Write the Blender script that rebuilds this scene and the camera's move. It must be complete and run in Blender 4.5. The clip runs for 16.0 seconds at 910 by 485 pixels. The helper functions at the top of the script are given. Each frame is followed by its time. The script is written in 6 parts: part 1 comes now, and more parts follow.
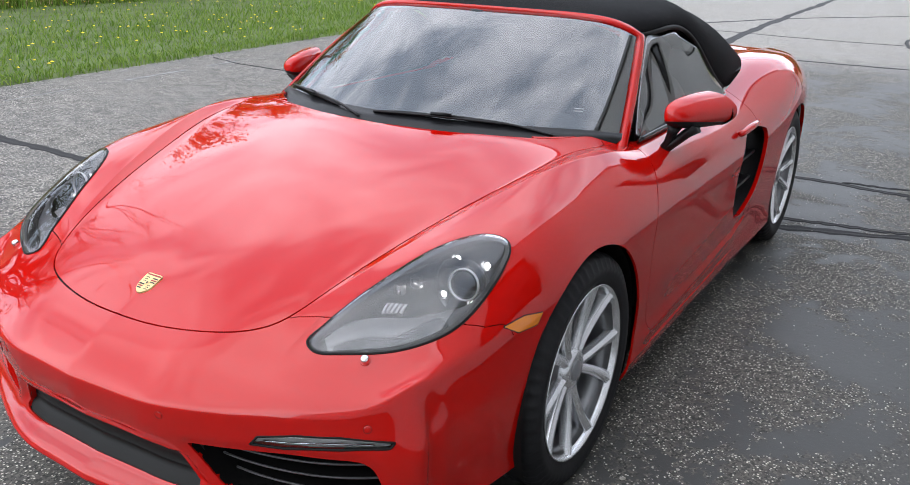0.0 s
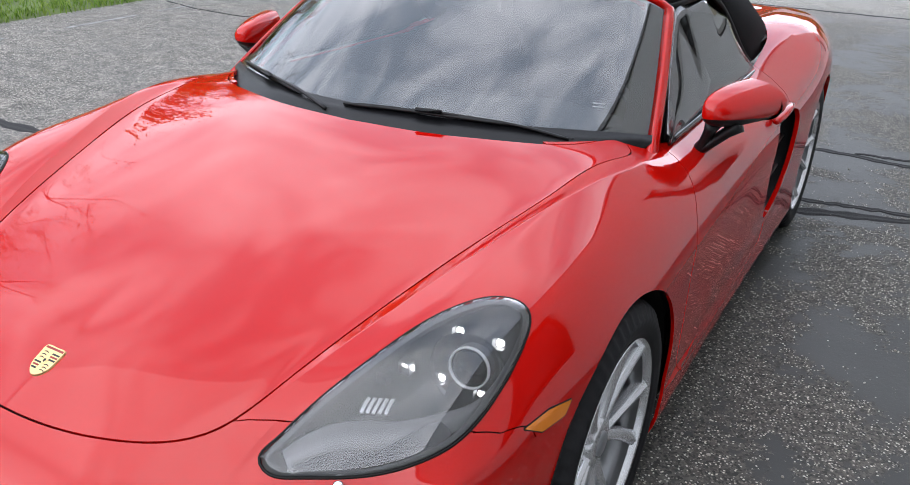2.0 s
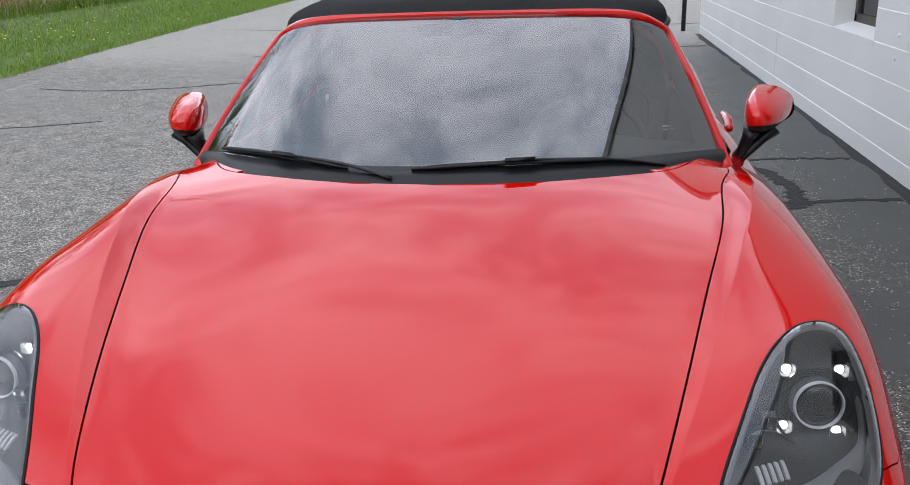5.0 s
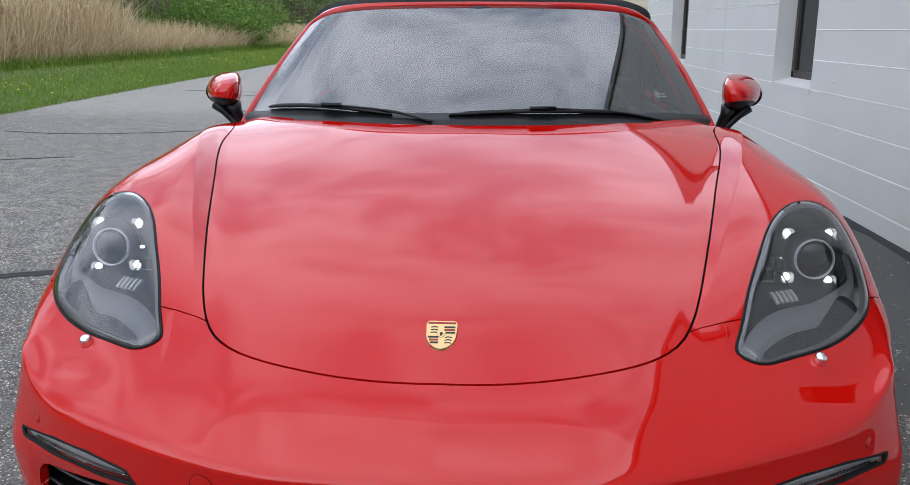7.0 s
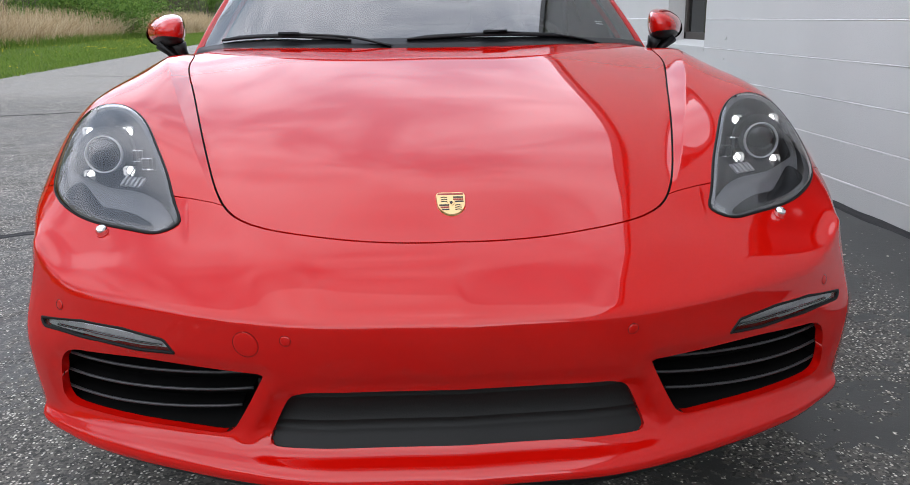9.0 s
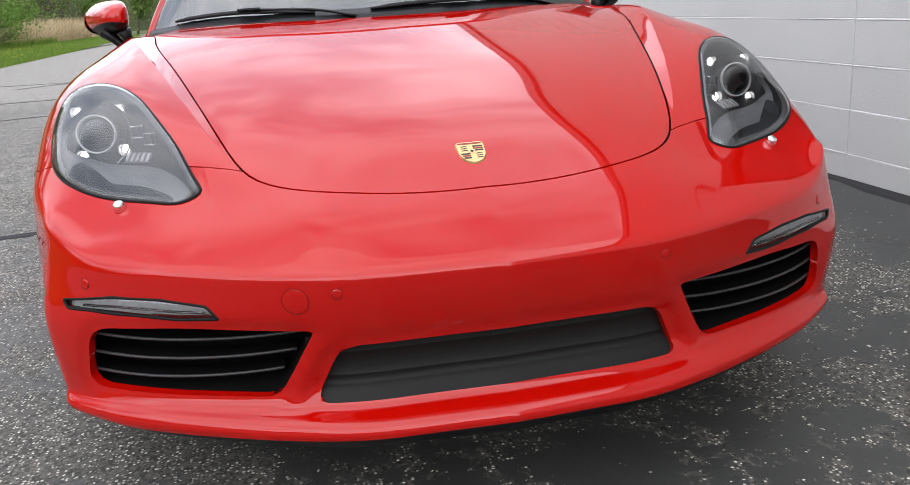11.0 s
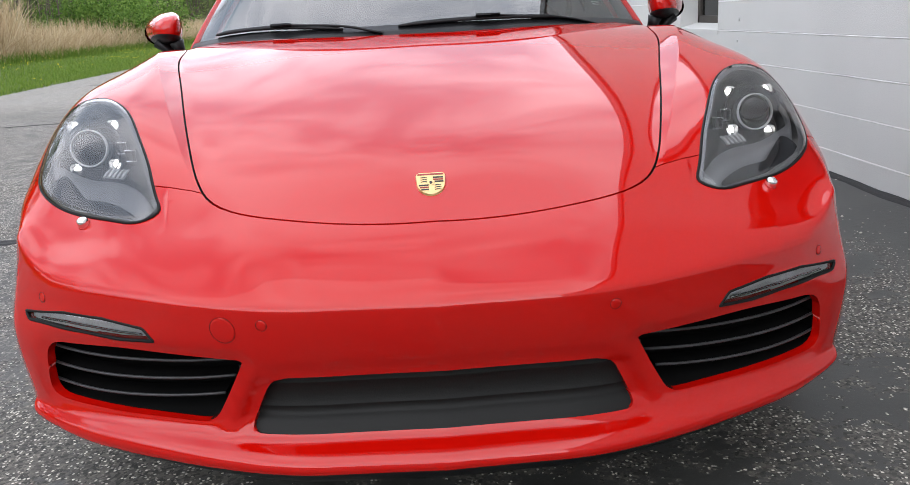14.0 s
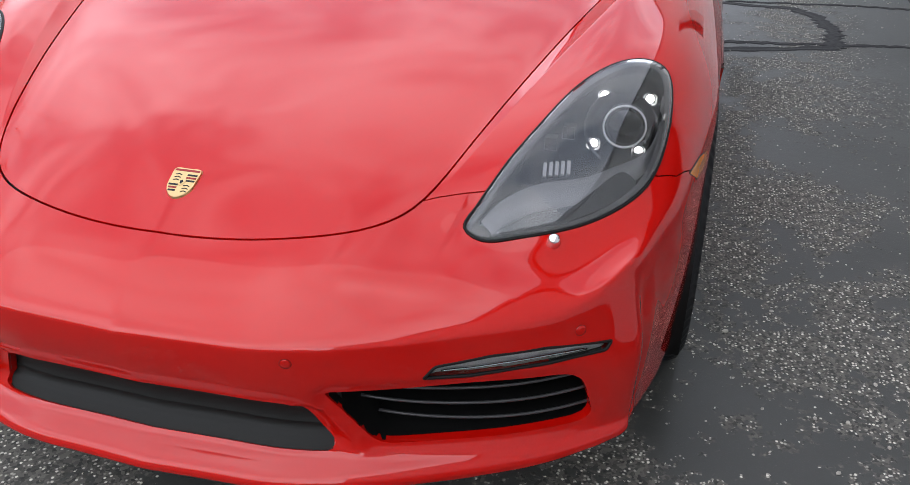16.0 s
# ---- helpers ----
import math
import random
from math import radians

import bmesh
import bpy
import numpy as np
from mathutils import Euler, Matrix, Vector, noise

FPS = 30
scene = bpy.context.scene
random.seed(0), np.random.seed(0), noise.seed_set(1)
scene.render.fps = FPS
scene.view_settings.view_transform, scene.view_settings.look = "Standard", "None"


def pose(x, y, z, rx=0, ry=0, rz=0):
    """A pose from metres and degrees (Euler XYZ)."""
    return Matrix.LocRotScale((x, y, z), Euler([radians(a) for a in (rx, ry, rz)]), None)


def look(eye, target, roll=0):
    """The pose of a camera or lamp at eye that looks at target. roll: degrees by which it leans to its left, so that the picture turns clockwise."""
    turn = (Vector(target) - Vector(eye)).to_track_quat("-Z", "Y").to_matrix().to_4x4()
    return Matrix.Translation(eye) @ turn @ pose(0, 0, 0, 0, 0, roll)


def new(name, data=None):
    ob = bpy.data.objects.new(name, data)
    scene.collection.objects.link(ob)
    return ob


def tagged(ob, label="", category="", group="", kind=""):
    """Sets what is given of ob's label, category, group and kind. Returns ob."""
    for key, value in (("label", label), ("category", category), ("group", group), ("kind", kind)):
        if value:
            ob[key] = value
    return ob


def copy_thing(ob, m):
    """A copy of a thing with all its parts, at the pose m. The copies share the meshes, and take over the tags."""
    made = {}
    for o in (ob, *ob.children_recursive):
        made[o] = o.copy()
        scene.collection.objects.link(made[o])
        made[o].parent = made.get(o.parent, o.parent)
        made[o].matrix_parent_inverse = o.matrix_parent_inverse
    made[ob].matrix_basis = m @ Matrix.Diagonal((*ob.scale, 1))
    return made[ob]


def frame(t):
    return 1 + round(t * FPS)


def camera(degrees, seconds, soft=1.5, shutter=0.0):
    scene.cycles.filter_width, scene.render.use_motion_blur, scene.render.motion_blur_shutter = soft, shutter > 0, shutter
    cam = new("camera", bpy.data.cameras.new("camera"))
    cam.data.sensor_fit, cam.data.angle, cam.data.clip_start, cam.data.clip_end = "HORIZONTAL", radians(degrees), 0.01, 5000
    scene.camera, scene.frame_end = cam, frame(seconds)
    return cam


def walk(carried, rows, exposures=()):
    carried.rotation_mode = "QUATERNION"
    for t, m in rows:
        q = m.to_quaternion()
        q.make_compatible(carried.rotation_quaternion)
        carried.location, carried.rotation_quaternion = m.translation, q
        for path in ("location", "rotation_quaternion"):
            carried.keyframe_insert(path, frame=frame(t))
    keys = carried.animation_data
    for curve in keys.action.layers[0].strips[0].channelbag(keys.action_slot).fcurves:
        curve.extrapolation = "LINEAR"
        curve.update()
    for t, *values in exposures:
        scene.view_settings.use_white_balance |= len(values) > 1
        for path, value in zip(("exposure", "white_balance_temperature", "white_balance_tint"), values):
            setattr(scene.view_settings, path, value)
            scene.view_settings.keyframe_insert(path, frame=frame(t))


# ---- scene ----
cam = camera(56.50, 16.0, soft=0.85)
PATH = [
    (0.0, pose(1.621, -1.020, 1.458, 69.95, -1.32, 31.78)),
    (0.5, pose(1.644, -0.918, 1.470, 69.54, -1.42, 32.74)),
    (1.0, pose(1.550, -0.797, 1.486, 69.35, -2.08, 32.18)),
    (1.5, pose(1.403, -0.689, 1.501, 67.76, -2.42, 30.33)),
    (2.0, pose(1.278, -0.578, 1.496, 65.85, -2.01, 29.77)),
    (2.5, pose(1.144, -0.419, 1.493, 65.78, -1.52, 29.20)),
    (3.0, pose(1.023, -0.341, 1.489, 65.58, -1.28, 28.46)),
    (3.5, pose(0.843, -0.320, 1.474, 65.70, 3.01, 24.60)),
    (3.7, look((0.740, -0.332, 1.470), (0.059, 1.362, 0.655), -4.4)),
    (5.8, look((0.167, -0.917, 1.310), (-0.037, 0.985, 0.727), -1.5)),
    (6.0, pose(0.138, -0.953, 1.282, 73.53, 1.43, 5.39)),
    (6.5, pose(0.120, -1.043, 1.197, 74.88, 0.54, 4.92)),
    (7.0, pose(0.103, -1.086, 1.125, 75.88, -0.10, 3.59)),
    (7.5, pose(0.035, -1.125, 1.053, 76.32, -0.47, 1.74)),
    (8.0, pose(-0.018, -1.171, 1.015, 76.07, -0.78, -0.95)),
    (8.5, pose(-0.061, -1.216, 0.989, 75.76, 0.09, -3.44)),
    (9.0, pose(-0.093, -1.253, 0.962, 75.07, 0.64, -4.04)),
    (9.5, pose(-0.131, -1.279, 0.938, 74.58, 1.10, -4.58)),
    (9.7, look((-0.142, -1.283, 0.937), (0.005, 0.637, 0.398), -1.3)),
    (11.8, look((-0.384, -1.266, 0.879), (0.062, 0.606, 0.337), -4.8)),
    (12.0, pose(-0.384, -1.265, 0.876, 74.39, 4.80, -14.66)),
    (12.5, pose(-0.368, -1.271, 0.881, 74.64, 5.50, -14.88)),
    (13.0, pose(-0.293, -1.270, 0.894, 74.91, 6.17, -13.67)),
    (13.5, pose(-0.167, -1.260, 0.899, 76.26, 6.38, -5.80)),
    (14.0, pose(-0.013, -1.243, 0.924, 74.96, 2.83, -2.72)),
    (14.5, pose(0.148, -1.228, 1.002, 70.71, 0.80, 1.14)),
    (15.0, pose(0.325, -1.203, 1.115, 66.87, 0.58, 6.48)),
    (15.5, pose(0.530, -1.064, 1.205, 63.83, 0.07, 9.60)),
    (16.0, pose(0.783, -0.917, 1.239, 61.28, -0.18, 15.33)),
]
EXPOSURE = [(0.0, 0.16, 6450, 10), (1.5, 0.14, 6420, 10), (3.0, -0.01, 6420, 10), (3.7, -0.12, 6450, 10), (6.0, -0.12, 6350, 10), (7.0, -0.28, 6280, 10), (7.7, -0.36, 6250, 10), (8.5, -0.26, 6350, 10), (9.2, -0.10, 6480, 10), (9.7, -0.03, 6600, 10), (12.0, 0.04, 6750, 10), (13.5, 0.04, 6680, 10), (16.0, 0.0, 6500, 10)]
walk(cam, PATH, EXPOSURE)

# ---- light: an overcast spring sky ----
world = bpy.data.worlds.new("sky")
scene.world = world
world.use_nodes = True
wn, wl = world.node_tree.nodes, world.node_tree.links
wn.clear()
sky = wn.new("ShaderNodeTexSky")
sky.sky_type, sky.sun_disc = "NISHITA", False
sky.sun_elevation, sky.sun_rotation = radians(41), radians(191)
sky.air_density, sky.dust_density = 1.0, 3.0
tc = wn.new("ShaderNodeTexCoord")
mp = wn.new("ShaderNodeMapping")
mp.inputs["Scale"].default_value = (1.0, 1.0, 2.2)
cl = wn.new("ShaderNodeTexNoise")
cl.inputs["Scale"].default_value = 2.9
cl.inputs["Detail"].default_value = 7.0
cl.inputs["Roughness"].default_value = 0.60
cl.inputs["Distortion"].default_value = 0.5
rp = wn.new("ShaderNodeValToRGB")
rp.color_ramp.elements[0].position, rp.color_ramp.elements[0].color = 0.36, (9.6, 11.0, 13.6, 1)
rp.color_ramp.elements[1].position, rp.color_ramp.elements[1].color = 0.64, (25.0, 25.6, 28.2, 1)
mx = wn.new("ShaderNodeMix")
mx.data_type = "RGBA"
mx.inputs["Factor"].default_value = 0.88
bg = wn.new("ShaderNodeBackground")
bg.inputs["Strength"].default_value = 0.12
wo = wn.new("ShaderNodeOutputWorld")
wl.new(tc.outputs["Generated"], mp.inputs["Vector"])
wl.new(mp.outputs["Vector"], cl.inputs["Vector"])
wl.new(cl.outputs["Fac"], rp.inputs["Fac"])
wl.new(sky.outputs["Color"], mx.inputs["A"])
up_z = wn.new("ShaderNodeSeparateXYZ")
wl.new(tc.outputs["Generated"], up_z.inputs[0])
grad = wn.new("ShaderNodeMapRange")
grad.interpolation_type = "SMOOTHSTEP"
for key, value in (("From Min", 0.25), ("From Max", 0.95), ("To Min", 1.22), ("To Max", 0.86)):
    grad.inputs[key].default_value = value
wl.new(up_z.outputs["Z"], grad.inputs["Value"])
tone_mix = wn.new("ShaderNodeVectorMath")
tone_mix.operation = "SCALE"
wl.new(rp.outputs["Color"], tone_mix.inputs[0])
wl.new(grad.outputs["Result"], tone_mix.inputs["Scale"])
wl.new(tone_mix.outputs["Vector"], mx.inputs["B"])
wl.new(mx.outputs["Result"], bg.inputs["Color"])
wl.new(bg.outputs["Background"], wo.inputs["Surface"])
sun = new("sun", bpy.data.lights.new("sun", "SUN"))
sun.data.energy, sun.data.angle, sun.data.color = 1.3, radians(100), (1.0, 0.97, 0.92)
sun.matrix_world = look((-2, -10, 9), (0, 0, 0))

# ---- materials ----
def mat(name, color, rough=0.5, metal=0.0, coat=0.0, bump=0.0, scale=60.0, vary=0.0, vscale=3.0, spec=0.5, sheen=0.0):
    """A principled material with colour variation at two scales and a fine relief."""
    m = bpy.data.materials.new(name)
    m.use_nodes = True
    n, l = m.node_tree.nodes, m.node_tree.links
    b = n["Principled BSDF"]
    b.inputs["Base Color"].default_value = (*color, 1)
    b.inputs["Roughness"].default_value = rough
    b.inputs["Metallic"].default_value = metal
    b.inputs["Coat Weight"].default_value = coat
    b.inputs["Coat Roughness"].default_value = 0.02
    b.inputs["Specular IOR Level"].default_value = spec
    b.inputs["Sheen Weight"].default_value = sheen
    if vary or bump:
        co = n.new("ShaderNodeTexCoord")
        big = n.new("ShaderNodeTexNoise")
        big.inputs["Scale"].default_value, big.inputs["Detail"].default_value = vscale, 4
        fine = n.new("ShaderNodeTexNoise")
        fine.inputs["Scale"].default_value, fine.inputs["Detail"].default_value = scale, 3
        l.new(co.outputs["Object"], big.inputs["Vector"])
        l.new(co.outputs["Object"], fine.inputs["Vector"])
    if vary:
        add = n.new("ShaderNodeMath")
        add.operation = "MULTIPLY_ADD"
        l.new(fine.outputs["Fac"], add.inputs[0])
        add.inputs[1].default_value = 0.5
        l.new(big.outputs["Fac"], add.inputs[2])
        ramp = n.new("ShaderNodeValToRGB")
        ramp.color_ramp.elements[0].position, ramp.color_ramp.elements[1].position = 0.45, 1.05
        ramp.color_ramp.elements[0].color = (*[c * (1 - vary) for c in color], 1)
        ramp.color_ramp.elements[1].color = (*[min(1, c * (1 + vary)) for c in color], 1)
        l.new(add.outputs[0], ramp.inputs["Fac"])
        l.new(ramp.outputs["Color"], b.inputs["Base Color"])
    if bump:
        bp = n.new("ShaderNodeBump")
        bp.inputs["Strength"].default_value, bp.inputs["Distance"].default_value = bump, 0.004
        l.new(fine.outputs["Fac"], bp.inputs["Height"])
        l.new(bp.outputs["Normal"], b.inputs["Normal"])
    return m


def glass(name, color=(1, 1, 1), ior=1.45):
    """Thin clear glass: light goes straight through, the surface mirrors by its index."""
    m = bpy.data.materials.new(name)
    m.use_nodes = True
    n, l = m.node_tree.nodes, m.node_tree.links
    n.remove(n["Principled BSDF"])
    clear = n.new("ShaderNodeBsdfTransparent")
    clear.inputs["Color"].default_value = (*color, 1)
    shine = n.new("ShaderNodeBsdfGlossy")
    shine.inputs["Roughness"].default_value = 0.0
    fres = n.new("ShaderNodeFresnel")
    fres.inputs["IOR"].default_value = ior
    both_m = n.new("ShaderNodeMixShader")
    l.new(fres.outputs[0], both_m.inputs[0])
    l.new(clear.outputs[0], both_m.inputs[1])
    l.new(shine.outputs[0], both_m.inputs[2])
    l.new(both_m.outputs[0], n["Material Output"].inputs["Surface"])
    return m


RED = mat("red_car_paint", (0.425, 0.0032, 0.0014), 0.5, coat=1.0, vary=0.03, vscale=2.0, spec=0.0)
RED.node_tree.nodes["Principled BSDF"].inputs["Coat IOR"].default_value = 1.52
BLACK = mat("black_plastic", (0.005, 0.005, 0.006), 0.42, bump=0.12, scale=300, spec=0.3)
GLOSS = mat("gloss_black", (0.006, 0.006, 0.007), 0.12)
RUBBER = mat("tyre_rubber", (0.009, 0.009, 0.010), 0.6, spec=0.25, vary=0.25, vscale=9, bump=0.1, scale=120)
SEAL = mat("rubber_seal", (0.004, 0.004, 0.004), 0.55, spec=0.2)
DEEP = mat("matt_black_mesh", (0.003, 0.003, 0.003), 0.8, spec=0.1)
CLOTH = mat("soft_top_cloth", (0.008, 0.008, 0.009), 0.9, bump=0.5, scale=700, vary=0.25, spec=0.15)
ALLOY = mat("silver_alloy", (0.76, 0.77, 0.79), 0.24, metal=0.75, vary=0.06, vscale=8)
STEEL = mat("brake_steel", (0.12, 0.12, 0.125), 0.4, metal=1.0)
CHROME = mat("chrome", (0.85, 0.85, 0.86), 0.06, metal=1.0)
GOLD = mat("brass_badge", (0.72, 0.50, 0.24), 0.28, metal=1.0)
GLASS = glass("window_glass", (0.82, 0.89, 0.87), ior=2.7)
CLEAR = glass("clear_inner_face", ior=1.0)
LENS = glass("clear_lens", (0.96, 0.97, 1.0), ior=1.92)
PALE = mat("plain_white", (0.8, 0.8, 0.8), 0.6)
AMBER = mat("amber_lens", (0.75, 0.22, 0.01), 0.12, coat=0.6)
TRIMG = mat("grey_interior", (0.045, 0.047, 0.052), 0.75, vary=0.1, spec=0.3)


# ---- building helpers ----
def empty(name, label="", category="", group="", kind="", at=(0, 0, 0)):
    ob = new(name)
    ob.location = at
    return tagged(ob, label, category, group, kind)


def part(name, bm, material, parent=None, label="", smooth=True, **tags):
    """Links a bmesh as one mesh object under a thing or a part."""
    me = bpy.data.meshes.new(name)
    bm.to_mesh(me)
    bm.free()
    for m in material if isinstance(material, (list, tuple)) else [material]:
        me.materials.append(m)
    if smooth:
        me.polygons.foreach_set("use_smooth", [True] * len(me.polygons))
    ob = new(name, me)
    if parent:
        ob.parent = parent
        ob.matrix_parent_inverse = parent.matrix_basis.inverted()
    return tagged(ob, label, **tags)


def box(bm, x0, x1, y0, y1, z0, z1, bevel=0.0):
    r = bmesh.ops.create_cube(bm, size=1.0, matrix=Matrix.Translation(((x0 + x1) / 2, (y0 + y1) / 2, (z0 + z1) / 2)) @ Matrix.Diagonal((x1 - x0, y1 - y0, z1 - z0, 1)))
    if bevel:
        es = list({e for v in r["verts"] for e in v.link_edges})
        bmesh.ops.bevel(bm, geom=es, offset=bevel, segments=2, profile=0.5, affect="EDGES")
    return bm


def cspline(ts, P, t):
    """Natural cubic spline through the points P at the knots ts, at the values t."""
    ts, P, t = np.asarray(ts, float), np.asarray(P, float), np.asarray(t, float)
    n = len(ts)
    h = np.diff(ts)
    d = np.diff(P, axis=0) / h.reshape(-1, *[1] * (P.ndim - 1))
    A = np.eye(n)
    r = np.zeros_like(P)
    for i in range(1, n - 1):
        A[i, i - 1], A[i, i], A[i, i + 1] = h[i - 1], 2 * (h[i - 1] + h[i]), h[i]
        r[i] = 6 * (d[i] - d[i - 1])
    M = np.linalg.solve(A, r.reshape(n, -1)).reshape(P.shape)
    k = np.clip(np.searchsorted(ts, t, side="right") - 1, 0, n - 2)
    sh = (-1, *[1] * (P.ndim - 1))
    a, hk = (t - ts[k]).reshape(sh), h[k].reshape(sh)
    return P[k] + a * (d[k] - hk * (2 * M[k] + M[k + 1]) / 6) + a * a * M[k] / 2 + a ** 3 * (M[k + 1] - M[k]) / (6 * hk)


def knots(P):
    """Knots along the first axis of a control grid, by its mean chord."""
    d = np.linalg.norm(np.diff(P, axis=0), axis=-1)
    if d.ndim > 1:
        d = d.mean(axis=tuple(range(1, d.ndim)))
    return np.concatenate([[0], np.cumsum(d)])


def samples(ts, step):
    """Even steps within every span of the knots."""
    out = [ts[0]]
    for a, b in zip(ts[:-1], ts[1:]):
        n = max(2, int(round((b - a) / step)))
        out += list(a + (b - a) * np.arange(1, n + 1) / n)
    return np.array(out)


def sheet(bm, G, close=False):
    """Quads over a grid of points."""
    V = [[bm.verts.new(p) for p in row] for row in G]
    for a, b in zip(V[:-1], V[1:]):
        for i in range(len(a) - 1):
            bm.faces.new((a[i], a[i + 1], b[i + 1], b[i]))
    return V


def tube(bm, pts, radius, segs=10, closed=False, flat=1.0, up=(0, 0, 1)):
    """A round or flattened tube along a line of points; radius may be a list."""
    pts = [Vector(p) for p in pts]
    rings = []
    for i, p in enumerate(pts):
        a = pts[i - 1] if i or closed else p
        b = pts[(i + 1) % len(pts)] if i < len(pts) - 1 or closed else p
        d = (b - a).normalized()
        s = d.cross(Vector(up))
        s = s.normalized() if s.length > 1e-4 else Vector((1, 0, 0))
        u = s.cross(d).normalized()
        r = radius[i] if isinstance(radius, (list, tuple)) else radius
        rings.append([bm.verts.new(p + s * r * math.cos(q) + u * r * flat * math.sin(q)) for q in [2 * math.pi * j / segs for j in range(segs)]])
    n = len(rings)
    for i in range(n if closed else n - 1):
        a, b = rings[i], rings[(i + 1) % n]
        for j in range(segs):
            bm.faces.new((a[j], a[(j + 1) % segs], b[(j + 1) % segs], b[j]))
    if not closed:
        bm.faces.new(rings[0][::-1])
        bm.faces.new(rings[-1])
    return bm


def split(bm, f, eps=1e-5):
    """Cuts the mesh along the zero line of f(point), and returns nothing; faces then lie wholly on one side."""
    val = {v: f(v.co) for v in bm.verts}
    fresh = set()
    for e in [e for e in bm.edges if val[e.verts[0]] * val[e.verts[1]] < 0 and min(abs(val[e.verts[0]]), abs(val[e.verts[1]])) > eps]:
        a, b = e.verts
        lo, hi = 0.0, 1.0
        pa, pb = a.co.copy(), b.co.copy()
        sa = val[a] > 0
        for _ in range(14):
            mid = (lo + hi) / 2
            if (f(pa.lerp(pb, mid)) > 0) == sa:
                lo = mid
            else:
                hi = mid
        _, v = bmesh.utils.edge_split(e, a, (lo + hi) / 2)
        val[v] = 0.0
        fresh.add(v)
    zero = {v for v in bm.verts if abs(val[v]) <= eps} | fresh
    for fc in list(bm.faces):
        z = [v for v in fc.verts if v in zero]
        if len(z) == 2 and not any(set(e.verts) == set(z) for e in fc.edges):
            bmesh.utils.face_split(fc, z[0], z[1])


def keep(bm, f):
    """A copy of the mesh with the faces whose middle has f > 0."""
    c = bm.copy()
    gone = [fc for fc in c.faces if f(fc.calc_center_median()) <= 0]
    bmesh.ops.delete(c, geom=gone, context="FACES")
    return c


def flange(bm, depth, inward=None):
    """Turns the open edges of a panel inward, so that it shows its thickness."""
    bm.normal_update()
    bm.verts.ensure_lookup_table()
    edges = [e for e in bm.edges if e.is_boundary]
    made = {}
    for e in edges:
        for v in e.verts:
            if v not in made:
                n = v.normal.copy()
                made[v] = (bm.verts.new(v.co), bm.verts.new(v.co - n * depth))
    for e in edges:
        fc = e.link_faces[0]
        a, b = e.verts
        for lp in fc.loops:
            if lp.edge == e:
                a, b = lp.vert, lp.link_loop_next.vert
        bm.faces.new((made[b][0], made[a][0], made[a][1], made[b][1]))


def inside(poly, closed=True):
    """Signed distance to a closed outline in a plane: positive inside."""
    P = np.array(poly, float)
    Q = np.roll(P, -1, axis=0)
    D = Q - P
    L = (D ** 2).sum(1)

    def f(u, v):
        w = np.array((u, v)) - P
        t = np.clip((w * D).sum(1) / L, 0, 1)
        d = np.sqrt(((w - D * t[:, None]) ** 2).sum(1).min())
        c = ((P[:, 1] > v) != (Q[:, 1] > v))
        xs = P[:, 0] + (v - P[:, 1]) * D[:, 0] / np.where(D[:, 1] == 0, 1e-12, D[:, 1])
        return d if (np.count_nonzero(c & (u < xs)) % 2) else -d
    return f


def loop2(ctrl, n=72):
    """A smooth closed outline through control points in a plane."""
    P = np.array(list(ctrl) * 3, float)
    ts = knots(P)
    m = len(ctrl)
    t = np.linspace(ts[m], ts[2 * m], n, endpoint=False)
    return cspline(ts, P, t)


def rounded(ctrl, r, seg=5):
    """A closed outline with its corners rounded."""
    out = []
    m = len(ctrl)
    for i in range(m):
        a, b, c = (Vector(ctrl[k % m]) for k in (i - 1, i, i + 1))
        rr = r[i] if isinstance(r, (list, tuple)) else r
        p, q = b + (a - b).normalized() * rr, b + (c - b).normalized() * rr
        for k in range(seg + 1):
            s = k / seg
            out.append(tuple(p * (1 - s) ** 2 + b * 2 * s * (1 - s) + q * s * s))
    return out


def pane_faces(bm, out):
    """Gives the faces of a pane that look away from out, its inner side, the second material."""
    bmesh.ops.recalc_face_normals(bm, faces=bm.faces)
    out = Vector(out)
    for f in bm.faces:
        f.material_index = 1 if f.normal.dot(out) < 0 else 0
    return bm


# ---- the car's body surface: named lines from the middle to the side, front to back ----
# ridge above the bumper's face, from the middle to the corner: x, y, z
RIDGE = [(0, -0.030, 0.500), (0.16, -0.022, 0.501), (0.33, 0.008, 0.503), (0.402, 0.035, 0.5045), (0.47, 0.065, 0.506), (0.585, 0.122, 0.510), (0.680, 0.186, 0.514), (0.757, 0.262, 0.518)]
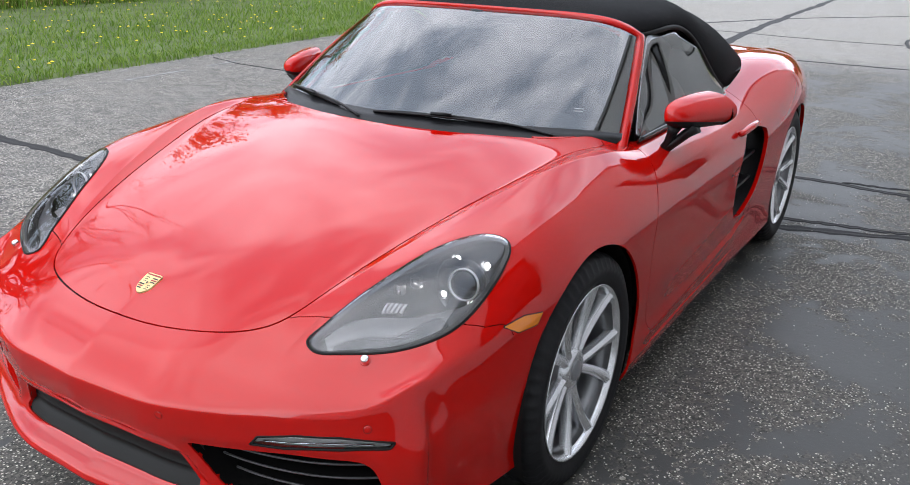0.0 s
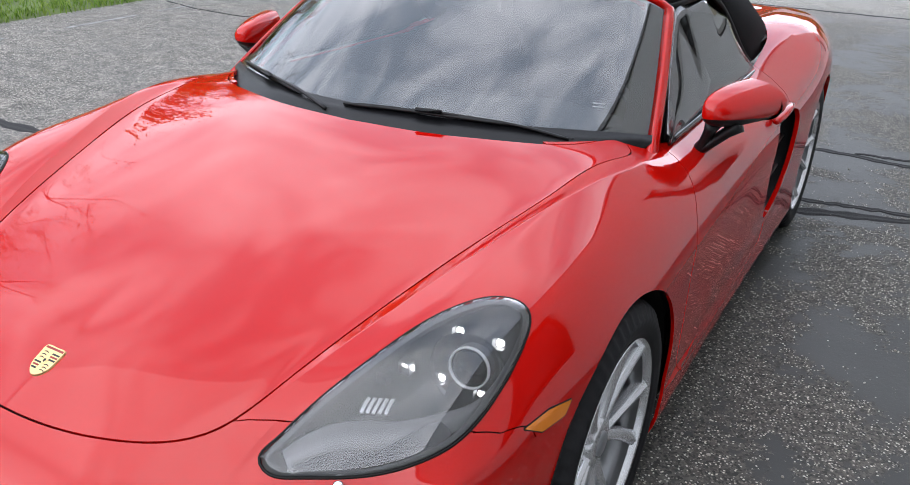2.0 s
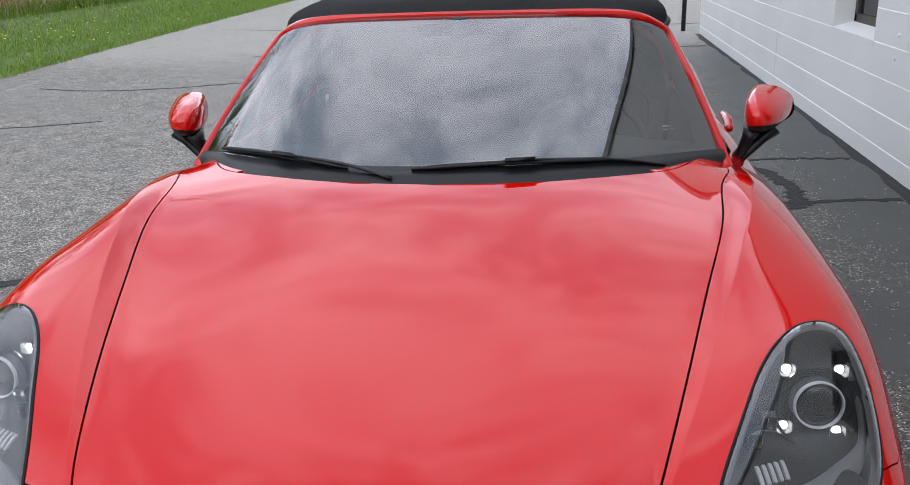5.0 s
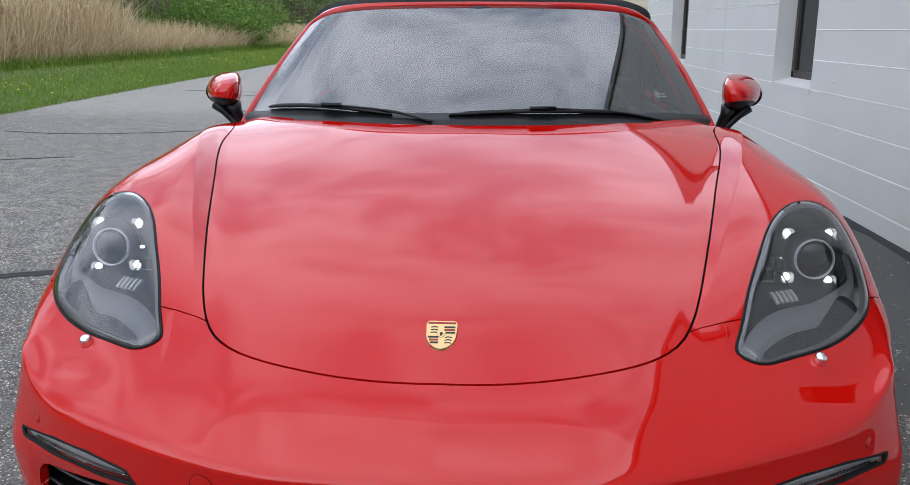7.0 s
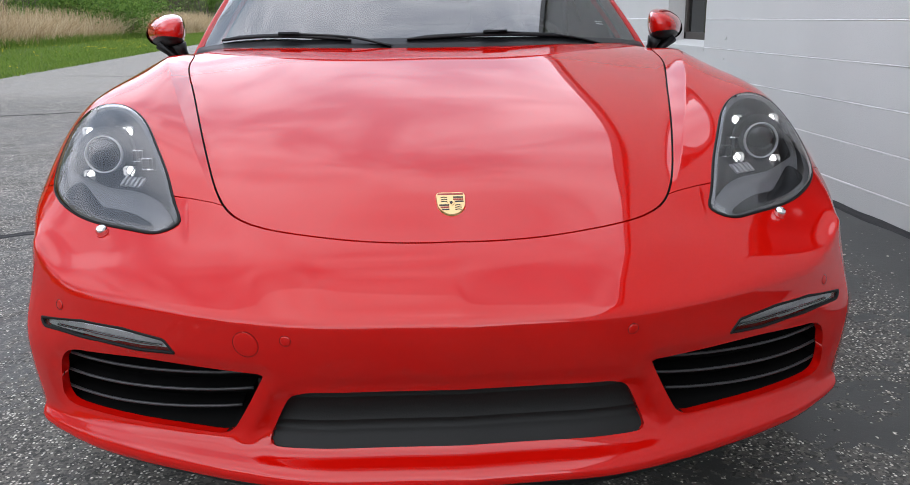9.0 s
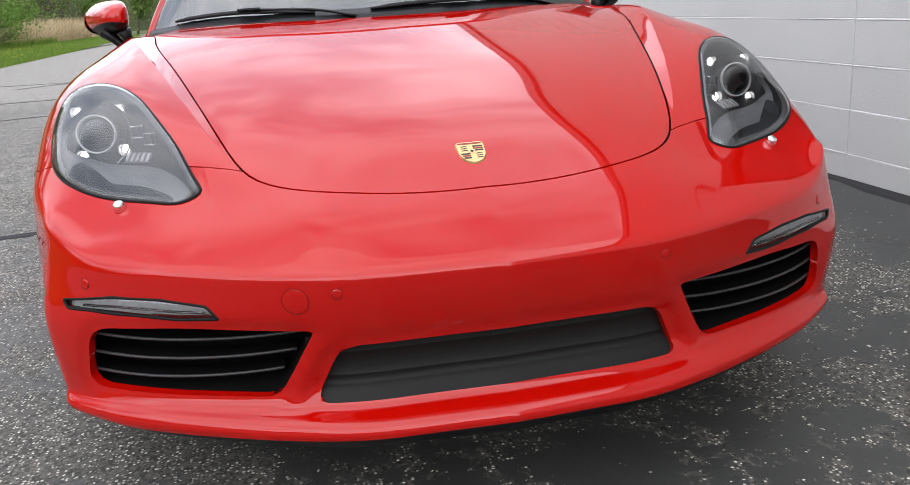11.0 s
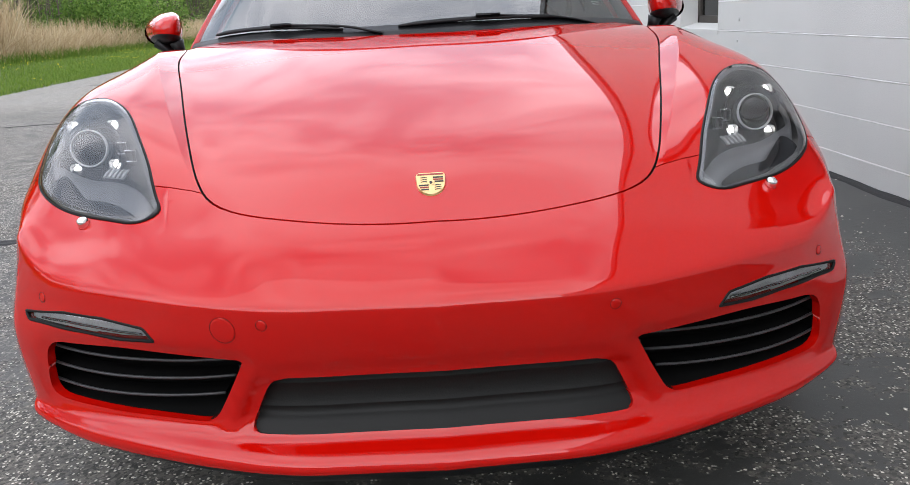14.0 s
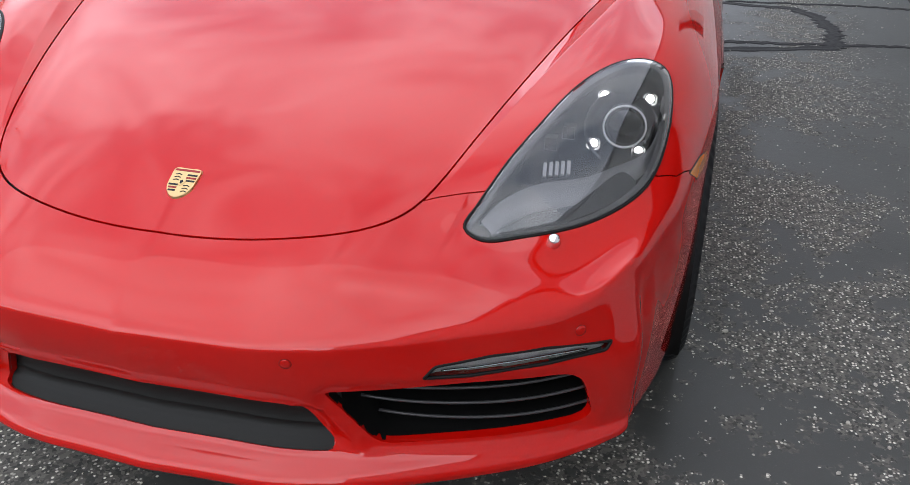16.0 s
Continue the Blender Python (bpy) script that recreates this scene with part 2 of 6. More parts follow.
# lines over the top, behind the ridge, station by station
MIDDLE = [(0, 0.000, 0.533), (0, 0.060, 0.567), (0, 0.135, 0.604), (0, 0.260, 0.662), (0, 0.450, 0.725), (0, 0.680, 0.787), (0, 0.930, 0.842), (0, 1.200, 0.886), (0, 1.550, 0.90), (0, 2.0, 0.90), (0, 2.5, 0.90), (0, 3.0, 0.92), (0, 3.45, 0.945), (0, 3.95, 0.93), (0, 4.25, 0.885), (0, 4.33, 0.80)]
HOOD_IN = [(0.16, 0.008, 0.533), (0.165, 0.067, 0.567), (0.17, 0.140, 0.603), (0.18, 0.264, 0.661), (0.2, 0.450, 0.724), (0.23, 0.680, 0.786), (0.26, 0.930, 0.841), (0.28, 1.205, 0.885), (0.3, 1.55, 0.90), (0.3, 2.0, 0.90), (0.3, 2.5, 0.90), (0.3, 3.0, 0.92), (0.3, 3.45, 0.943), (0.3, 3.95, 0.925), (0.29, 4.235, 0.88), (0.28, 4.31, 0.80)]
HOOD_OUT = [(0.335, 0.037, 0.534), (0.345, 0.093, 0.566), (0.355, 0.160, 0.599), (0.385, 0.277, 0.650), (0.42, 0.452, 0.714), (0.46, 0.680, 0.777), (0.5, 0.930, 0.831), (0.53, 1.220, 0.875), (0.55, 1.55, 0.89), (0.55, 2.0, 0.89), (0.55, 2.5, 0.89), (0.55, 3.0, 0.91), (0.55, 3.45, 0.93), (0.54, 3.93, 0.905), (0.52, 4.18, 0.865), (0.50, 4.25, 0.79)]
HOOD_EDGE = [(0.405, 0.064, 0.5345), (0.408, 0.117, 0.5645), (0.412, 0.178, 0.595), (0.432, 0.287, 0.6455), (0.476, 0.457, 0.7085), (0.537, 0.682, 0.7685), (0.598, 0.930, 0.8225), (0.632, 1.225, 0.8665), (0.60, 1.55, 0.88), (0.60, 2.0, 0.88), (0.60, 2.5, 0.885), (0.60, 3.0, 0.905), (0.60, 3.45, 0.925), (0.59, 3.92, 0.895), (0.57, 4.15, 0.855), (0.555, 4.22, 0.785)]
VALLEY = [(0.475, 0.092, 0.535), (0.48, 0.142, 0.563), (0.485, 0.200, 0.593), (0.515, 0.305, 0.651), (0.552, 0.465, 0.726), (0.600, 0.685, 0.789), (0.652, 0.930, 0.8375), (0.688, 1.230, 0.861), (0.685, 1.55, 0.846), (0.675, 2.0, 0.85), (0.68, 2.5, 0.86), (0.685, 3.0, 0.885), (0.68, 3.45, 0.91), (0.655, 3.9, 0.88), (0.63, 4.12, 0.845), (0.61, 4.19, 0.78)]
CREST = [(0.592, 0.150, 0.537), (0.597, 0.195, 0.560), (0.603, 0.245, 0.590), (0.625, 0.345, 0.652), (0.65, 0.490, 0.734), (0.690, 0.700, 0.799), (0.728, 0.930, 0.829), (0.758, 1.230, 0.831), (0.77, 1.55, 0.812), (0.79, 2.0, 0.80), (0.80, 2.5, 0.80), (0.80, 3.0, 0.825), (0.79, 3.45, 0.85), (0.75, 3.85, 0.83), (0.71, 4.05, 0.80), (0.68, 4.12, 0.75)]
BROW = [(0.694, 0.208, 0.538), (0.703, 0.243, 0.557), (0.712, 0.288, 0.580), (0.731, 0.380, 0.638), (0.760, 0.520, 0.710), (0.790, 0.715, 0.768), (0.808, 0.930, 0.782), (0.826, 1.230, 0.774), (0.840, 1.55, 0.752), (0.850, 2.0, 0.742), (0.858, 2.5, 0.742), (0.868, 3.0, 0.765), (0.872, 3.4, 0.785), (0.835, 3.8, 0.765), (0.775, 4.0, 0.735), (0.73, 4.08, 0.70)]
SHOULDER = [(0.761, 0.280, 0.533), (0.770, 0.305, 0.546), (0.782, 0.345, 0.560), (0.809, 0.430, 0.588), (0.836, 0.565, 0.620), (0.864, 0.745, 0.645), (0.877, 0.930, 0.658), (0.880, 1.230, 0.655), (0.880, 1.55, 0.640), (0.882, 2.0, 0.63), (0.887, 2.5, 0.635), (0.898, 3.0, 0.655), (0.900, 3.35, 0.675), (0.868, 3.75, 0.665), (0.80, 3.97, 0.64), (0.75, 4.05, 0.62)]
TOP = [MIDDLE, HOOD_IN, HOOD_OUT, HOOD_EDGE, VALLEY, CREST, BROW, SHOULDER]
# a firm edge where the nose turns down
for line, k in zip(TOP, (1, 1, 1, 0.9, 0.65, 0.3, 0.1)):
    line[0] = (line[0][0], line[0][1] - 0.003 * k, line[0][2] - 0.008 * k)
# the deck behind the top lies low between the haunches
for line in TOP[:5]:
    for j in range(11, 15):
        line[j] = (*line[j][:2], line[j][2] - (0.0, 0.03, 0.035, 0.02)[j - 11])
# the haunches behind the doors stand above the deck
for line, k in ((HOOD_OUT, 0.4), (HOOD_EDGE, 0.8), (VALLEY, 1.0), (CREST, 0.9), (BROW, 0.5)):
    for j, add in ((11, 0.025), (12, 0.055), (13, 0.055), (14, 0.025)):
        line[j] = (*line[j][:2], line[j][2] + add * k)
# the hood's edge turns up a little towards its gap
for j in (3, 4, 5, 6):
    HOOD_EDGE[j] = (*HOOD_EDGE[j][:2], HOOD_EDGE[j][2] + (0.003, 0.005, 0.007, 0.006)[j - 3])
# the bumper's face below the ridge: height in the middle, height at the corner, set-back in the middle and at the corner, widening at the corner
FACE = [(0.478, 0.490, 0.002, 0.002, 0.006), (0.435, 0.440, 0.012, -0.003, 0.017), (0.375, 0.375, 0.032, -0.004, 0.019), (0.315, 0.315, 0.044, 0.004, 0.016), (0.266, 0.270, 0.040, 0.012, 0.014), (0.247, 0.256, 0.008, 0.004, 0.012), (0.217, 0.227, 0.004, 0.006, 0.008), (0.188, 0.198, 0.040, 0.045, -0.018)]
# the flank below the shoulder: share of the height, and how far it lies inside the shoulder line
FLANK = [(0.06, 0.0), (0.18, 0.001), (0.36, 0.004), (0.53, 0.010), (0.68, 0.016), (0.80, 0.018), (0.92, 0.016), (1.0, 0.04)]


# ---- outlines of panels and openings on the half body ----
HEADLIGHT = loop2([(0.483, 0.237), (0.503, 0.2245), (0.556, 0.2385), (0.634, 0.282), (0.712, 0.344), (0.752, 0.400), (0.776, 0.505), (0.775, 0.600), (0.752, 0.655), (0.710, 0.653), (0.650, 0.606), (0.604, 0.534), (0.566, 0.450), (0.523, 0.352), (0.490, 0.268)], 96)
HOOD = loop2([(0.0, 0.119), (0.13, 0.127), (0.248, 0.150), (0.338, 0.188), (0.392, 0.237), (0.421, 0.290), (0.455, 0.390), (0.50, 0.548), (0.567, 0.80), (0.627, 1.05), (0.660, 1.25), (0.676, 1.40), (0.655, 1.425), (0.585, 1.333), (0.485, 1.245), (0.25, 1.170), (0.0, 1.148), (-0.25, 1.170), (-0.655, 1.425), (-0.676, 1.40), (-0.567, 0.80), (-0.421, 0.29), (-0.338, 0.188), (-0.13, 0.127)], 200)
CABIN = rounded([(-0.5, 1.153), (0.0, 1.153), (0.25, 1.176), (0.485, 1.252), (0.590, 1.345), (0.685, 1.50), (0.722, 1.66), (0.728, 2.2), (0.715, 2.62), (0.69, 3.0), (0.60, 3.27), (0.4, 3.37), (0.0, 3.40), (-0.5, 3.40)], [0.02, 0.1, 0.1, 0.07, 0.07, 0.08, 0.08, 0.2, 0.1, 0.1, 0.1, 0.1, 0.1, 0.02])
DRL = rounded([(0.463, 0.434), (0.482, 0.459), (0.56, 0.469), (0.64, 0.469), (0.736, 0.455), (0.728, 0.439), (0.64, 0.438), (0.53, 0.431)], 0.006)
GRILLE = rounded([(0.316, 0.410), (0.42, 0.413), (0.54, 0.416), (0.694, 0.408), (0.718, 0.288), (0.55, 0.284), (0.385, 0.284), (0.350, 0.345)], [0.010, 0.03, 0.03, 0.040, 0.034, 0.03, 0.026, 0.02])
MOUTH = rounded([(-0.325, 0.272), (-0.275, 0.379), (0.275, 0.379), (0.325, 0.272)], [0.025, 0.035, 0.035, 0.025])
DOOR = rounded([(1.62, 0.90), (1.50, 0.79), (1.385, 0.70), (1.345, 0.55), (1.36, 0.36), (1.42, 0.262), (2.30, 0.275), (2.44, 0.36), (2.58, 0.55), (2.645, 0.72), (2.66, 0.90)], [0.01, 0.05, 0.08, 0.1, 0.06, 0.05, 0.08, 0.08, 0.1, 0.05, 0.01])
SCOOP = rounded([(2.47, 0.725), (2.62, 0.735), (2.775, 0.700), (2.77, 0.575), (2.66, 0.440), (2.47, 0.385), (2.34, 0.400), (2.28, 0.455), (2.34, 0.60)], [0.02, 0.04, 0.04, 0.08, 0.08, 0.06, 0.03, 0.04, 0.08])
AMBER_LINE = rounded([(0.512, 0.629), (0.560, 0.600), (0.632, 0.596), (0.655, 0.621), (0.585, 0.634)], 0.006)


def fair(bm, weight, rounds):
    """Evens the surface out where weight(point) is above nought, without shrinking it."""
    bm.verts.index_update()
    X = np.array([v.co[:] for v in bm.verts])
    E = np.array([(e.verts[0].index, e.verts[1].index) for e in bm.edges])
    edge = np.array([v.is_boundary for v in bm.verts])
    w = np.array([weight(v.co) for v in bm.verts])
    w[edge] = 0
    I, J = np.concatenate([E[:, 0], E[:, 1]]), np.concatenate([E[:, 1], E[:, 0]])
    deg = np.bincount(E.ravel(), minlength=len(X)).astype(float)[:, None]
    for r in range(rounds):
        for k in (0.5, -0.52):
            S = np.stack([np.bincount(I, X[J, a], minlength=len(X)) for a in range(3)], axis=1)
            X = X + k * w[:, None] * (S / deg - X)
    for v, p in zip(bm.verts, X):
        v.co = p


def body_surface(step=0.0135):
    """The outer skin as one mesh: the bumper's face, then the top and flanks from the ridge to the tail."""
    top = np.array(TOP).transpose(1, 0, 2)
    ridge = np.array(RIDGE)
    low = []
    for zm, zc, dm, dc, wide in FACE:
        w = np.clip(ridge[:, 0] / 0.757, 0, 1) ** 2
        row = ridge.copy()
        row[:, 2] = zm + (zc - zm) * w
        row[:, 1] += dm + (dc - dm) * w
        row[:, 0] += wide * (ridge[:, 0] / 0.757) ** 2
        low.append(row)
    low = np.array(low)
    A = np.concatenate([ridge[None], top])
    flank = []
    for j in range(len(A)):
        line = []
        for i, (share, inner) in enumerate(FLANK):
            s = A[j, 7]
            floor = 0.19 - 0.03 * min(1, j / 5)
            p = np.array([s[0] - inner * 0.6, s[1], s[2] + (floor - s[2]) * share])
            k = min(1, j / 4)
            q = low[i, 7] + (s - A[0, 7]) * np.array([1, 1, 0])
            r = q * (1 - k) + p * k
            r[0] += 0.015 * (0, 0.15, 0.5, 0.85, 1, 1, 0.6, 0.2)[min(j, 7)] * math.sin(math.pi * min(1, share * 1.05))
            line.append(r)
        flank.append(line)
    flank = np.array(flank)
    full = np.concatenate([A, flank], axis=1)
    # top and flanks: along first, with the face's rows as run-in, then across
    kr = knots(A)
    run = np.concatenate([[-0.075, -0.03], kr])
    cols = []
    for c in range(full.shape[1]):
        before = low[[1, 0], c] if c <= 7 else np.array([low[c - 8, 5], low[c - 8, 6]])
        rr = run.copy()
        if c > 7:
            rr[:2] = -np.cumsum(np.linalg.norm(np.diff(np.concatenate([before, full[:1, c]]), axis=0), axis=1)[::-1])[::-1]
        cols.append(np.concatenate([before, full[:, c]]))
    sr = samples(kr, step)
    L = np.array([cspline(run, c, sr) for c in cols])
    kc = knots(full.transpose(1, 0, 2))
    sc = samples(kc, step)
    G = cspline(kc, L, sc).transpose(1, 0, 2)
    n6 = int(np.argmin(abs(sc - kc[7])))
    # the bumper's face: its lower edge and sides run along the lines above
    D = np.concatenate([ridge[None], low])
    ext = np.concatenate([D, np.concatenate([A[None, 1, 7], flank[1]])[:, None], np.concatenate([A[None, 2, 7], flank[2]])[:, None]], axis=1)
    kx = np.concatenate([kc[:8], kc[7] + np.array([0.05, 0.1])])
    H = cspline(kx, ext.transpose(1, 0, 2), sc[:n6 + 1])
    kd = kc[7:] - kc[7]
    sd = sc[n6:] - kc[7]
    H = cspline(kd, H.transpose(1, 0, 2), sd)
    H[0], H[:, -1] = G[0, :n6 + 1], G[0, n6:]
    bm = bmesh.new()
    sheet(bm, G[:, ::-1])
    sheet(bm, H)
    bmesh.ops.reverse_faces(bm, faces=[f for f in bm.faces])
    bmesh.ops.remove_doubles(bm, verts=bm.verts, dist=0.001)
    bm = both(bm)
    bmesh.ops.recalc_face_normals(bm, faces=bm.faces)
    if sum(f.normal.z for f in bm.faces) < 0:
        bmesh.ops.reverse_faces(bm, faces=bm.faces[:])
    fair(bm, lambda p: max(0.0, min(1.0, 1.7 - math.hypot((abs(p.x) - 0.75) / 0.13, (p.y - 0.31) / 0.17))), 200)
    fair(bm, lambda p: max(0.0, min(1.0, 3.0 - 3.0 * max(abs(abs(p.x) - 0.60) / 0.24, abs(p.y - 0.22) / 0.26))) * (1.0 if p.z > 0.522 else 0.0), 240)
    ridge_z = lambda p: np.interp(abs(p.x), ridge[:, 0], ridge[:, 2])
    fair(bm, lambda p: 1.0 if p.y > 0.30 or abs(p.x) > 0.74 else (np.interp(abs(p.x), [0.4, 0.62], [0.15, 1.0]) if abs(p.z - ridge_z(p)) < 0.022 else (0.15 if p.z < 0.285 else 1.0)), 14)
    for k in (-0.004, 0.004):
        split(bm, lambda p: p.z - ridge_z(p) + k)
    bmesh.ops.dissolve_degenerate(bm, edges=bm.edges[:], dist=1e-5)
    # shallow sunken frames round the mouth and the side intakes
    g_mouth, g_side = inside(MOUTH), inside(GRILLE)
    for v in bm.verts:
        x, y, z = abs(v.co.x), v.co.y, v.co.z
        if y < 0.34 and 0.22 < z < 0.45 and v.co.y < 0.4:
            d = -g_mouth(x, z)
            if d < 0.045:
                t = max(0.0, min(1.0, (0.034 - d) / 0.024))
                v.co.y += 0.013 * t * t * (3 - 2 * t) * (0.35 if z > 0.37 else (0.4 if z < 0.285 else 1))
            d = -g_side(x, z)
            if d < 0.03:
                t = max(0.0, min(1.0, (0.020 - d) / 0.016))
                v.co.y += 0.006 * t * t * (3 - 2 * t)
    # a crease low on the flank, and a hollow in the door above it
    for v in bm.verts:
        x, y, z = v.co
        if abs(x) > 0.78 and 1.2 < y < 2.75 and 0.2 < z < 0.7:
            d = z - np.interp(y, [1.3, 2.0, 2.4, 2.7], [0.268, 0.284, 0.315, 0.36])
            fade = np.interp(y, [1.2, 1.4, 2.4, 2.75], [0, 1, 1, 0])
            t = 0.009 * max(0.0, 1 - math.hypot(d, 0.004) / 0.05) ** 1.2 - 0.010 * math.exp(-((d - 0.15) / 0.08) ** 2) * np.interp(y, [1.4, 2.1, 2.5, 2.75], [0.2, 0.8, 1, 0.2])
            v.co.x += math.copysign(t * fade, x)
    # a flat chamfer along each wing, from the hood's gap up to a crease
    gap_y = [0.28, 0.39, 0.548, 0.80, 1.05, 1.25, 1.40, 1.55]
    gap_x = [0.417, 0.455, 0.500, 0.567, 0.627, 0.660, 0.676, 0.69]
    wide_x = [0.010, 0.018, 0.030, 0.046, 0.058, 0.064, 0.060, 0.055]
    crease = lambda p: np.interp(p.y, gap_y, gap_x) + np.interp(p.y, gap_y, wide_x)
    for k in (-0.003, 0.0, 0.003):
        split(bm, lambda p: abs(p.x) - crease(p) + k)
    bmesh.ops.dissolve_degenerate(bm, edges=bm.edges[:], dist=1e-5)
    for v in bm.verts:
        x, y, z = abs(v.co.x), v.co.y, v.co.z
        if 0.28 < y < 1.55 and z > 0.6:
            g = np.interp(y, gap_y, gap_x)
            w = np.interp(y, gap_y, wide_x)
            t = (x - g) / w if x < g + w else (max(0.0, 1 - (x - g - w) / 0.11) ** 1.6)
            v.co.z += 0.21 * w * max(0.0, t) * np.interp(y, [0.28, 0.36, 1.35, 1.55], [0, 1, 1, 0])
    # a crease that runs down the bumper from the inner corner of the lamp
    notch = lambda p: np.interp(p.y, [0.17, 0.205, 0.30], [0.455, 0.462, 0.478])
    for k in (-0.002, 0.002):
        split(bm, lambda p: abs(p.x) - notch(p) + k if 0.16 < p.y < 0.31 and p.z > 0.53 else -1.0)
    bmesh.ops.dissolve_degenerate(bm, edges=bm.edges[:], dist=1e-5)
    for v in bm.verts:
        x, y, z = abs(v.co.x), v.co.y, v.co.z
        if 0.18 < y < 0.30 and z > 0.53:
            d = x - notch(v.co)
            if d > 0:
                v.co.z -= 0.006 * min(1, d / 0.006) * math.exp(-d / 0.035) * np.interp(y, [0.18, 0.25, 0.278, 0.295], [0, 0.8, 1, 0])
    bm.normal_update()
    return bm


def mirrored(bm):
    c = bm.copy()
    for v in c.verts:
        v.co.x = -v.co.x
    bmesh.ops.reverse_faces(c, faces=c.faces[:])
    return c


def both(bm):
    """The half and its mirror image in one mesh."""
    me = bpy.data.meshes.new("tmp")
    mirrored(bm).to_mesh(me)
    c = bm.copy()
    c.from_mesh(me)
    bpy.data.meshes.remove(me)
    bmesh.ops.remove_doubles(c, verts=[v for v in c.verts if abs(v.co.x) < 0.002], dist=0.003)
    return c


skin = body_surface()
half = keep(skin, lambda p: p.x)
car = empty("sports_car", "glossy red two-seat convertible with black cloth top closed", "car")

def boxed(poly, pick, guard):
    """A signed distance on the body from a flat outline, within a stretch of it."""
    f = inside(poly)
    P = np.array(poly)
    lo, hi = P.min(0) - 0.03, P.max(0) + 0.03

    def g(p):
        u, v = pick(p)
        if u < lo[0] or v < lo[1] or u > hi[0] or v > hi[1] or not guard(p):
            return -0.03
        return f(u, v)
    return g


f_lamp = boxed(HEADLIGHT, lambda p: (p.x, p.y), lambda p: p.z > 0.53 and p.y < 0.85)
f_hood = boxed(HOOD, lambda p: (p.x, p.y), lambda p: p.z > 0.56 and p.y < 1.45)
f_cabin = boxed(CABIN, lambda p: (p.x, p.y), lambda p: p.z > 0.6)
f_drl = boxed(DRL, lambda p: (p.x, p.z), lambda p: p.y < 0.45)
f_grille = boxed(GRILLE, lambda p: (p.x, p.z), lambda p: p.y < 0.45)
f_mouth = boxed(MOUTH, lambda p: (p.x, p.z), lambda p: p.y < 0.3)
f_door = boxed(DOOR, lambda p: (p.y, p.z), lambda p: p.x > 0.70)
f_scoop = boxed(SCOOP, lambda p: (p.y, p.z), lambda p: p.x > 0.70)
f_amber = boxed(AMBER_LINE, lambda p: (p.y, p.z), lambda p: p.x > 0.70 and p.y < 0.8)


def f_arch(p):
    if p.x < 0.5:
        return -0.1
    return max(0.362 - math.hypot(p.y - 0.93, p.z - 0.335), 0.366 - math.hypot(p.y - 3.405, p.z - 0.345))


def seam_y(p):
    """Where bumper and wing meet: in front of the line is above nought."""
    s = np.interp(p.x, [0.38, 0.43, 0.47, 0.51, 0.77, 0.80, 0.82, 0.90], [0.245, 0.274, 0.290, 0.303, 0.435, 0.470, 0.515, 0.66])
    return s - p.y if p.y < 0.9 and p.z > 0.60 else (0.68 - p.y if p.y < 0.9 else -0.2)


def f_red(p):
    return p.z - (0.222 if p.y < 0.62 else 0.10)


def gap(f, w):
    return [lambda p: f(p) - w, lambda p: f(p) + w]


cuts = [f_arch, f_lamp, f_cabin, f_drl, f_grille, f_mouth, f_scoop, f_amber, f_red, *gap(f_hood, 0.0019), *gap(f_door, 0.002), *gap(seam_y, 0.0012)]
bmesh.ops.triangulate(half, faces=[f for f in half.faces if f.calc_center_median().y < 0.8])
for c in cuts:
    split(half, c)
bmesh.ops.triangulate(half, faces=[f for f in half.faces if len(f.verts) > 4])


def kind_of(p):
    """Which panel a piece of the half body belongs to."""
    if f_arch(p) > 0 or f_lamp(p) > 0 or f_drl(p) > 0 or f_grille(p) > 0 or f_mouth(p) > 0 or f_scoop(p) > 0 or f_amber(p) > 0:
        return ""
    h = f_hood(p)
    if h > 0.0019:
        return "hood"
    if f_cabin(p) > 0 or h > -0.0019 or (1.10 < p.y < 1.30 and p.x < 0.50):
        return ""
    d = f_door(p)
    if d > 0.002:
        return "door"
    if d > -0.002:
        return ""
    s = seam_y(p)
    if s > 0.0012:
        return "bumper" if f_red(p) > 0 else ("lip" if p.x < 0.69 else "")
    if s > -0.0012:
        return ""
    return "wing" if p.y < 1.7 and p.z > 0.3 or p.y < 1.5 else ("sill" if p.z < 0.262 and p.y < 2.7 else "rear")


panels = {}


def panel(kind, depth=0.014):
    c = half.copy()
    c.faces.ensure_lookup_table()
    bmesh.ops.delete(c, geom=[f for f in c.faces if f.index not in panels[kind]], context="FACES")
    return c


def finish(bm, depth):
    flange(bm, depth)
    return bm


def pair(name, bm, material, parent, label=""):
    """A part on the left flank and its mirror image on the other."""
    other = mirrored(bm)
    return part(name, bm, material, parent, label), part(name, other, material, parent, label)


half.faces.index_update()
for fc in half.faces:
    panels.setdefault(kind_of(fc.calc_center_median()), set()).add(fc.index)
hood = part("hood", finish(both(panel("hood")), 0.012), RED, car)
bumper = part("front_bumper", finish(both(panel("bumper")), 0.016), RED, car)
part("front_lip", finish(both(panel("lip")), 0.01), BLACK, car, "black plastic lower lip")
wings = pair("front_wing", finish(panel("wing"), 0.008), RED, car)
doors = pair("door", finish(panel("door"), 0.014), RED, car)
pair("sill", finish(panel("sill"), 0.012), RED, car)
part("rear_body", finish(both(panel("rear")), 0.016), RED, car)

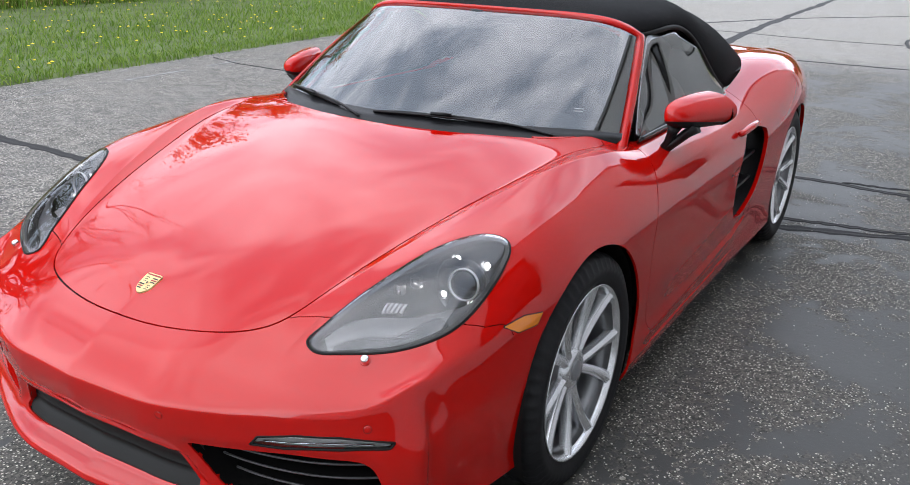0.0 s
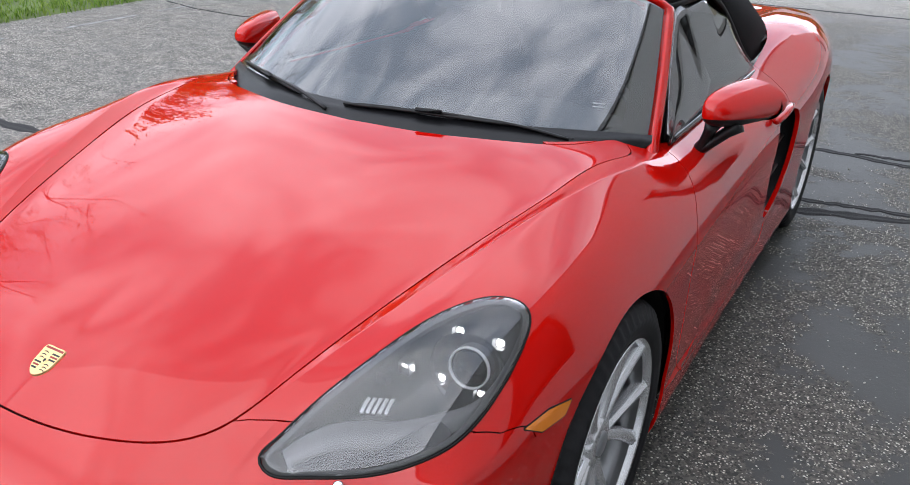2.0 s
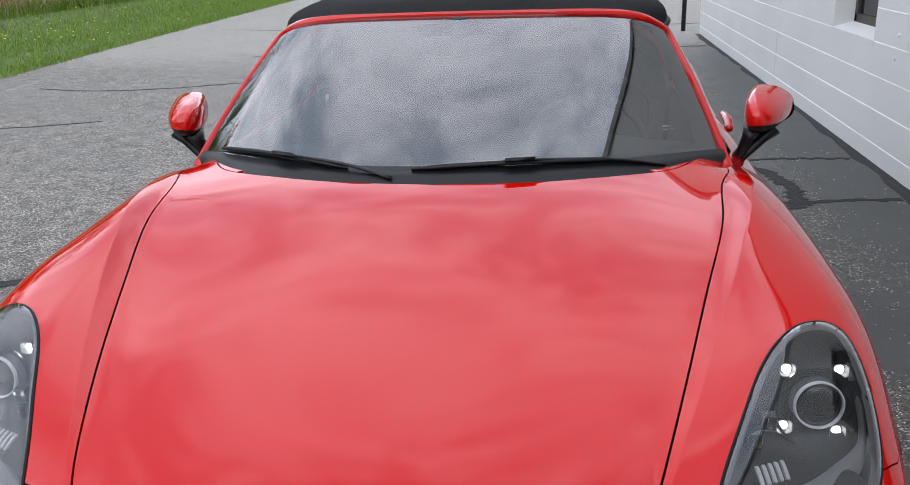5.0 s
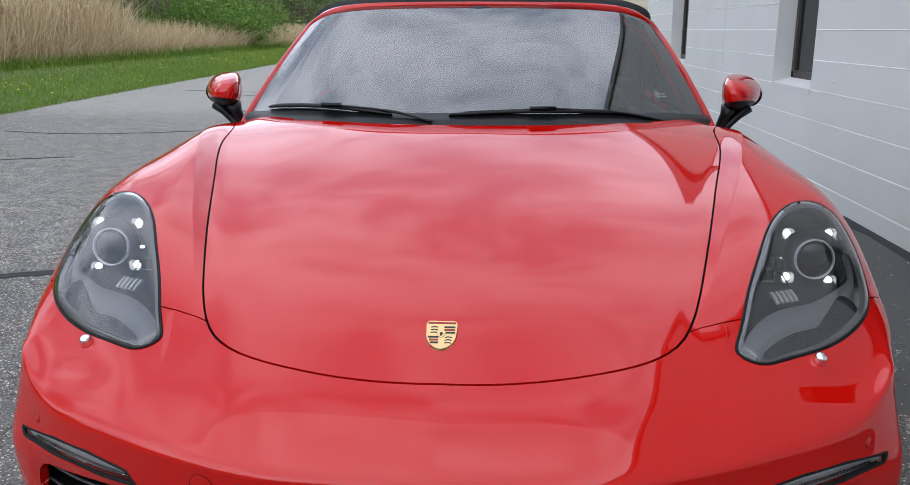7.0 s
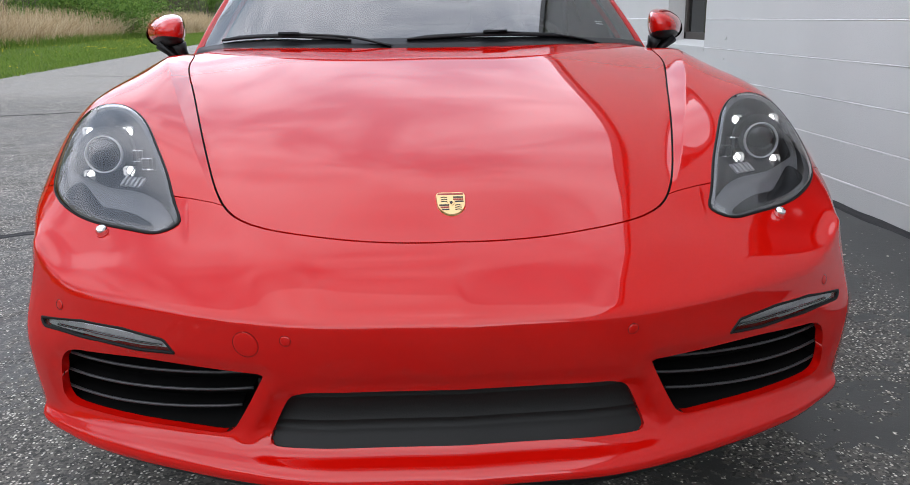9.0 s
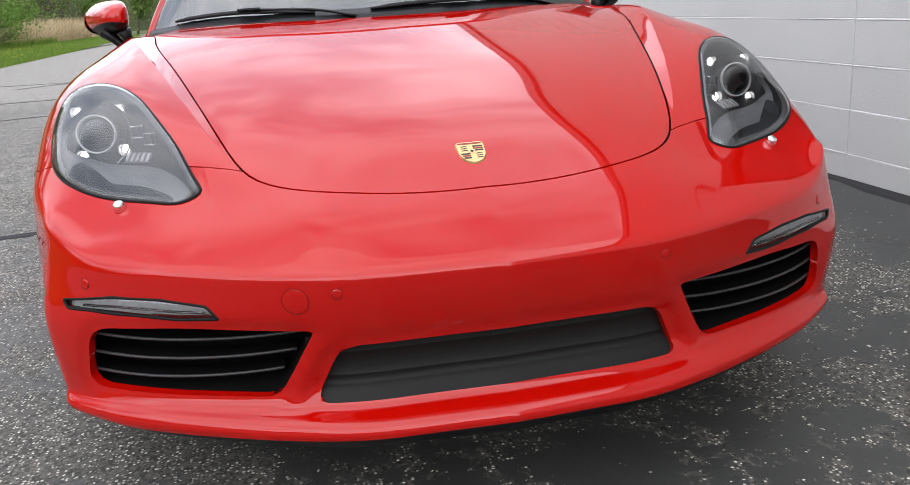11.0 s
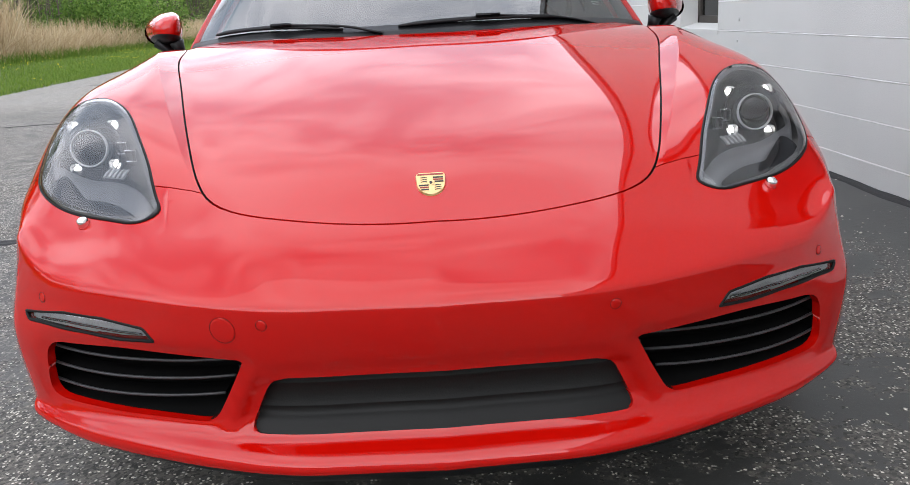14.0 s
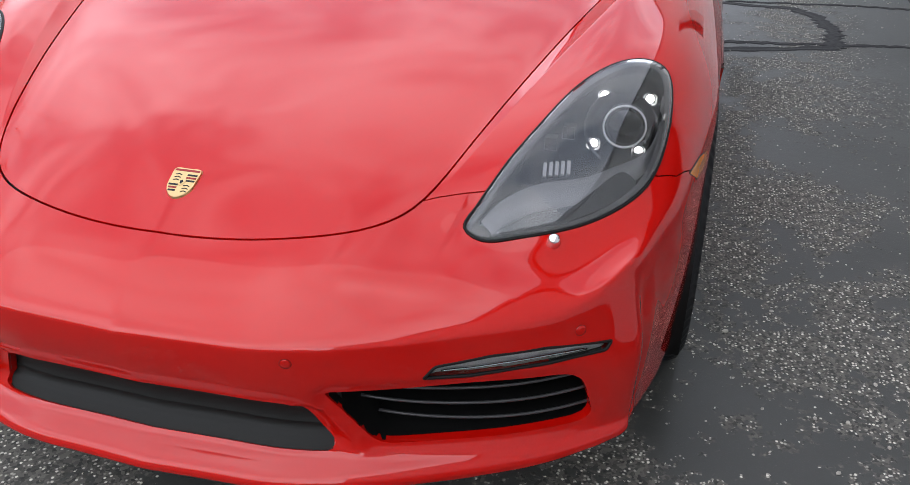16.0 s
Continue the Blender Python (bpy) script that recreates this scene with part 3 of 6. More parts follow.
# a black inset copy of the skin, added as the shade in the gaps
inner = keep(skin, lambda p: -1 if (p.z < 0.245 or f_cabin(Vector((abs(p.x), p.y, p.z))) > -0.03 or f_arch(Vector((abs(p.x), p.y, p.z))) > -0.02 or f_lamp(Vector((abs(p.x), p.y, p.z))) > -0.012 or f_grille(Vector((abs(p.x), p.y, p.z))) > -0.02 or f_mouth(p) > -0.02 or f_scoop(Vector((abs(p.x), p.y, p.z))) > -0.02) else 1)
inner.normal_update()
for v in inner.verts:
    v.co -= v.normal * 0.022
part("gap_shade_shell", inner, SEAL, car, "black shell added behind the gaps for their shade")

# floor pan, closing the body from below
bm = bmesh.new()
box(bm, -0.80, 0.80, 1.32, 3.02, 0.14, 0.17, 0.01)
box(bm, -0.52, 0.52, 0.62, 4.1, 0.15, 0.19, 0.01)
part("underbody", bm, SEAL, car, "black underbody tray")

# wheel houses
for y0, z0, r in ((0.93, 0.335, 0.3655), (3.405, 0.345, 0.3695)):
    bm = bmesh.new()
    G = [[(x, y0 + r * math.cos(a), z0 + r * math.sin(a)) for a in np.linspace(radians(-25), radians(205), 40)] for x in (0.856, 0.8, 0.52)]
    G.append([(0.52, y0 + 0.02 * math.cos(a), z0 + 0.02 * math.sin(a)) for a in np.linspace(radians(-25), radians(205), 40)])
    sheet(bm, G)
    pair("wheel_house", bm, SEAL, car, "black plastic wheel housing liner")


# ---- lamps, grilles and fittings in the nose ----
from mathutils.bvhtree import BVHTree
skin_tree = BVHTree.FromBMesh(skin)


def down(x, y, lift=0.0):
    """The body's surface under (x, y)."""
    p, n, _, _ = skin_tree.ray_cast(Vector((x, y, 2.0)), Vector((0, 0, -1)))
    return p + n * lift, n


def back(x, z, lift=0.0):
    """The body's surface behind (x, z), met from the front."""
    p, n, _, _ = skin_tree.ray_cast(Vector((x, -2.0, z)), Vector((0, 1, 0)))
    return p + n * lift, n


def inward(y, z, lift=0.0):
    """The body's surface met from the left side."""
    p, n, _, _ = skin_tree.ray_cast(Vector((3.0, y, z)), Vector((-1, 0, 0)))
    return p + n * lift, n


def shrink(poly, d):
    """An outline moved inward by d."""
    P = np.array(poly, float)
    t = np.roll(P, -1, 0) - np.roll(P, 1, 0)
    t /= np.linalg.norm(t, axis=1)[:, None] + 1e-9
    n = np.stack([-t[:, 1], t[:, 0]], 1)
    area = (P[:, 0] * np.roll(P[:, 1], -1) - P[:, 1] * np.roll(P[:, 0], -1)).sum()
    return P + n * d * (1 if area > 0 else -1)


def blanket(poly, surf, lift, rings=9):
    """A skin over an outline that follows the body; returns the mesh."""
    bm = bmesh.new()
    P = np.array(poly, float)
    c = P.mean(0)
    prev = None
    for k in range(rings):
        s = 1 - k / rings
        ring = [bm.verts.new(surf(*(c + (p - c) * s), lift)[0]) for p in P]
        if prev:
            for i in range(len(P)):
                j = (i + 1) % len(P)
                bm.faces.new((prev[i], prev[j], ring[j], ring[i]))
        prev = ring
    mid = bm.verts.new(surf(*c, lift)[0])
    for i in range(len(P)):
        bm.faces.new((prev[i], prev[(i + 1) % len(P)], mid))
    bmesh.ops.recalc_face_normals(bm, faces=bm.faces)
    return bm


def wall_in(bm, poly, surf, lift, d):
    """A wall from the outline inward by the vector d."""
    a = [bm.verts.new(surf(*p, lift)[0]) for p in poly]
    b = [bm.verts.new(v.co + Vector(d)) for v in a]
    for i in range(len(a)):
        j = (i + 1) % len(a)
        bm.faces.new((a[i], a[j], b[j], b[i]))
    return b


def ring_mesh(center, normal, r0, r1, depth, segs=36, bm=None):
    """A ring with a rounded front about an axis."""
    bm = bm or bmesh.new()
    q = Vector(normal).to_track_quat("Z", "Y").to_matrix().to_4x4()
    prof = [(r0, -depth), (r0, 0), ((r0 + r1) / 2, depth * 0.25), (r1, 0), (r1, -depth)]
    rows = [[bm.verts.new(Vector(center) + q.to_3x3() @ Vector((r * math.cos(a), r * math.sin(a), h))) for a in [2 * math.pi * i / segs for i in range(segs)]] for r, h in prof]
    for a, b in zip(rows[:-1], rows[1:]):
        for i in range(segs):
            j = (i + 1) % segs
            bm.faces.new((a[i], a[j], b[j], b[i]))
    return bm


def dome(center, normal, r, h, segs=32, rings=8, bm=None):
    """A shallow dome."""
    bm = bm or bmesh.new()
    q = Vector(normal).to_track_quat("Z", "Y").to_matrix()
    prev = None
    for k in range(rings):
        a = math.pi / 2 * k / rings
        ring = [bm.verts.new(Vector(center) + q @ Vector((r * math.cos(a) * math.cos(t), r * math.cos(a) * math.sin(t), h * math.sin(a)))) for t in [2 * math.pi * i / segs for i in range(segs)]]
        if prev:
            for i in range(segs):
                bm.faces.new((prev[i], prev[(i + 1) % segs], ring[(i + 1) % segs], ring[i]))
        prev = ring
    bm.faces.new(prev)
    return bm


LAMP_DARK = mat("lamp_housing", (0.016, 0.017, 0.019), 0.32, vary=0.15, vscale=20)
LAMP_GREY = mat("lamp_reflector", (0.75, 0.76, 0.78), 0.15, metal=1.0)
BOWL = mat("lamp_bowl", (0.22, 0.225, 0.235), 0.22, metal=0.9)
# rim alloy darkened: the shade between the spokes is in this colour
BARREL = mat("shaded_rim_alloy", (0.22, 0.225, 0.235), 0.35, metal=0.8, vary=0.08, vscale=8)
SATIN = mat("lamp_satin_grey", (0.22, 0.225, 0.235), 0.32)
LAMP_LOW = mat("lamp_lower_grey", (0.040, 0.042, 0.046), 0.22)
LAMP_RIM = mat("lamp_rim_grey", (0.20, 0.205, 0.215), 0.25)
# near-white, not metal: the chrome ring's shine is put into its colour
RING = mat("ring_shine_white", (0.86, 0.87, 0.88), 0.2)
RIB = mat("lamp_rib_white", (0.80, 0.81, 0.83), 0.22, metal=0.4)
LED = bpy.data.materials.new("led_light")
LED.use_nodes = True
LED.node_tree.nodes["Principled BSDF"].inputs["Emission Color"].default_value = (1.0, 0.97, 0.93, 1)
LED.node_tree.nodes["Principled BSDF"].inputs["Emission Strength"].default_value = 9.0


def headlight(flip):
    m = mirrored if flip else (lambda b: b)
    shell = blanket(shrink(HEADLIGHT, 0.0035), down, 0.003, 12)
    bmesh.ops.solidify(shell, geom=shell.faces[:], thickness=0.003)
    lamp = part("headlight", m(pane_faces(shell, (0.3, -0.5, 0.8))), [LENS, CLEAR], car, "clear headlight lens over a dark housing")
    lamp.visible_shadow = False
    # rubber seal round the lens
    bm = bmesh.new()
    tube(bm, [down(*p, 0.0005)[0] for p in shrink(HEADLIGHT, 0.0012)], 0.0026, 8, closed=True)
    part("seal", m(bm), SEAL, lamp, "black rubber seal")
    # housing: a bowl under the lens
    bm = bmesh.new()
    P = shrink(HEADLIGHT, 0.004)
    b = wall_in(bm, P, down, -0.001, (-0.006, 0.035, -0.03))
    c = P.mean(0)
    prev = b
    for k, s in ((1, 0.93), (2, 0.72), (3, 0.45), (4, 0.2)):
        ring = []
        for p in P:
            q = c + (p - c) * s
            ring.append(bm.verts.new(down(*q)[0] + Vector((-0.01, 0.04 + 0.012 * k, -0.028 - 0.009 * k))))
        for i in range(len(P)):
            j = (i + 1) % len(P)
            bm.faces.new((prev[i], prev[j], ring[j], ring[i]))
        prev = ring
    bm.faces.new(prev)
    bmesh.ops.recalc_face_normals(bm, faces=bm.faces)
    part("housing", m(bm), LAMP_DARK, lamp, "dark grey moulded lamp housing")
    # pale rim of the lens, just inside the seal
    bm = bmesh.new()
    G = [[down(*p, h)[0] for p in shrink(HEADLIGHT, d)] for d, h in ((0.004, -0.0015), (0.0085, -0.0035), (0.0115, -0.007))]
    sheet(bm, [row + row[:1] for row in G])
    bmesh.ops.recalc_face_normals(bm, faces=bm.faces)
    part("lens_rim", m(bm), LAMP_RIM, lamp, "pale grey rim inside the lens")
    # projector with its ring, facing forward
    pc, fwd = Vector((0.700, 0.540, 0.694)), Vector((0.06, -1, 0.16)).normalized()
    ball = dome(pc - fwd * 0.004, fwd, 0.034, 0.014)
    part("projector_lens", m(ball), GLOSS, lamp, "round glass projector lens")
    part("projector_ring", m(ring_mesh(pc + fwd * 0.004, fwd, 0.0358, 0.0390, 0.006)), RING, lamp, "chrome ring, its shine put in as near-white")
    q = fwd.to_track_quat("Z", "Y").to_matrix()
    # polished bowl: a shallow dish round the projector, open towards the front
    bm = bmesh.new()
    rows = []
    for r, h in ((0.0395, -0.022), (0.048, -0.020), (0.058, -0.012), (0.067, 0.002), (0.0705, 0.012), (0.0725, 0.010)):
        rows.append([pc + q @ Vector((r * math.cos(a), r * math.sin(a), h)) for a in np.linspace(0, 2 * math.pi, 49)])
    sheet(bm, rows)
    bmesh.ops.remove_doubles(bm, verts=bm.verts, dist=1e-5)
    bmesh.ops.recalc_face_normals(bm, faces=bm.faces)
    cut_bowl = keep(bm, lambda p: down(p.x, p.y)[0].z - 0.006 - p.z if down(p.x, p.y)[0] is not None else -1)
    bm.free()
    part("projector_bowl", m(cut_bowl), BOWL, lamp, "dark polished bowl")
    # four daytime lights round the projector, each deep in a bright square pocket
    for dx, dz in ((0.0375, 0.043), (-0.043, 0.042), (-0.052, -0.034), (0.029, -0.040)):
        o = pc + Vector((dx, 0.004, dz)) + Vector((0, 0.030 if dz > 0 else -0.016, 0))
        led = part("daylight_led", m(dome(o - fwd * 0.007, fwd, 0.0076, 0.004, 20, 4)), LED, lamp, "white glowing daytime light")
        bm = bmesh.new()
        for w0, w1, h0, h1 in ((0.0090, 0.0120, -0.008, 0.002), (0.0120, 0.0130, 0.002, 0.001)):
            rows = [[o + q @ Vector((w * cx, w * cy * 0.85, h)) for cx, cy in ((1, 0.6), (0.6, 1), (-0.6, 1), (-1, 0.6), (-1, -0.6), (-0.6, -1), (0.6, -1), (1, -0.6), (1, 0.6))] for w, h in ((w0, h0), (w1, h1))]
            sheet(bm, rows)
        bmesh.ops.recalc_face_normals(bm, faces=bm.faces)
        part("led_frame", m(bm), SATIN, led, "grey faceted pocket", smooth=False)
    # inner indicator cells: open frames with bright lower edges
    for i in range(2):
        x, y = 0.610 - 0.026 * i, 0.470 - 0.030 * i
        z = down(x, y)[0].z - 0.030
        bm = bmesh.new()
        for x0, x1, z0, z1 in ((-0.011, 0.011, -0.0125, -0.010), (-0.011, 0.011, 0.0105, 0.0120), (-0.011, -0.0095, -0.010, 0.0105), (0.0095, 0.011, -0.010, 0.0105), (-0.003, -0.0022, -0.010, 0.0105)):
            box(bm, x + x0, x + x1, y - 0.003, y + 0.016, z + z0, z + z1, 0.0005)
        part("reflector_cell", m(bm), LAMP_GREY, lamp, "silver reflector frame", smooth=False)
    # comb of bright ribs below the cells
    for i in range(5):
        x, y = 0.586 + 0.0095 * i, 0.385 + 0.004 * i
        z = down(x, y)[0].z - 0.026
        bm = bmesh.new()
        top_row = [Vector((x - 0.0028 - 0.004 * t, y - 0.010 + 0.030 * t, z - 0.006 + 0.017 * t - 0.006 * t * t)) for t in np.linspace(0, 1, 6)]
        sheet(bm, [[p, p + Vector((0.0056, 0.001, -0.001))] for p in top_row])
        bmesh.ops.recalc_face_normals(bm, faces=bm.faces)
        bmesh.ops.solidify(bm, geom=bm.faces[:], thickness=0.004)
        part("cooling_fin", m(bm), RIB, lamp, "bright curved rib", smooth=False)
    # satin bar that curves along the lower edge
    bm = bmesh.new()
    arc = [(0.512, 0.262), (0.546, 0.304), (0.598, 0.342), (0.655, 0.372), (0.705, 0.415), (0.746, 0.468), (0.763, 0.540), (0.762, 0.608)]
    pts = cspline(np.arange(len(arc)), np.array(arc), np.linspace(0, len(arc) - 1, 34))
    G = []
    for i, p in enumerate(pts):
        t = pts[min(i + 1, 33)] - pts[max(i - 1, 0)]
        n = np.array([-t[1], t[0]]) / np.linalg.norm(t)
        w = 0.006 + 0.018 * math.sin(math.pi * min(1.0, 0.25 + i / 33)) ** 1.2
        row = []
        for s, h in ((-1, -0.034), (-0.7, -0.020), (0.7, -0.020), (1, -0.034)):
            u = p + n * w * s
            row.append(down(*u)[0] + Vector((0, 0.004, h)))
        G.append(row)
    sheet(bm, G)
    bmesh.ops.recalc_face_normals(bm, faces=bm.faces)
    part("light_bar", m(bm), SATIN, lamp, "satin grey light bar")
    lower = loop2([(0.536, 0.250), (0.575, 0.290), (0.620, 0.318), (0.675, 0.355), (0.728, 0.415), (0.742, 0.412), (0.715, 0.365), (0.640, 0.303), (0.565, 0.256)], 48)
    part("lower_panel", m(blanket(lower, down, -0.016, 4)), LAMP_LOW, lamp, "dark glossy panel below the light bar")
    return lamp


headlight(False)
headlight(True)


STRIP_X = np.linspace(0.472, 0.727, 40)
STRIP_LOW = np.interp(STRIP_X, [0.464, 0.53, 0.64, 0.724, 0.732], [0.435, 0.4315, 0.4385, 0.440, 0.444])
STRIP_UP = np.interp(STRIP_X, [0.464, 0.482, 0.52, 0.58, 0.64, 0.70, 0.732], [0.439, 0.4585, 0.465, 0.4685, 0.4685, 0.461, 0.454])


def strip(lift, grow=0.0, rows=5):
    """A skin over the slim light, set back from the bumper's face."""
    bm = bmesh.new()
    sheet(bm, [[back(x, lo - grow + (hi - lo + 2 * grow) * t, lift)[0] for x, lo, hi in zip(STRIP_X, STRIP_LOW, STRIP_UP)] for t in np.linspace(0, 1, rows)])
    bmesh.ops.recalc_face_normals(bm, faces=bm.faces)
    if sum(f.normal.y for f in bm.faces) > 0:
        bmesh.ops.reverse_faces(bm, faces=bm.faces[:])
    return bm


def fog_lamp(flip):
    m = mirrored if flip else (lambda b: b)
    shell = strip(-0.0015, -0.0012)
    bmesh.ops.solidify(shell, geom=shell.faces[:], thickness=0.002)
    lamp = part("front_light_strip", m(pane_faces(shell, (0.3, -1, 0.1))), [LENS, CLEAR], car, "slim clear light strip with grey inside")
    lamp.visible_shadow = False
    bm = bmesh.new()
    wall_in(bm, DRL, back, 0.0, (0, 0.03, 0))
    bmesh.ops.recalc_face_normals(bm, faces=bm.faces)
    part("strip_frame", m(bm), SEAL, lamp, "black recess")
    bm = bmesh.new()
    tube(bm, [back(*p, -0.001)[0] for p in shrink(DRL, 0.0015)], 0.0030, 8, closed=True)
    part("strip_seal", m(bm), SEAL, lamp, "black edge round the strip")
    part("strip_back", m(strip(-0.010, -0.003)), mat("strip_grey", (0.46, 0.455, 0.45), 0.3, vary=0.12, vscale=30) if not flip else bpy.data.materials["strip_grey"], lamp, "grey light guide")
    bm = bmesh.new()
    mid_z = STRIP_LOW * 0.62 + STRIP_UP * 0.38
    tube(bm, [back(x, z, -0.008)[0] for x, z in zip(STRIP_X[3:-4], mid_z[3:-4])], 0.0036, 8, flat=0.7)
    part("light_guide", m(bm), LAMP_GREY, lamp, "silver light guide rod")


fog_lamp(False)
fog_lamp(True)


# slat edges in lighter grey than the slats: sky sheen painted in
SLAT_EDGE = mat("slat_edge_sheen", (0.035, 0.036, 0.038), 0.38)


def side_grille(flip):
    m = mirrored if flip else (lambda b: b)
    bm = bmesh.new()
    b = wall_in(bm, GRILLE, back, -0.004, (-0.01, 0.10, 0))
    bm.faces.new(b)
    bmesh.ops.recalc_face_normals(bm, faces=bm.faces)
    bmesh.ops.reverse_faces(bm, faces=bm.faces[:])
    gr = part("side_grille", m(bm), DEEP, car, "black side air intake with slats")
    f = inside(GRILLE)
    for i in range(3):
        z = 0.388 - 0.037 * i
        xs = [x for x in np.linspace(0.30, 0.73, 90) if f(x, z) > 0.001]
        bm = bmesh.new()
        G = []
        for x in np.linspace(xs[0], xs[-1], 30):
            s = (x - xs[0]) / (xs[-1] - xs[0])
            zz = z - 0.004 * math.sin(math.pi * s) + 0.004 * (1 - s) ** 3
            p = back(x, zz)[0] + Vector((0, 0.016 + 0.034 * (1 - s) ** 2.5 + 0.008 * s ** 4, 0))
            G.append([p + Vector((0, 0.05, -0.010)), p + Vector((0, 0.002, -0.004)), p + Vector((0, -0.001, -0.0015)), p + Vector((0, 0.0, 0.001)), p + Vector((0, 0.004, 0.002)), p + Vector((0, 0.05, 0.0))])
        sheet(bm, G)
        bmesh.ops.recalc_face_normals(bm, faces=bm.faces)
        slat = part("slat", m(bm), DEEP, gr)
        bm = bmesh.new()
        tube(bm, [g[3] + Vector((0, 0.001, -0.0005)) for g in G], 0.0026, 8)
        part("slat_edge", m(bm), SLAT_EDGE, slat, "rounded slat edge, grey for its sky sheen")
    return gr


side_grille(False)
side_grille(True)

bm = bmesh.new()
b = wall_in(bm, MOUTH, back, -0.004, (0, 0.020, 0))
bmesh.ops.recalc_face_normals(bm, faces=bm.faces)
mouth = part("centre_grille", bm, BLACK, car, "closed black plastic centre panel with ribs")
bm = bmesh.new()
G = []
for z, d in ((0.264, 0.008), (0.286, 0.010), (0.2905, 0.010), (0.294, 0.012), (0.297, 0.016), (0.3095, 0.019), (0.3105, 0.018), (0.3115, 0.019), (0.353, 0.023), (0.3538, 0.0222), (0.3546, 0.023), (0.390, 0.023)):
    G.append([(x, back(x, z)[0].y + d, z) for x in np.linspace(-0.332, 0.332, 60)])
sheet(bm, G)
bmesh.ops.recalc_face_normals(bm, faces=bm.faces)
part("ribbed_panel", bm, mat("mouth_plastic", (0.010, 0.0105, 0.010), 0.55, bump=0.1, scale=300, spec=0.2), mouth)


def disc_mark(x, z, r, flip, name, label):
    """A round cover let into the bumper with a fine joint round it."""
    p, n = back(x, z)
    m = mirrored if flip else (lambda b: b)
    bm = dome(p + n * 0.0002, n, r, 0.0016, 28, 5)
    ob = part(name, m(bm), RED, bumper, label)
    bm = bmesh.new()
    q = n.to_track_quat("Z", "Y").to_matrix()
    tube(bm, [p + q @ Vector(((r + 0.0008) * math.cos(a), (r + 0.0008) * math.sin(a), 0.0001)) for a in np.linspace(0, 2 * math.pi, 36, endpoint=False)], 0.00035, 6, closed=True)
    part("joint", m(bm), SEAL, ob, "dark joint")


for fl in (False, True):
    disc_mark(0.275, 0.478, 0.0085, fl, "parking_sensor", "round red parking sensor")
    disc_mark(0.686, 0.486, 0.0085, fl, "parking_sensor", "round red parking sensor")
disc_mark(0.340, 0.467, 0.0215, True, "tow_eye_cover", "round red tow eye cover")


def washer(flip):
    m = mirrored if flip else (lambda b: b)
    p, n = down(0.624, 0.262)
    up = (n + Vector((0, -0.2, 0.8))).normalized()
    bm = ring_mesh(p + n * 0.001, n, 0.0085, 0.0115, 0.004, 24)
    w = part("washer_nozzle", m(bm), RED, bumper, "red collar of a headlight washer")
    bm = bmesh.new()
    q = up.to_track_quat("Z", "Y").to_matrix()
    prof = [(0.0088, -0.006), (0.0098, 0.002), (0.0100, 0.008), (0.0085, 0.0125), (0.0045, 0.0145), (0.0, 0.015)]
    rows = [[bm.verts.new(p + q @ Vector((r * math.cos(a), r * math.sin(a), h))) for a in [2 * math.pi * i / 24 for i in range(24)]] for r, h in prof]
    for a, b in zip(rows[:-1], rows[1:]):
        for i in range(24):
            bm.faces.new((a[i], a[(i + 1) % 24], b[(i + 1) % 24], b[i]))
    bmesh.ops.remove_doubles(bm, verts=bm.verts, dist=1e-5)
    part("nozzle_cap", m(bm), CHROME, w, "chrome washer cap")


washer(False)
washer(True)

# badge on the hood: a plain gold shield with dark bars
c, n = down(0, 0.212)
qb = Matrix((Vector((1, 0, 0)), n.cross(Vector((1, 0, 0))), n)).transposed()
SHIELD = loop2([(-0.0255, 0.030), (0.0, 0.0325), (0.0255, 0.030), (0.0265, 0.012), (0.0245, -0.010), (0.016, -0.0255), (0.0, -0.034), (-0.016, -0.0255), (-0.0245, -0.010), (-0.0265, 0.012)], 48)


def plate(poly, h0, h1, bev=0.8):
    bm = bmesh.new()
    lo = [bm.verts.new(c + qb @ Vector((p[0], p[1], h0))) for p in poly]
    mid = np.array(poly).mean(0)
    hi = [bm.verts.new(c + qb @ Vector((*(mid + (np.array(p) - mid) * bev), h1))) for p in poly]
    for i in range(len(poly)):
        j = (i + 1) % len(poly)
        bm.faces.new((lo[i], lo[j], hi[j], hi[i]))
    bm.faces.new(hi)
    bmesh.ops.recalc_face_normals(bm, faces=bm.faces)
    return bm


badge = part("badge", plate(SHIELD, -0.001, 0.0032, 0.94), GOLD, hood, "gold shield badge with dark bars", smooth=False)
BADGE_RED = mat("badge_red", (0.25, 0.012, 0.01), 0.25)
for sx, sy in ((1, 1), (-1, -1)):
    for i in range(3):
        x0, y0 = (0.004, 0.0185 - 0.0062 * i) if sx > 0 else (-0.0215 + 0.002 * i, -0.004 - 0.0062 * i)
        w = 0.0185 if sx > 0 else 0.0175 - 0.002 * i
        bar = [(x0, y0), (x0 + w, y0), (x0 + w, y0 - 0.0036), (x0, y0 - 0.0036)]
        part("badge_bar", plate(bar, 0.003, 0.0038, 0.97), GLOSS if i % 2 == 0 else BADGE_RED, badge, "dark enamel bar", smooth=False)
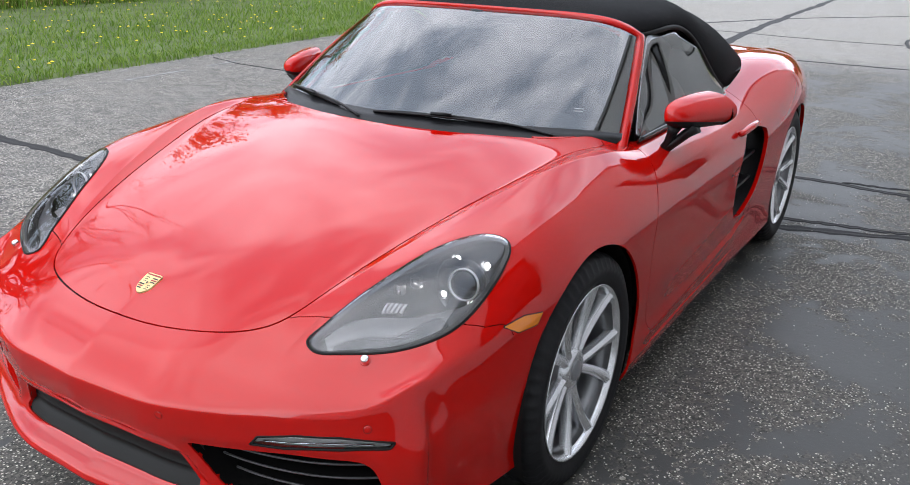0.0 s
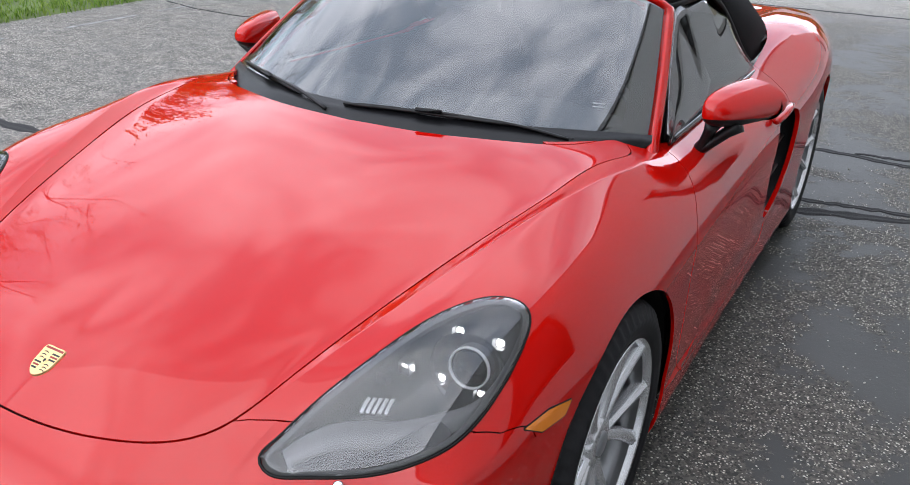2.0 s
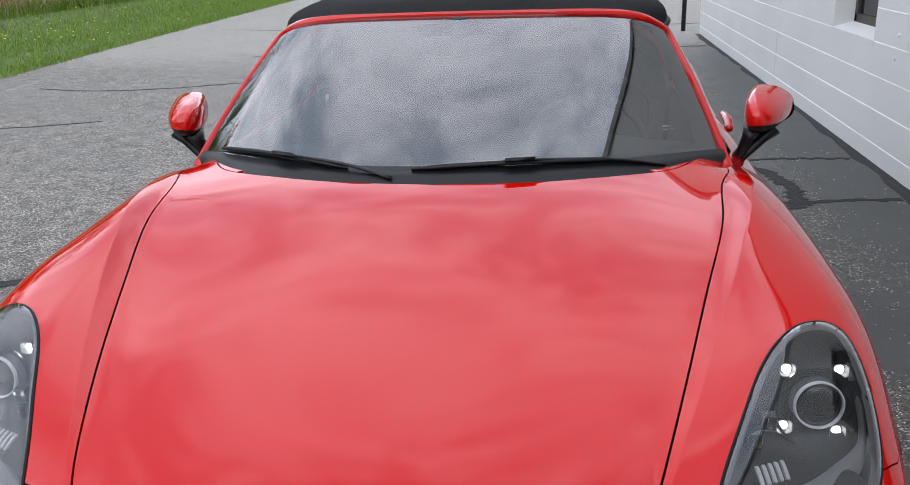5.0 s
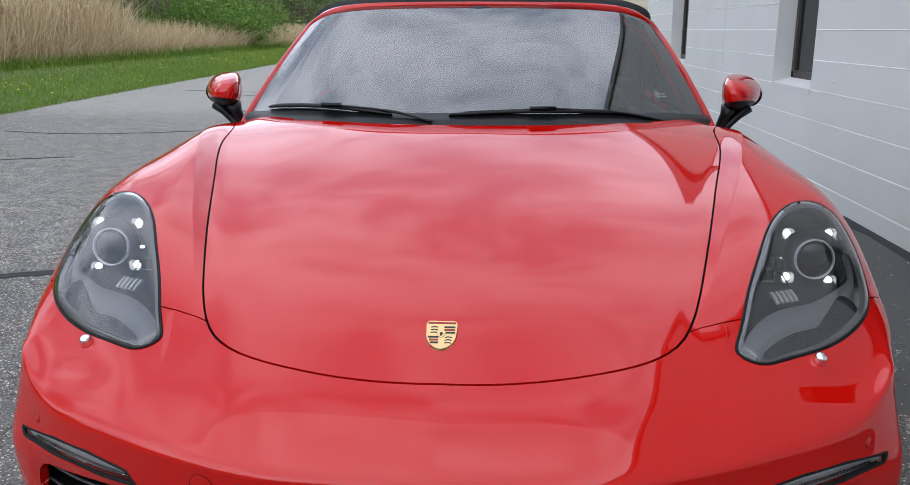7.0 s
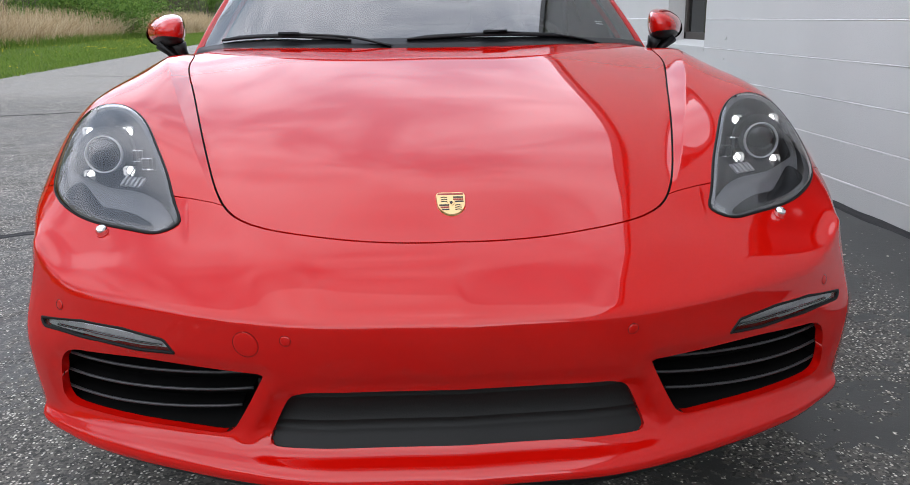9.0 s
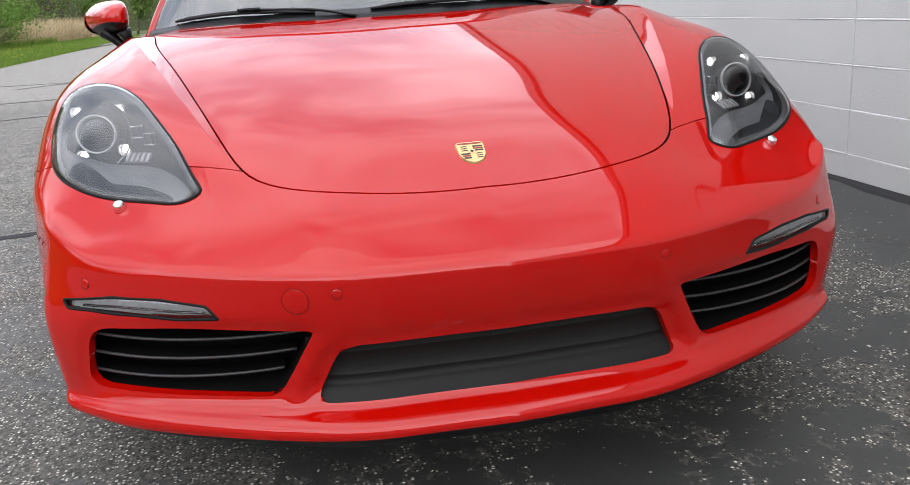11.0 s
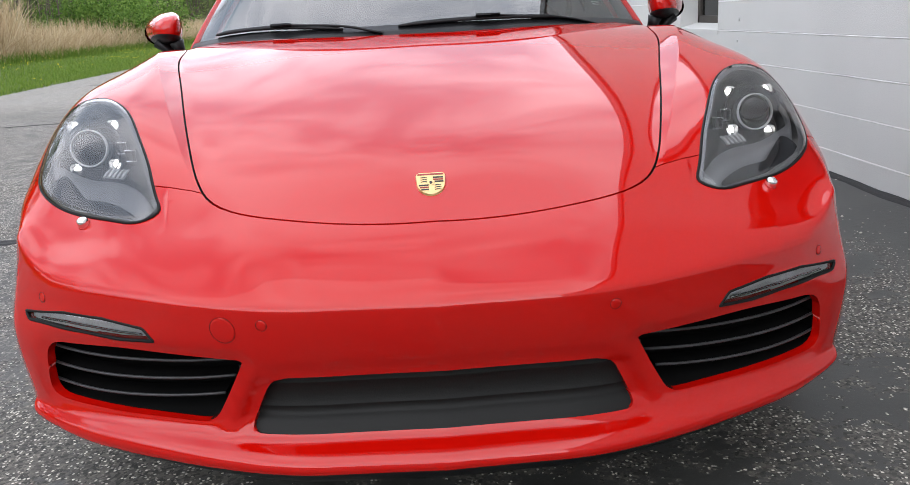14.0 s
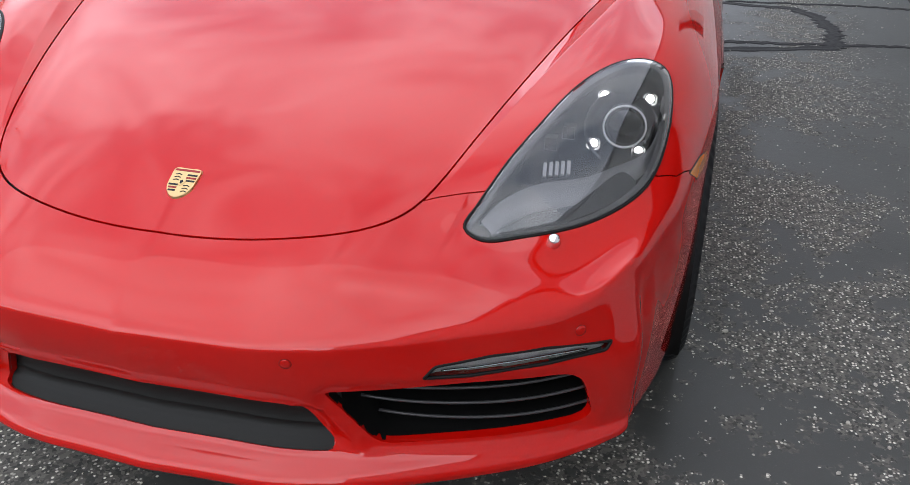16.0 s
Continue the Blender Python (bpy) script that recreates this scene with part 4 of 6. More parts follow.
for sx in (-1, 1):
    for i in range(3):
        x0, y0 = (-0.018, 0.017 - 0.0062 * i) if sx < 0 else (0.006, -0.006 - 0.0062 * i)
        curve = [(x0, y0), (x0 + 0.006, y0 + 0.0018), (x0 + 0.012, y0), (x0 + 0.0115, y0 - 0.0018), (x0 + 0.006, y0), (x0 + 0.0005, y0 - 0.0018)]
        part("badge_antler", plate(curve, 0.003, 0.0037, 0.97), GLOSS, badge, "thin dark curved bar", smooth=False)
part("badge_bar", plate([(-0.023, 0.0285), (0.023, 0.0285), (0.0235, 0.0240), (-0.0235, 0.0240)], 0.003, 0.0036, 0.97), BADGE_RED, badge, "dark enamel bar", smooth=False)
part("badge_centre", plate(loop2([(-0.006, 0.007), (0.006, 0.007), (0.0055, -0.003), (0.0, -0.008), (-0.0055, -0.003)], 20), 0.003, 0.0042, 0.9), GOLD, badge, "small gold inner shield", smooth=False)
part("badge_mark", plate([(-0.003, 0.003), (0.001, 0.0045), (0.0035, 0.001), (0.001, -0.0015), (0.0015, -0.004), (-0.002, -0.003)], 0.004, 0.0048, 0.95), GLOSS, badge, "small dark mark", smooth=False)

# amber side markers
for fl in (False, True):
    m = mirrored if fl else (lambda b: b)
    mk = part("side_marker", m(blanket(shrink(AMBER_LINE, 0.001), inward, 0.001, 4)), AMBER, car, "amber side marker lamp")
    bm = bmesh.new()
    tube(bm, [inward(*p, -0.001)[0] for p in AMBER_LINE], 0.0022, 6, closed=True)
    part("seal", m(bm), SEAL, mk, "black seal")


# ---- wheels ----
def wheel(rear):
    """A wheel about the x axis, its outer face towards +x."""
    R, W2 = (0.335, 0.118) if not rear else (0.341, 0.132)
    hub = empty("wheel")
    def lathe(prof, segs=96):
        bm = bmesh.new()
        rows = [[bm.verts.new((x, r * math.cos(a), r * math.sin(a))) for a in [2 * math.pi * i / segs for i in range(segs)]] for x, r in prof]
        for a, b in zip(rows[:-1], rows[1:]):
            for i in range(segs):
                bm.faces.new((a[i], a[(i + 1) % segs], b[(i + 1) % segs], b[i]))
        bmesh.ops.recalc_face_normals(bm, faces=bm.faces)
        return bm
    w = W2
    prof = [(-w + 0.012, 0.246), (-w, 0.27), (-w - 0.002, 0.295), (-w + 0.012, R - 0.012), (-w + 0.03, R - 0.002)]
    for g in (-0.055, -0.018, 0.018, 0.055):
        prof += [(g - 0.005, R), (g - 0.004, R - 0.007), (g + 0.004, R - 0.007), (g + 0.005, R)]
    prof += [(w - 0.03, R - 0.002), (w - 0.012, R - 0.012), (w - 0.003, R - 0.03), (w + 0.002, 0.297), (w + 0.001, 0.280), (w - 0.003, 0.268), (w - 0.004, 0.262), (w - 0.010, 0.254), (w - 0.012, 0.246)]
    tyre = lathe(prof, 180)
    tyre.verts.ensure_lookup_table()
    for i, v in enumerate(tyre.verts):
        rad = math.hypot(v.co.y, v.co.z)
        if rad > R - 0.032 and abs(v.co.x) > w - 0.045 and i % 180 % 3 == 0:
            v.co.y, v.co.z = v.co.y * (rad - 0.005) / rad, v.co.z * (rad - 0.005) / rad
            v.co.x -= math.copysign(0.002, v.co.x)
    part("tyre", tyre, RUBBER, hub, "black low-profile tyre")
    rim = lathe([(w - 0.055, 0.228), (w - 0.024, 0.238), (w - 0.014, 0.2475), (w - 0.007, 0.2495), (w - 0.005, 0.2475), (w - 0.010, 0.2430), (w - 0.026, 0.2395)])
    part("rim_barrel", lathe([(-w + 0.02, 0.240), (-w + 0.012, 0.2475), (-w + 0.03, 0.232), (0.02, 0.222), (w - 0.022, 0.2330), (w - 0.05, 0.222), (0.02, 0.214), (-w + 0.03, 0.224)]), BARREL, hub, "inner rim barrel, shade between the spokes in its grey")
    rim_ob = part("rim", rim, ALLOY, hub, "silver ten-spoke alloy rim")
    # spokes in five pairs, each with a hollow back and a raised spine
    for k in range(10):
        a0 = 2 * math.pi * (k // 2) / 5 + (0.165 if k % 2 else -0.165) + 1.047
        a1 = 2 * math.pi * (k // 2) / 5 + (0.285 if k % 2 else -0.285) + 1.047
        bm = bmesh.new()
        G = []
        for s in np.linspace(0, 1, 14):
            r = 0.050 + (0.2425 - 0.050) * s
            a = a0 + (a1 - a0) * s ** 1.2
            hw = 0.0150 - 0.001 * math.sin(math.pi * min(1, s * 1.1)) + 0.0045 * s ** 2
            x = w - 0.038 + 0.003 * math.sin(math.pi * s) + 0.028 * s ** 2.0
            d = 0.030
            t = Vector((0, -math.sin(a), math.cos(a)))
            o = Vector((0, r * math.cos(a), r * math.sin(a)))
            e = Vector((1, 0, 0))
            ridge_u = 0.25 if k % 2 else -0.25
            prof2 = [(-1, -d), (-1, -0.009), (-0.9, -0.0065), (ridge_u - 0.06, -0.0003), (ridge_u, 0.0), (ridge_u + 0.06, -0.0003), (0.9, -0.0065), (1, -0.009), (1, -d)]
            G.append([o + t * hw * u + e * (x + v) for u, v in prof2])
        V = sheet(bm, G)
        bmesh.ops.recalc_face_normals(bm, faces=bm.faces)
        part("spoke", bm, ALLOY, rim_ob)
    part("hub_ring", lathe([(w - 0.075, 0.066), (w - 0.045, 0.063), (w - 0.037, 0.055), (w - 0.035, 0.040), (w - 0.034, 0.033), (w - 0.036, 0.030), (w - 0.04, 0.0)], 48), ALLOY, rim_ob)
    part("centre_cap", lathe([(w - 0.036, 0.0295), (w - 0.0315, 0.029), (w - 0.0295, 0.026), (w - 0.029, 0.0)], 40), SATIN, hub, "grey centre cap")
    for i in range(5):
        a = 2 * math.pi * (i + 0.5) / 5 + 1.047
        bm = bmesh.new()
        bmesh.ops.create_cone(bm, cap_ends=True, segments=12, radius1=0.0065, radius2=0.0055, depth=0.008, matrix=Matrix.Translation((w - 0.042, 0.052 * math.cos(a), 0.052 * math.sin(a))) @ Matrix.Rotation(radians(90), 4, "Y"))
        part("wheel_bolt", bm, STEEL, hub, smooth=False)
    disc = lathe([(w - 0.125, 0.08), (w - 0.125, 0.165), (w - 0.095, 0.165), (w - 0.095, 0.085), (w - 0.06, 0.08), (w - 0.06, 0.0)], 64)
    part("brake_disc", disc, STEEL, hub, "grey steel brake disc")
    bm = bmesh.new()
    G = [[(x, r * math.cos(a), r * math.sin(a)) for x, r in ((w - 0.135, 0.172), (w - 0.078, 0.174), (w - 0.074, 0.165), (w - 0.076, 0.105), (w - 0.09, 0.1))] for a in np.linspace(radians(150), radians(215), 14)]
    sheet(bm, G)
    bmesh.ops.recalc_face_normals(bm, faces=bm.faces)
    part("brake_caliper", bm, BLACK, hub, "black brake caliper")
    back_plate = lathe([(w - 0.14, 0.22), (w - 0.15, 0.05)], 48)
    part("dust_shield", back_plate, SEAL, hub)
    return hub


for rear, y0, z0, x0 in ((False, 0.93, 0.335, 0.752), (True, 3.405, 0.341, 0.748)):
    wh = wheel(rear)
    wh.parent = car
    wh.location = (x0, y0, z0)
    w2 = copy_thing(wh, pose(-x0, y0, z0, 0, 0, 180))
    w2.parent = car


# ---- windscreen, top and cabin ----
def curve3(pts, n):
    P = np.array(pts, float)
    ts = knots(P)
    return cspline(ts, P, np.linspace(0, ts[-1], n))


def wide(pts, n):
    """A line from the middle to one side, mirrored to both."""
    right = curve3(pts, n)
    left = right[::-1] * np.array([-1, 1, 1])
    return np.concatenate([left[:-1], right])


SCREEN_LOW = wide([(0, 1.185, 0.885), (0.25, 1.211, 0.884), (0.45, 1.292, 0.880), (0.58, 1.376, 0.873), (0.66, 1.441, 0.866), (0.704, 1.482, 0.860)], 26)
SCREEN_TOP = wide([(0, 1.775, 1.203), (0.25, 1.785, 1.201), (0.42, 1.812, 1.193), (0.53, 1.850, 1.170), (0.584, 1.886, 1.139)], 26)


def screen_point(i, s):
    """A point of the windscreen: i along it, s from foot to top, with a slight bow."""
    a, b = SCREEN_LOW[i], SCREEN_TOP[i]
    p = a + (b - a) * s
    u = abs(i - 25) / 25
    return p + np.array([0, -0.008, 0.012]) * (4 * s * (1 - s)) * (1 - 0.5 * u ** 2) + np.array([0.005 * np.sign(i - 25) * u, 0, 0]) * 4 * s * (1 - s)


bm = bmesh.new()
G0 = [[screen_point(i, s) for i in range(51)] for s in np.linspace(0, 1, 24)]
V0 = sheet(bm, G0)
bmesh.ops.recalc_face_normals(bm, faces=bm.faces)
if bm.faces[:][0].normal.y > 0:
    bmesh.ops.reverse_faces(bm, faces=bm.faces[:])
bm.normal_update()
inner_v = {v: bm.verts.new(v.co - v.normal * 0.005) for v in list(bm.verts)}
for f in list(bm.faces):
    bm.faces.new([inner_v[v] for v in reversed(f.verts)])
for e in [e for e in bm.edges if e.is_boundary and e.verts[0] in inner_v]:
    a, b = e.verts
    bm.faces.new((a, b, inner_v[b], inner_v[a]))
bmesh.ops.recalc_face_normals(bm, faces=bm.faces)
screen = part("windscreen", pane_faces(bm, (0, -0.6, 0.8)), [GLASS, CLEAR], car, "clear raked windscreen glass")
screen.visible_shadow = False

# black band along the glass edge, just inside
bm = bmesh.new()
FR = mat("black_glass_band", (0.008, 0.009, 0.010), 0.3)
for rows in ((np.linspace(0, 0.085, 4)), (np.linspace(0.955, 1.0, 3))):
    sheet(bm, [[screen_point(i, s) + np.array([0, 0.009, -0.007]) for i in range(51)] for s in rows])
for side in (range(0, 4), range(47, 51)):
    sheet(bm, [[screen_point(i, s) + np.array([0, 0.0095, -0.0075]) for i in side] for s in np.linspace(0, 1, 24)])
part("glass_band", bm, FR, screen, "black printed edge of the glass")

# two short white lines just inside the glass
for k in range(2):
    bm = bmesh.new()
    a, b = (Vector(screen_point(i, 0.20 + 0.02 * k)) for i in (44, 45))
    tube(bm, [a + Vector((0, 0.010, -0.006)), b + Vector((0, 0.010, -0.006))], 0.0015, 6)
    part("white_dash", bm, PALE, screen, "small white line inside the glass")

# red frame: pillars and header
edge = [screen_point(0, s) for s in np.linspace(-0.09, 1, 16)]
edge += [SCREEN_TOP[i] for i in range(1, 50)]
edge += [screen_point(50, s) for s in np.linspace(1, -0.09, 16)]
edge = np.array(edge)
bm = bmesh.new()
G = []
for i, p in enumerate(edge):
    t = edge[min(i + 1, len(edge) - 1)] - edge[max(i - 1, 0)]
    t /= np.linalg.norm(t)
    u = min(1.0, abs(p[0]) / 0.55) ** 4
    outw = np.array([np.sign(p[0]) * 0.05 * u, 0.8, 0.55 * (1 - u)])
    outw -= t * outw.dot(t)
    outw /= np.linalg.norm(outw)
    nrm = np.cross(t, outw)
    if nrm.dot((np.sign(p[0]) * u, -0.5, 0.4)) < 0:
        nrm = -nrm
    w = 0.011 + 0.026 * u
    G.append([p - outw * 0.004 - nrm * 0.012, p - outw * 0.004 + nrm * 0.003, p + outw * 0.004 + nrm * 0.007, p + outw * w * 0.5 + nrm * 0.009, p + outw * w * 0.85 + nrm * 0.005, p + outw * w - nrm * 0.004, p + outw * w - nrm * (0.03 + 0.02 * u)])
sheet(bm, G)
bmesh.ops.recalc_face_normals(bm, faces=bm.faces)
part("windscreen_frame", bm, RED, car)
PILLAR = [Vector(g[5]) * 0.5 + Vector(g[6]) * 0.5 for g in G[-15:]]
bm = bmesh.new()
tube(bm, [p + np.array([0, -0.002, 0.001]) for p in edge], 0.0022, 6)
part("screen_seal", bm, SEAL, car, "black rubber edge of the windscreen")

# cowl between hood and glass
bm = bmesh.new()
cw = wide([(0, 1.158, 0.868), (0.25, 1.181, 0.866), (0.485, 1.258, 0.862), (0.590, 1.345, 0.855), (0.69, 1.465, 0.848)], 26)
over = np.array([screen_point(i, 0.05) for i in range(51)])
sheet(bm, [cw + np.array([0, -0.03, -0.02]), cw, SCREEN_LOW + np.array([0, -0.004, 0.003]), over + np.array([0, -0.002, 0.0025]), over + np.array([0, 0.0005, -0.001])])
bmesh.ops.recalc_face_normals(bm, faces=bm.faces)
part("cowl", bm, BLACK, car, "black plastic cowl under the wipers")


def wiper(pivot_i, tip, joint, k):
    """A wiper: pivot, arm and blade resting on the glass."""
    def on(i, s, lift):
        lo, hi = int(math.floor(i)), min(50, int(math.floor(i)) + 1)
        p = screen_point(lo, s) * (hi - i) + screen_point(hi, s) * (i - lo) if hi > lo else screen_point(lo, s)
        return Vector(p) + Vector((0, -0.45, 0.89)) * lift
    P = on(pivot_i, -0.012, 0.006)
    J = on(joint[0], joint[1], 0.020)
    bm = bmesh.new()
    a = [P, P.lerp(J, 0.3) + Vector((0, -0.004, 0.010)), P.lerp(J, 0.7) + Vector((0, -0.002, 0.006)), J]
    tube(bm, [Vector(p) for p in curve3(a, 14)], [0.007 - 0.002 * i / 13 for i in range(14)], 8, flat=0.6)
    w = part("wiper", bm, BLACK, car, "black windscreen wiper arm")
    bm = bmesh.new()
    bmesh.ops.create_cone(bm, cap_ends=True, segments=20, radius1=0.013, radius2=0.010, depth=0.014, matrix=Matrix.Translation(P + Vector((0, 0.012, -0.004))))
    part("pivot", bm, BLACK, w)
    A, B = tip
    n = 24
    bm = bmesh.new()
    G = []
    for q in range(n):
        s = q / (n - 1)
        p = on(A[0] + (B[0] - A[0]) * s, A[1] + (B[1] - A[1]) * s + 0.02 * math.sin(math.pi * s), 0.0)
        taper = min(1, 6 * min(s, 1 - s) + 0.35)
        up, fw = Vector((0, -0.45, 0.89)), Vector((0, -0.89, -0.45))
        G.append([p + up * 0.003, p + up * 0.006 + fw * 0.006 * taper, p + up * (0.007 + 0.004 * taper) + fw * 0.007 * taper, p + up * (0.008 + 0.008 * taper), p + up * 0.008 - fw * 0.006 * taper, p + up * 0.003])
    V = sheet(bm, G)
    bmesh.ops.recalc_face_normals(bm, faces=bm.faces)
    bl = part("blade", bm, BLACK, w, "ribbed rubber wiper blade")
    bm = bmesh.new()
    d = (on(B[0], B[1], 0) - on(A[0], A[1], 0)).normalized()
    q = d.to_track_quat("X", "Z").to_matrix().to_4x4()
    bmesh.ops.create_cube(bm, size=1, matrix=Matrix.Translation(J) @ q @ Matrix.Diagonal((0.08, 0.017, 0.010, 1)))
    bmesh.ops.bevel(bm, geom=bm.edges[:], offset=0.005, segments=2, affect="EDGES")
    part("joint", bm, BLACK, bl)


wiper(21.8, ((3.6, 0.070), (18.2, 0.030)), (12.0, 0.058), 0)
wiper(43.0, ((23.2, 0.030), (39.0, 0.040)), (31.3, 0.050), 1)

# ---- soft top ----
TOP_ST = [(1.800, 1.204, 0.490, 1.168), (1.90, 1.231, 0.545, 1.136), (2.0, 1.247, 0.590, 1.143), (2.2, 1.268, 0.604, 1.148), (2.42, 1.272, 0.628, 1.070), (2.58, 1.255, 0.668, 0.930), (2.68, 1.236, 0.684, 0.872), (2.85, 1.185, 0.684, 0.858), (3.08, 1.085, 0.665, 0.850), (3.28, 0.985, 0.585, 0.855), (3.40, 0.925, 0.41, 0.865)]
st = np.array(TOP_ST)
ys = np.linspace(1.80, 3.40, 70)
prof = np.stack([cspline(st[:, 0], st[:, k], ys) for k in (1, 2, 3)], 1)
G = []
for y, (zc, xe, ze) in zip(ys, prof):
    row = []
    for a in np.linspace(-1, 1, 61):
        ang = a * math.pi / 2
        x = xe * math.copysign(abs(math.sin(ang)) ** 0.85, ang)
        z = ze + (zc - ze) * math.cos(ang) ** 0.62
        bow = 0.004 * math.cos((y - 1.9) * 2 * math.pi / 0.42) * math.cos(ang)
        row.append((x, y + 0.035 * (1 - math.cos(ang)) * max(0, 1 - (y - 1.8) / 0.15), z + bow))
    G.append(row)
bm = bmesh.new()
sheet(bm, G)
bmesh.ops.delete(bm, geom=[f for f in bm.faces if abs(f.calc_center_median().x) < 0.385 and 2.835 < f.calc_center_median().y < 3.145], context="FACES")
bmesh.ops.recalc_face_normals(bm, faces=bm.faces)
bmesh.ops.solidify(bm, geom=bm.faces[:], thickness=0.012)
soft = part("soft_top", bm, CLOTH, car, "black cloth folding roof, closed")
for sgn in (-1, 1):
    bm = bmesh.new()
    tube(bm, [Vector((sgn * (r[1] + 0.003), y, r[2] - 0.002)) for y, r in zip(ys, prof) if 1.88 < y < 2.70], 0.009, 8)
    part("window_seal", bm, SEAL, soft, "black rubber seal above the window")

# heated rear window in the top
bm = bmesh.new()
sheet(bm, [[(x, y, float(np.interp(y, ys, prof[:, 0])) + 0.006 - 0.03 * (x / 0.45) ** 2) for x in np.linspace(-0.40, 0.40, 21)] for y in np.linspace(2.82, 3.16, 12)])
rear_pane = part("rear_window", bm, GLASS, soft, "dark glass rear window")
rear_pane.visible_shadow = False


# ---- side windows, trim and handles ----
def side_window(flip):
    m = mirrored if flip else (lambda b: b)
    bm = bmesh.new()
    G = []
    for y in np.linspace(1.570, 2.645, 44):
        zt = float(np.interp(y, [1.57, 1.80, 1.93, 2.0, 2.2, 2.42, 2.58, 2.645], [0.868, 1.040, 1.130, 1.143, 1.146, 1.070, 0.932, 0.880]))
        xt = float(np.interp(y, [1.57, 1.70, 1.93], [0.716, 0.668, 0.594])) if y < 1.93 else float(cspline([1.93, 2.2, 2.42, 2.58, 2.645], [0.594, 0.607, 0.634, 0.668, 0.682], [y])[0])
        zb = 0.838
        row = []
        for s in np.linspace(0, 1, 10):
            zz = zb + (zt - zb) * s
            xx = 0.722 + (xt - 0.722) * s + 0.012 * math.sin(math.pi * s)
            row.append((xx, y, zz))
        G.append(row)
    sheet(bm, G)
    bmesh.ops.recalc_face_normals(bm, faces=bm.faces)
    bmesh.ops.solidify(bm, geom=bm.faces[:], thickness=0.004)
    win = part("side_window", m(pane_faces(bm, (1, 0, 0.3))), [GLASS, CLEAR], car, "greenish side window glass")
    win.visible_shadow = False
    bm = bmesh.new()
    tube(bm, [Vector((0.724 - 0.003 * abs(y - 2.1), y, 0.842)) for y in np.linspace(1.58, 2.63, 24)], 0.007, 8, flat=1.4)
    part("belt_trim", m(bm), GLOSS, car, "dark trim strip under the window")
    bm = bmesh.new()
    tube(bm, PILLAR, 0.008, 8)
    part("pillar_trim", m(bm), SEAL, car, "black rubber strip along the pillar")
    bm = bmesh.new()
    G = [[(0.708, 1.59, 0.842), (0.710, 1.66, 0.842), (0.711, 1.73, 0.842)], [(0.695, 1.63, 0.885), (0.696, 1.67, 0.885), (0.697, 1.705, 0.88)], [(0.683, 1.675, 0.93), (0.684, 1.68, 0.93), (0.685, 1.685, 0.925)]]
    sheet(bm, G)
    bmesh.ops.recalc_face_normals(bm, faces=bm.faces)
    bmesh.ops.solidify(bm, geom=bm.faces[:], thickness=0.008)
    part("mirror_triangle", m(bm), BLACK, car, "black plastic corner of the window")


side_window(False)
side_window(True)


def door_handle(flip):
    m = mirrored if flip else (lambda b: b)
    d = doors[1 if flip else 0]
    pts = []
    for s in np.linspace(0, 1, 12):
        p, n = inward(2.36 + 0.22 * s, 0.738 + 0.008 * s)
        pts.append(p + n * (0.006 + 0.020 * math.sin(math.pi * min(1, s * 0.62 + 0.1))))
    bm = bmesh.new()
    tube(bm, pts, [0.010 + 0.007 * math.sin(math.pi * (0.15 + 0.75 * i / 11)) for i in range(12)], 12, flat=0.8)
    part("door_handle", m(bm), RED, d, "red body-coloured door handle")


door_handle(False)
door_handle(True)


def side_scoop(flip):
    m = mirrored if flip else (lambda b: b)
    bm = bmesh.new()
    b = wall_in(bm, SCOOP, inward, -0.004, (-0.10, 0.06, 0))
    bm.faces.new(b)
    bmesh.ops.recalc_face_normals(bm, faces=bm.faces)
    bmesh.ops.reverse_faces(bm, faces=bm.faces[:])
    sc = part("side_intake", m(bm), BLACK, car, "black side air intake behind the door")
    for z in (0.50, 0.60):
        bm = bmesh.new()
        y0, y1 = np.interp(z, [0.4, 0.6, 0.72], [2.40, 2.42, 2.50]), np.interp(z, [0.4, 0.6, 0.72], [2.62, 2.74, 2.75])
        x = inward(2.5, z)[0].x
        box(bm, x - 0.09, x - 0.035, y0, y1, z - 0.006, z + 0.006, 0.003)
        part("intake_slat", m(bm), BLACK, sc)


side_scoop(False)
side_scoop(True)


